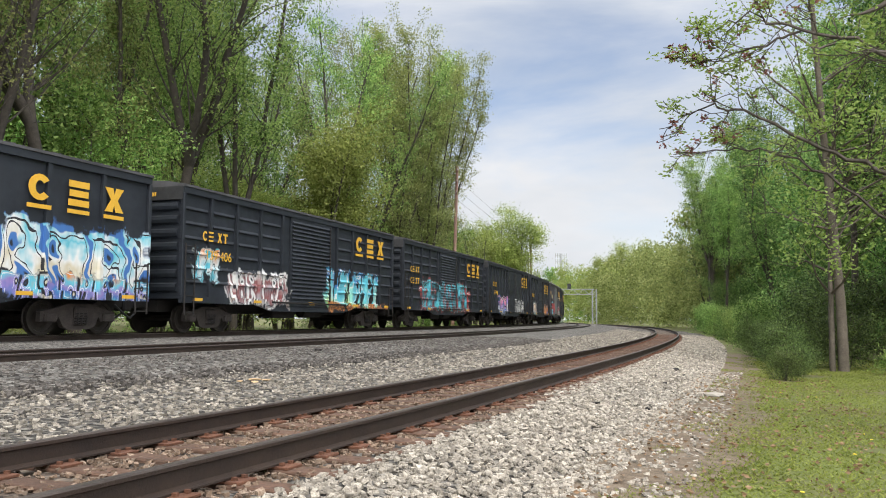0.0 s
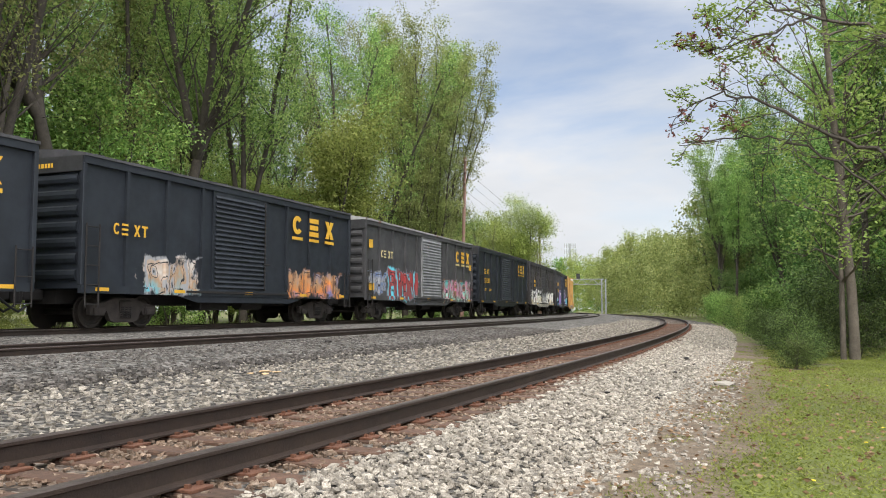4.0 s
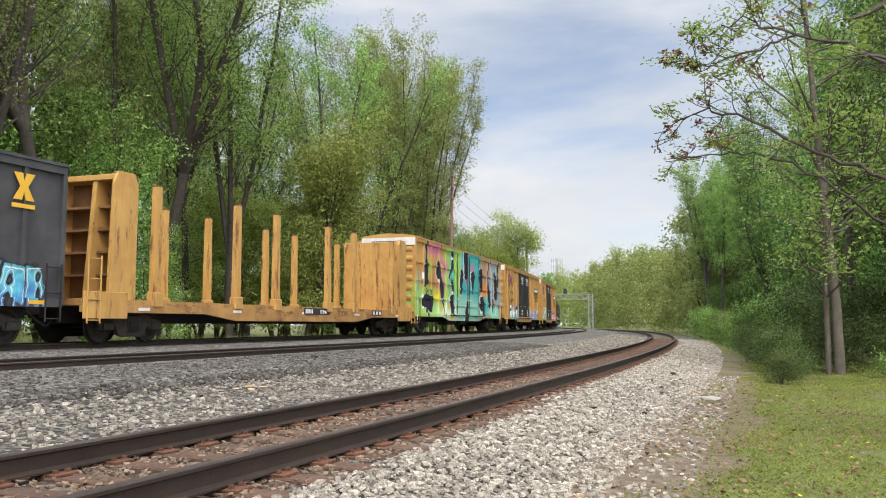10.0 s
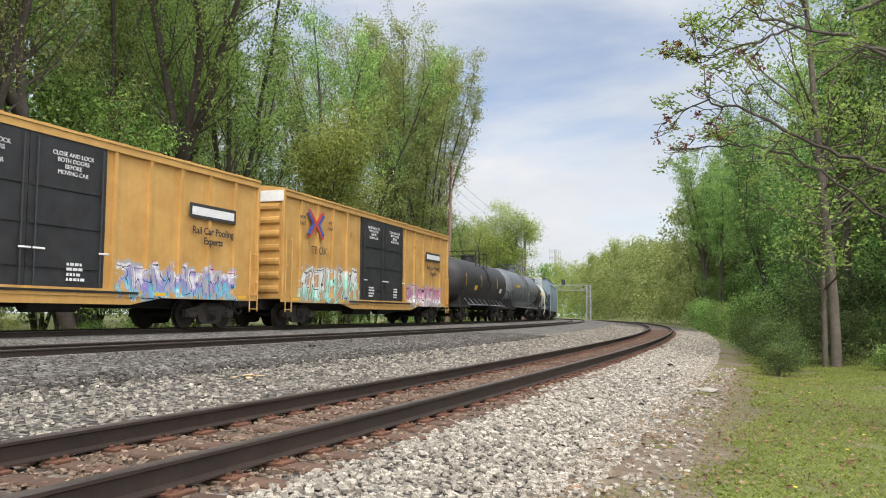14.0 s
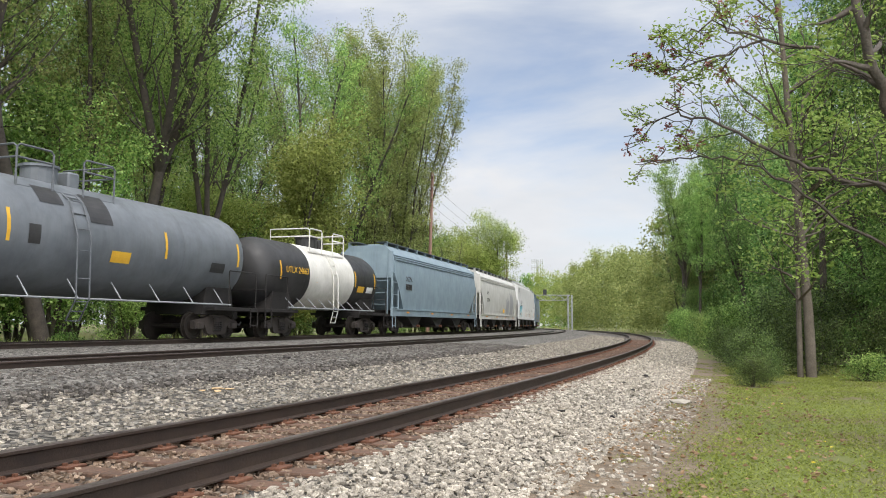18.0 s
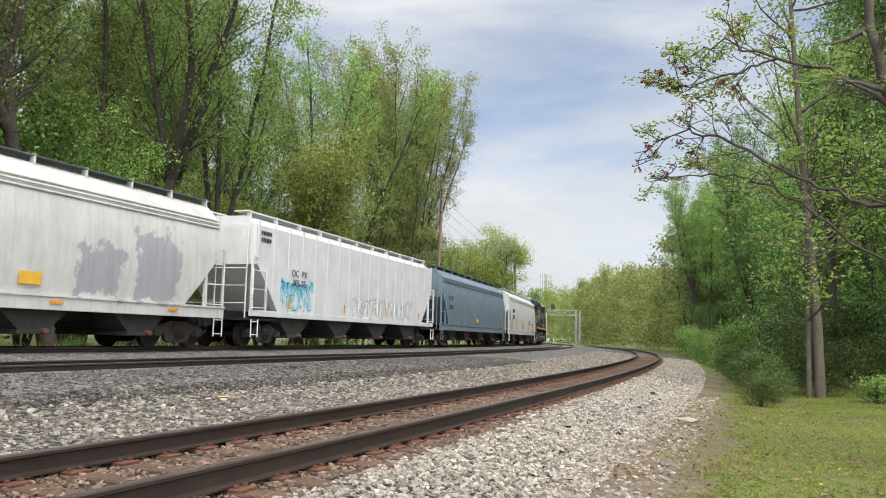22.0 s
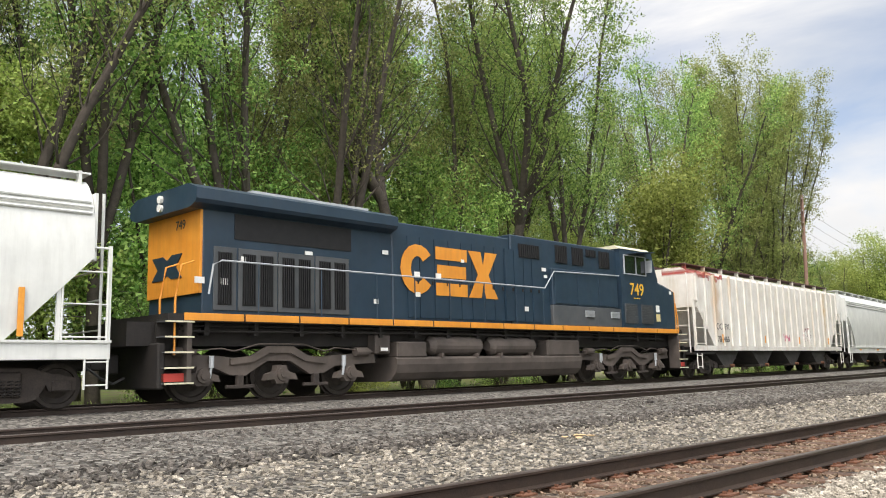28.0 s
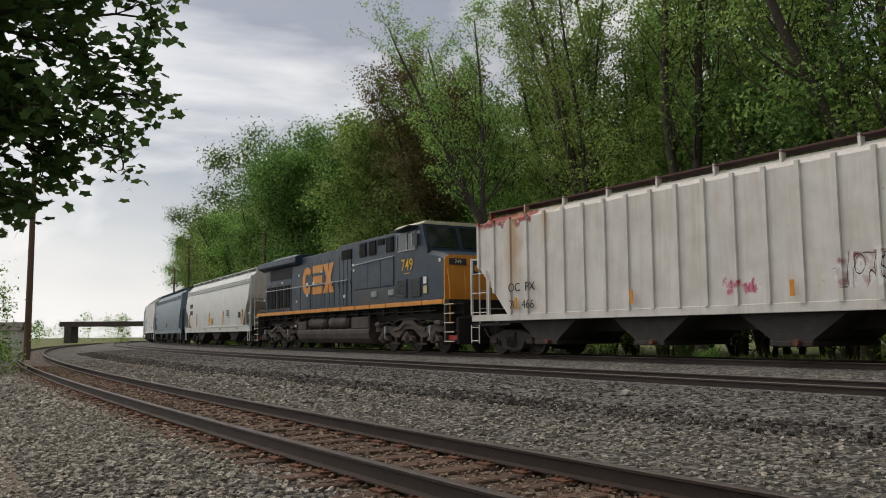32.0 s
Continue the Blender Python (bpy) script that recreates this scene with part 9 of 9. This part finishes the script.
# ---- ballast stones, grass, small things ----
def ballast():
    st = scatter_stones(near_at, 1.2, 2.95, 3.0, 11, 6800, 0.022, 0.043, 1) + scatter_stones(near_at, 1.0, 3.0, 11, 24, 7500, 0.026, 0.05, 2) + scatter_stones(near_at, 1.1, 3.4, -16, 3.2, 8500, 0.022, 0.044, 3) + scatter_stones(near_at, 3.2, 6.8, -15, -0.8, 5000, 0.02, 0.05, 33) + scatter_stones(near_at, 1.0, 3.0, 24, 60, 7000, 0.035, 0.065, 34) + scatter_stones(near_at, 2.6, 3.5, 3.5, 20, 1900, 0.016, 0.04, 31) + scatter_stones(near_at, 1.1, 6.0, -40, -16, 8000, 0.035, 0.065, 35)
    stones("ballast_stones", st, STONE, "loose pale ballast stones beside the near track")
    st = scatter_stones(near_at, -4.3, -1.1, -14, 20, 14000, 0.024, 0.05, 4) + scatter_stones(near_at, -4.3, -1.2, 20, 45, 6500, 0.035, 0.06, 5) + scatter_stones(near_at, -4.2, -1.2, 45, 75, 4500, 0.045, 0.07, 51) + scatter_stones(near_at, -4.3, -1.2, -45, -14, 7000, 0.035, 0.065, 52)
    stones("ballast_stones", st, STONE, "loose pale ballast stones between the tracks", True)
    st = scatter_stones(near_at, -1.15, 1.15, -10, 16, 10000, 0.02, 0.042, 6, 0.0) + scatter_stones(near_at, -1.2, 1.2, 16, 40, 3000, 0.03, 0.05, 61, -0.02) + scatter_stones(near_at, -1.25, 1.25, -40, -10, 7500, 0.035, 0.055, 62, 0.0)
    stones("ballast_stones", st, STONE_RUST, "rust-stained stones between the ties", True)
    st = scatter_stones(main_at, 5.6, 9.3, -24, 32, 24000, 0.03, 0.06, 7, 0.025) + scatter_stones(main_at, 9.0, 10.4, -20, 30, 1500, 0.03, 0.055, 71, 0.0) + scatter_stones(main_at, 5.6, 9.6, -60, -24, 8000, 0.04, 0.065, 72, 0.02)
    stones("ballast_stones", st, STONE_DARK, "dark grey ballast stones on the main line's bank", True)


ballast()


def grass():
    rs = np.random.RandomState(17)
    n = 260000
    d = 3.0 + (rs.uniform(0, 1, n) ** 1.3) * 8.0
    s = -2.5 + rs.uniform(0, 1, n) ** 1.4 * 32
    P0 = []
    for dd, ss in zip(d, s):
        if dd < 3.5 and noise.noise(Vector((dd * 1.2, ss * 0.8, 0))) < 0.05:
            continue
        if noise.noise(Vector((dd * 0.9, ss * 0.9, 3))) + 0.25 * noise.noise(Vector((dd * 4, ss * 4, 5))) < -0.52:
            continue
        p = near_at(dd, ss)
        P0.append((p.x, p.y, ground_z(p.x, p.y) + 0.021))
    P0 = np.array(P0)
    m = len(P0)
    a = rs.uniform(0, math.tau, m)
    h = rs.uniform(0.008, 0.028, m)
    w = rs.uniform(0.006, 0.013, m)
    side = np.stack([np.cos(a), np.sin(a), np.zeros(m)], 1) * w[:, None]
    tip = np.stack([rs.normal(size=m) * 0.03, rs.normal(size=m) * 0.03, h], 1)
    V = np.empty((m, 3, 3))
    V[:, 0], V[:, 1], V[:, 2] = P0 - side, P0 + side, P0 + tip
    tagged(new("lawn_grass", quick_mesh("lawn_grass", V.reshape(-1, 3), np.arange(m * 3).reshape(m, 3), GRASS_BLADE)), "short green lawn grass beside the ballast", "grass", kind="stuff")
    # weeds under the train and behind it
    P0 = []
    for _ in range(42000):
        dd, ss = -2.7 - rs.uniform(0, 1) ** 1.5 * 6, rs.uniform(-70, 75)
        if noise.noise(Vector((dd * 0.5, ss * 0.35, 9))) < -0.15:
            continue
        p = main_at(dd, ss)
        P0.append((p.x, p.y, ground_z(p.x, p.y)))
    P0 = np.array(P0)
    m = len(P0)
    a = rs.uniform(0, math.tau, m)
    side = np.stack([np.cos(a), np.sin(a), np.zeros(m)], 1) * rs.uniform(0.015, 0.04, m)[:, None]
    tip = np.stack([rs.normal(size=m) * 0.12, rs.normal(size=m) * 0.12, rs.uniform(0.1, 0.45, m)], 1)
    V = np.empty((m, 3, 3))
    V[:, 0], V[:, 1], V[:, 2] = P0 - side, P0 + side, P0 + tip
    tagged(new("trackside_weeds", quick_mesh("trackside_weeds", V.reshape(-1, 3), np.arange(m * 3).reshape(m, 3), WEED_BLADE)), "tall green weeds along the far side of the track", "weeds", kind="stuff")


grass()


def small_things():
    rnd = random.Random(8)

    def lump(name, label, category, fn, d, s, r, material, flat=0.6, lift=0.03):
        vs, fs = stone_bm(rnd.randint(0, 99))
        p = fn(d, s)
        V = vs * (r, r * 0.75, r * flat)
        ob = new(name, quick_mesh(name, V, fs, material))
        ob.matrix_basis = pose(p.x, p.y, ground_z(p.x, p.y) + lift + r * flat * 0.4, 0, 0, rnd.uniform(0, 180))
        tagged(ob, label, category)

    tan = surface("dry_cardboard", [(0.3, (0.45, 0.3, 0.15)), (0.7, (0.6, 0.42, 0.24))], 6, 0.9)
    dark = surface("charred_wood", [(0.3, (0.02, 0.018, 0.016)), (0.7, (0.06, 0.05, 0.045))], 6, 0.9)
    slab = surface("flat_stone", [(0.3, (0.3, 0.27, 0.22)), (0.7, (0.45, 0.41, 0.35))], 4, 0.95, 0, 0.5, 0.6, 30)
    lump("rock", "dark lump of slag on the pale ballast", "rock", near_at, 2.1, 18.6, 0.13, dark)
    lump("rock", "flat tan stone at the lawn's edge", "rock", near_at, 3.2, 13.6, 0.24, slab, 0.3)
    lump("rock", "dark lump on the grey ballast bank", "rock", main_at, 7.4, 15.5, 0.13, dark, 0.6, 0.08)
    lump("rock", "pale brown rock on the grey ballast bank", "rock", main_at, 7.7, -9.5, 0.15, slab, 0.7, 0.08)
    for k in range(5):
        lump("litter_scrap", "torn tan scrap lying on the ballast", "litter", near_at, -3.15 + rnd.uniform(-0.12, 0.12), 10.0 + rnd.uniform(-0.3, 0.3), rnd.uniform(0.05, 0.12), tan, 0.25, 0.08)
    for k in range(9):
        lump("rock", "dark stone scattered on the pale ballast", "rock", near_at, rnd.uniform(1.6, 2.8), rnd.uniform(9, 26), rnd.uniform(0.04, 0.07), dark)


    # dandelions, dead leaves and tufts on the lawn
    flower = surface("dandelion_yellow", [(0.3, (0.7, 0.5, 0.03)), (0.7, (0.8, 0.62, 0.06))], 8, 0.8)
    dead = surface("dead_leaf", [(0.3, (0.17, 0.1, 0.055)), (0.7, (0.34, 0.22, 0.12))], 8, 0.9, vary=0.4)
    for k in range(12):
        lump("dandelion", "small yellow dandelion flower in the lawn", "flower", near_at, rnd.uniform(4.2, 9), rnd.uniform(4.5, 17), 0.022, flower, 0.5, 0.05)
    rs = np.random.RandomState(91)
    n = 1500
    d, s = 2.7 + rs.uniform(0, 1, n) ** 1.5 * 2.6, rs.uniform(3, 19, n)
    C = np.array([(*near_at(a, b), 0.0) for a, b in zip(d, s)])
    C[:, 2] = [ground_z(x, y) + 0.045 for x, y, _ in C]
    tagged(new("leaf_litter", leaf_mesh("leaf_litter", C, rs.uniform(0.03, 0.07, n), dead, rs, 0.08)), "scattered dead brown leaves at the lawn's edge", "leaves", kind="stuff")


small_things()

def motions():
    for t, u0, u1 in TRAIN:
        walk(t, [(k, train_row(u0, u1, k)) for k in range(0, 33)])


motions()
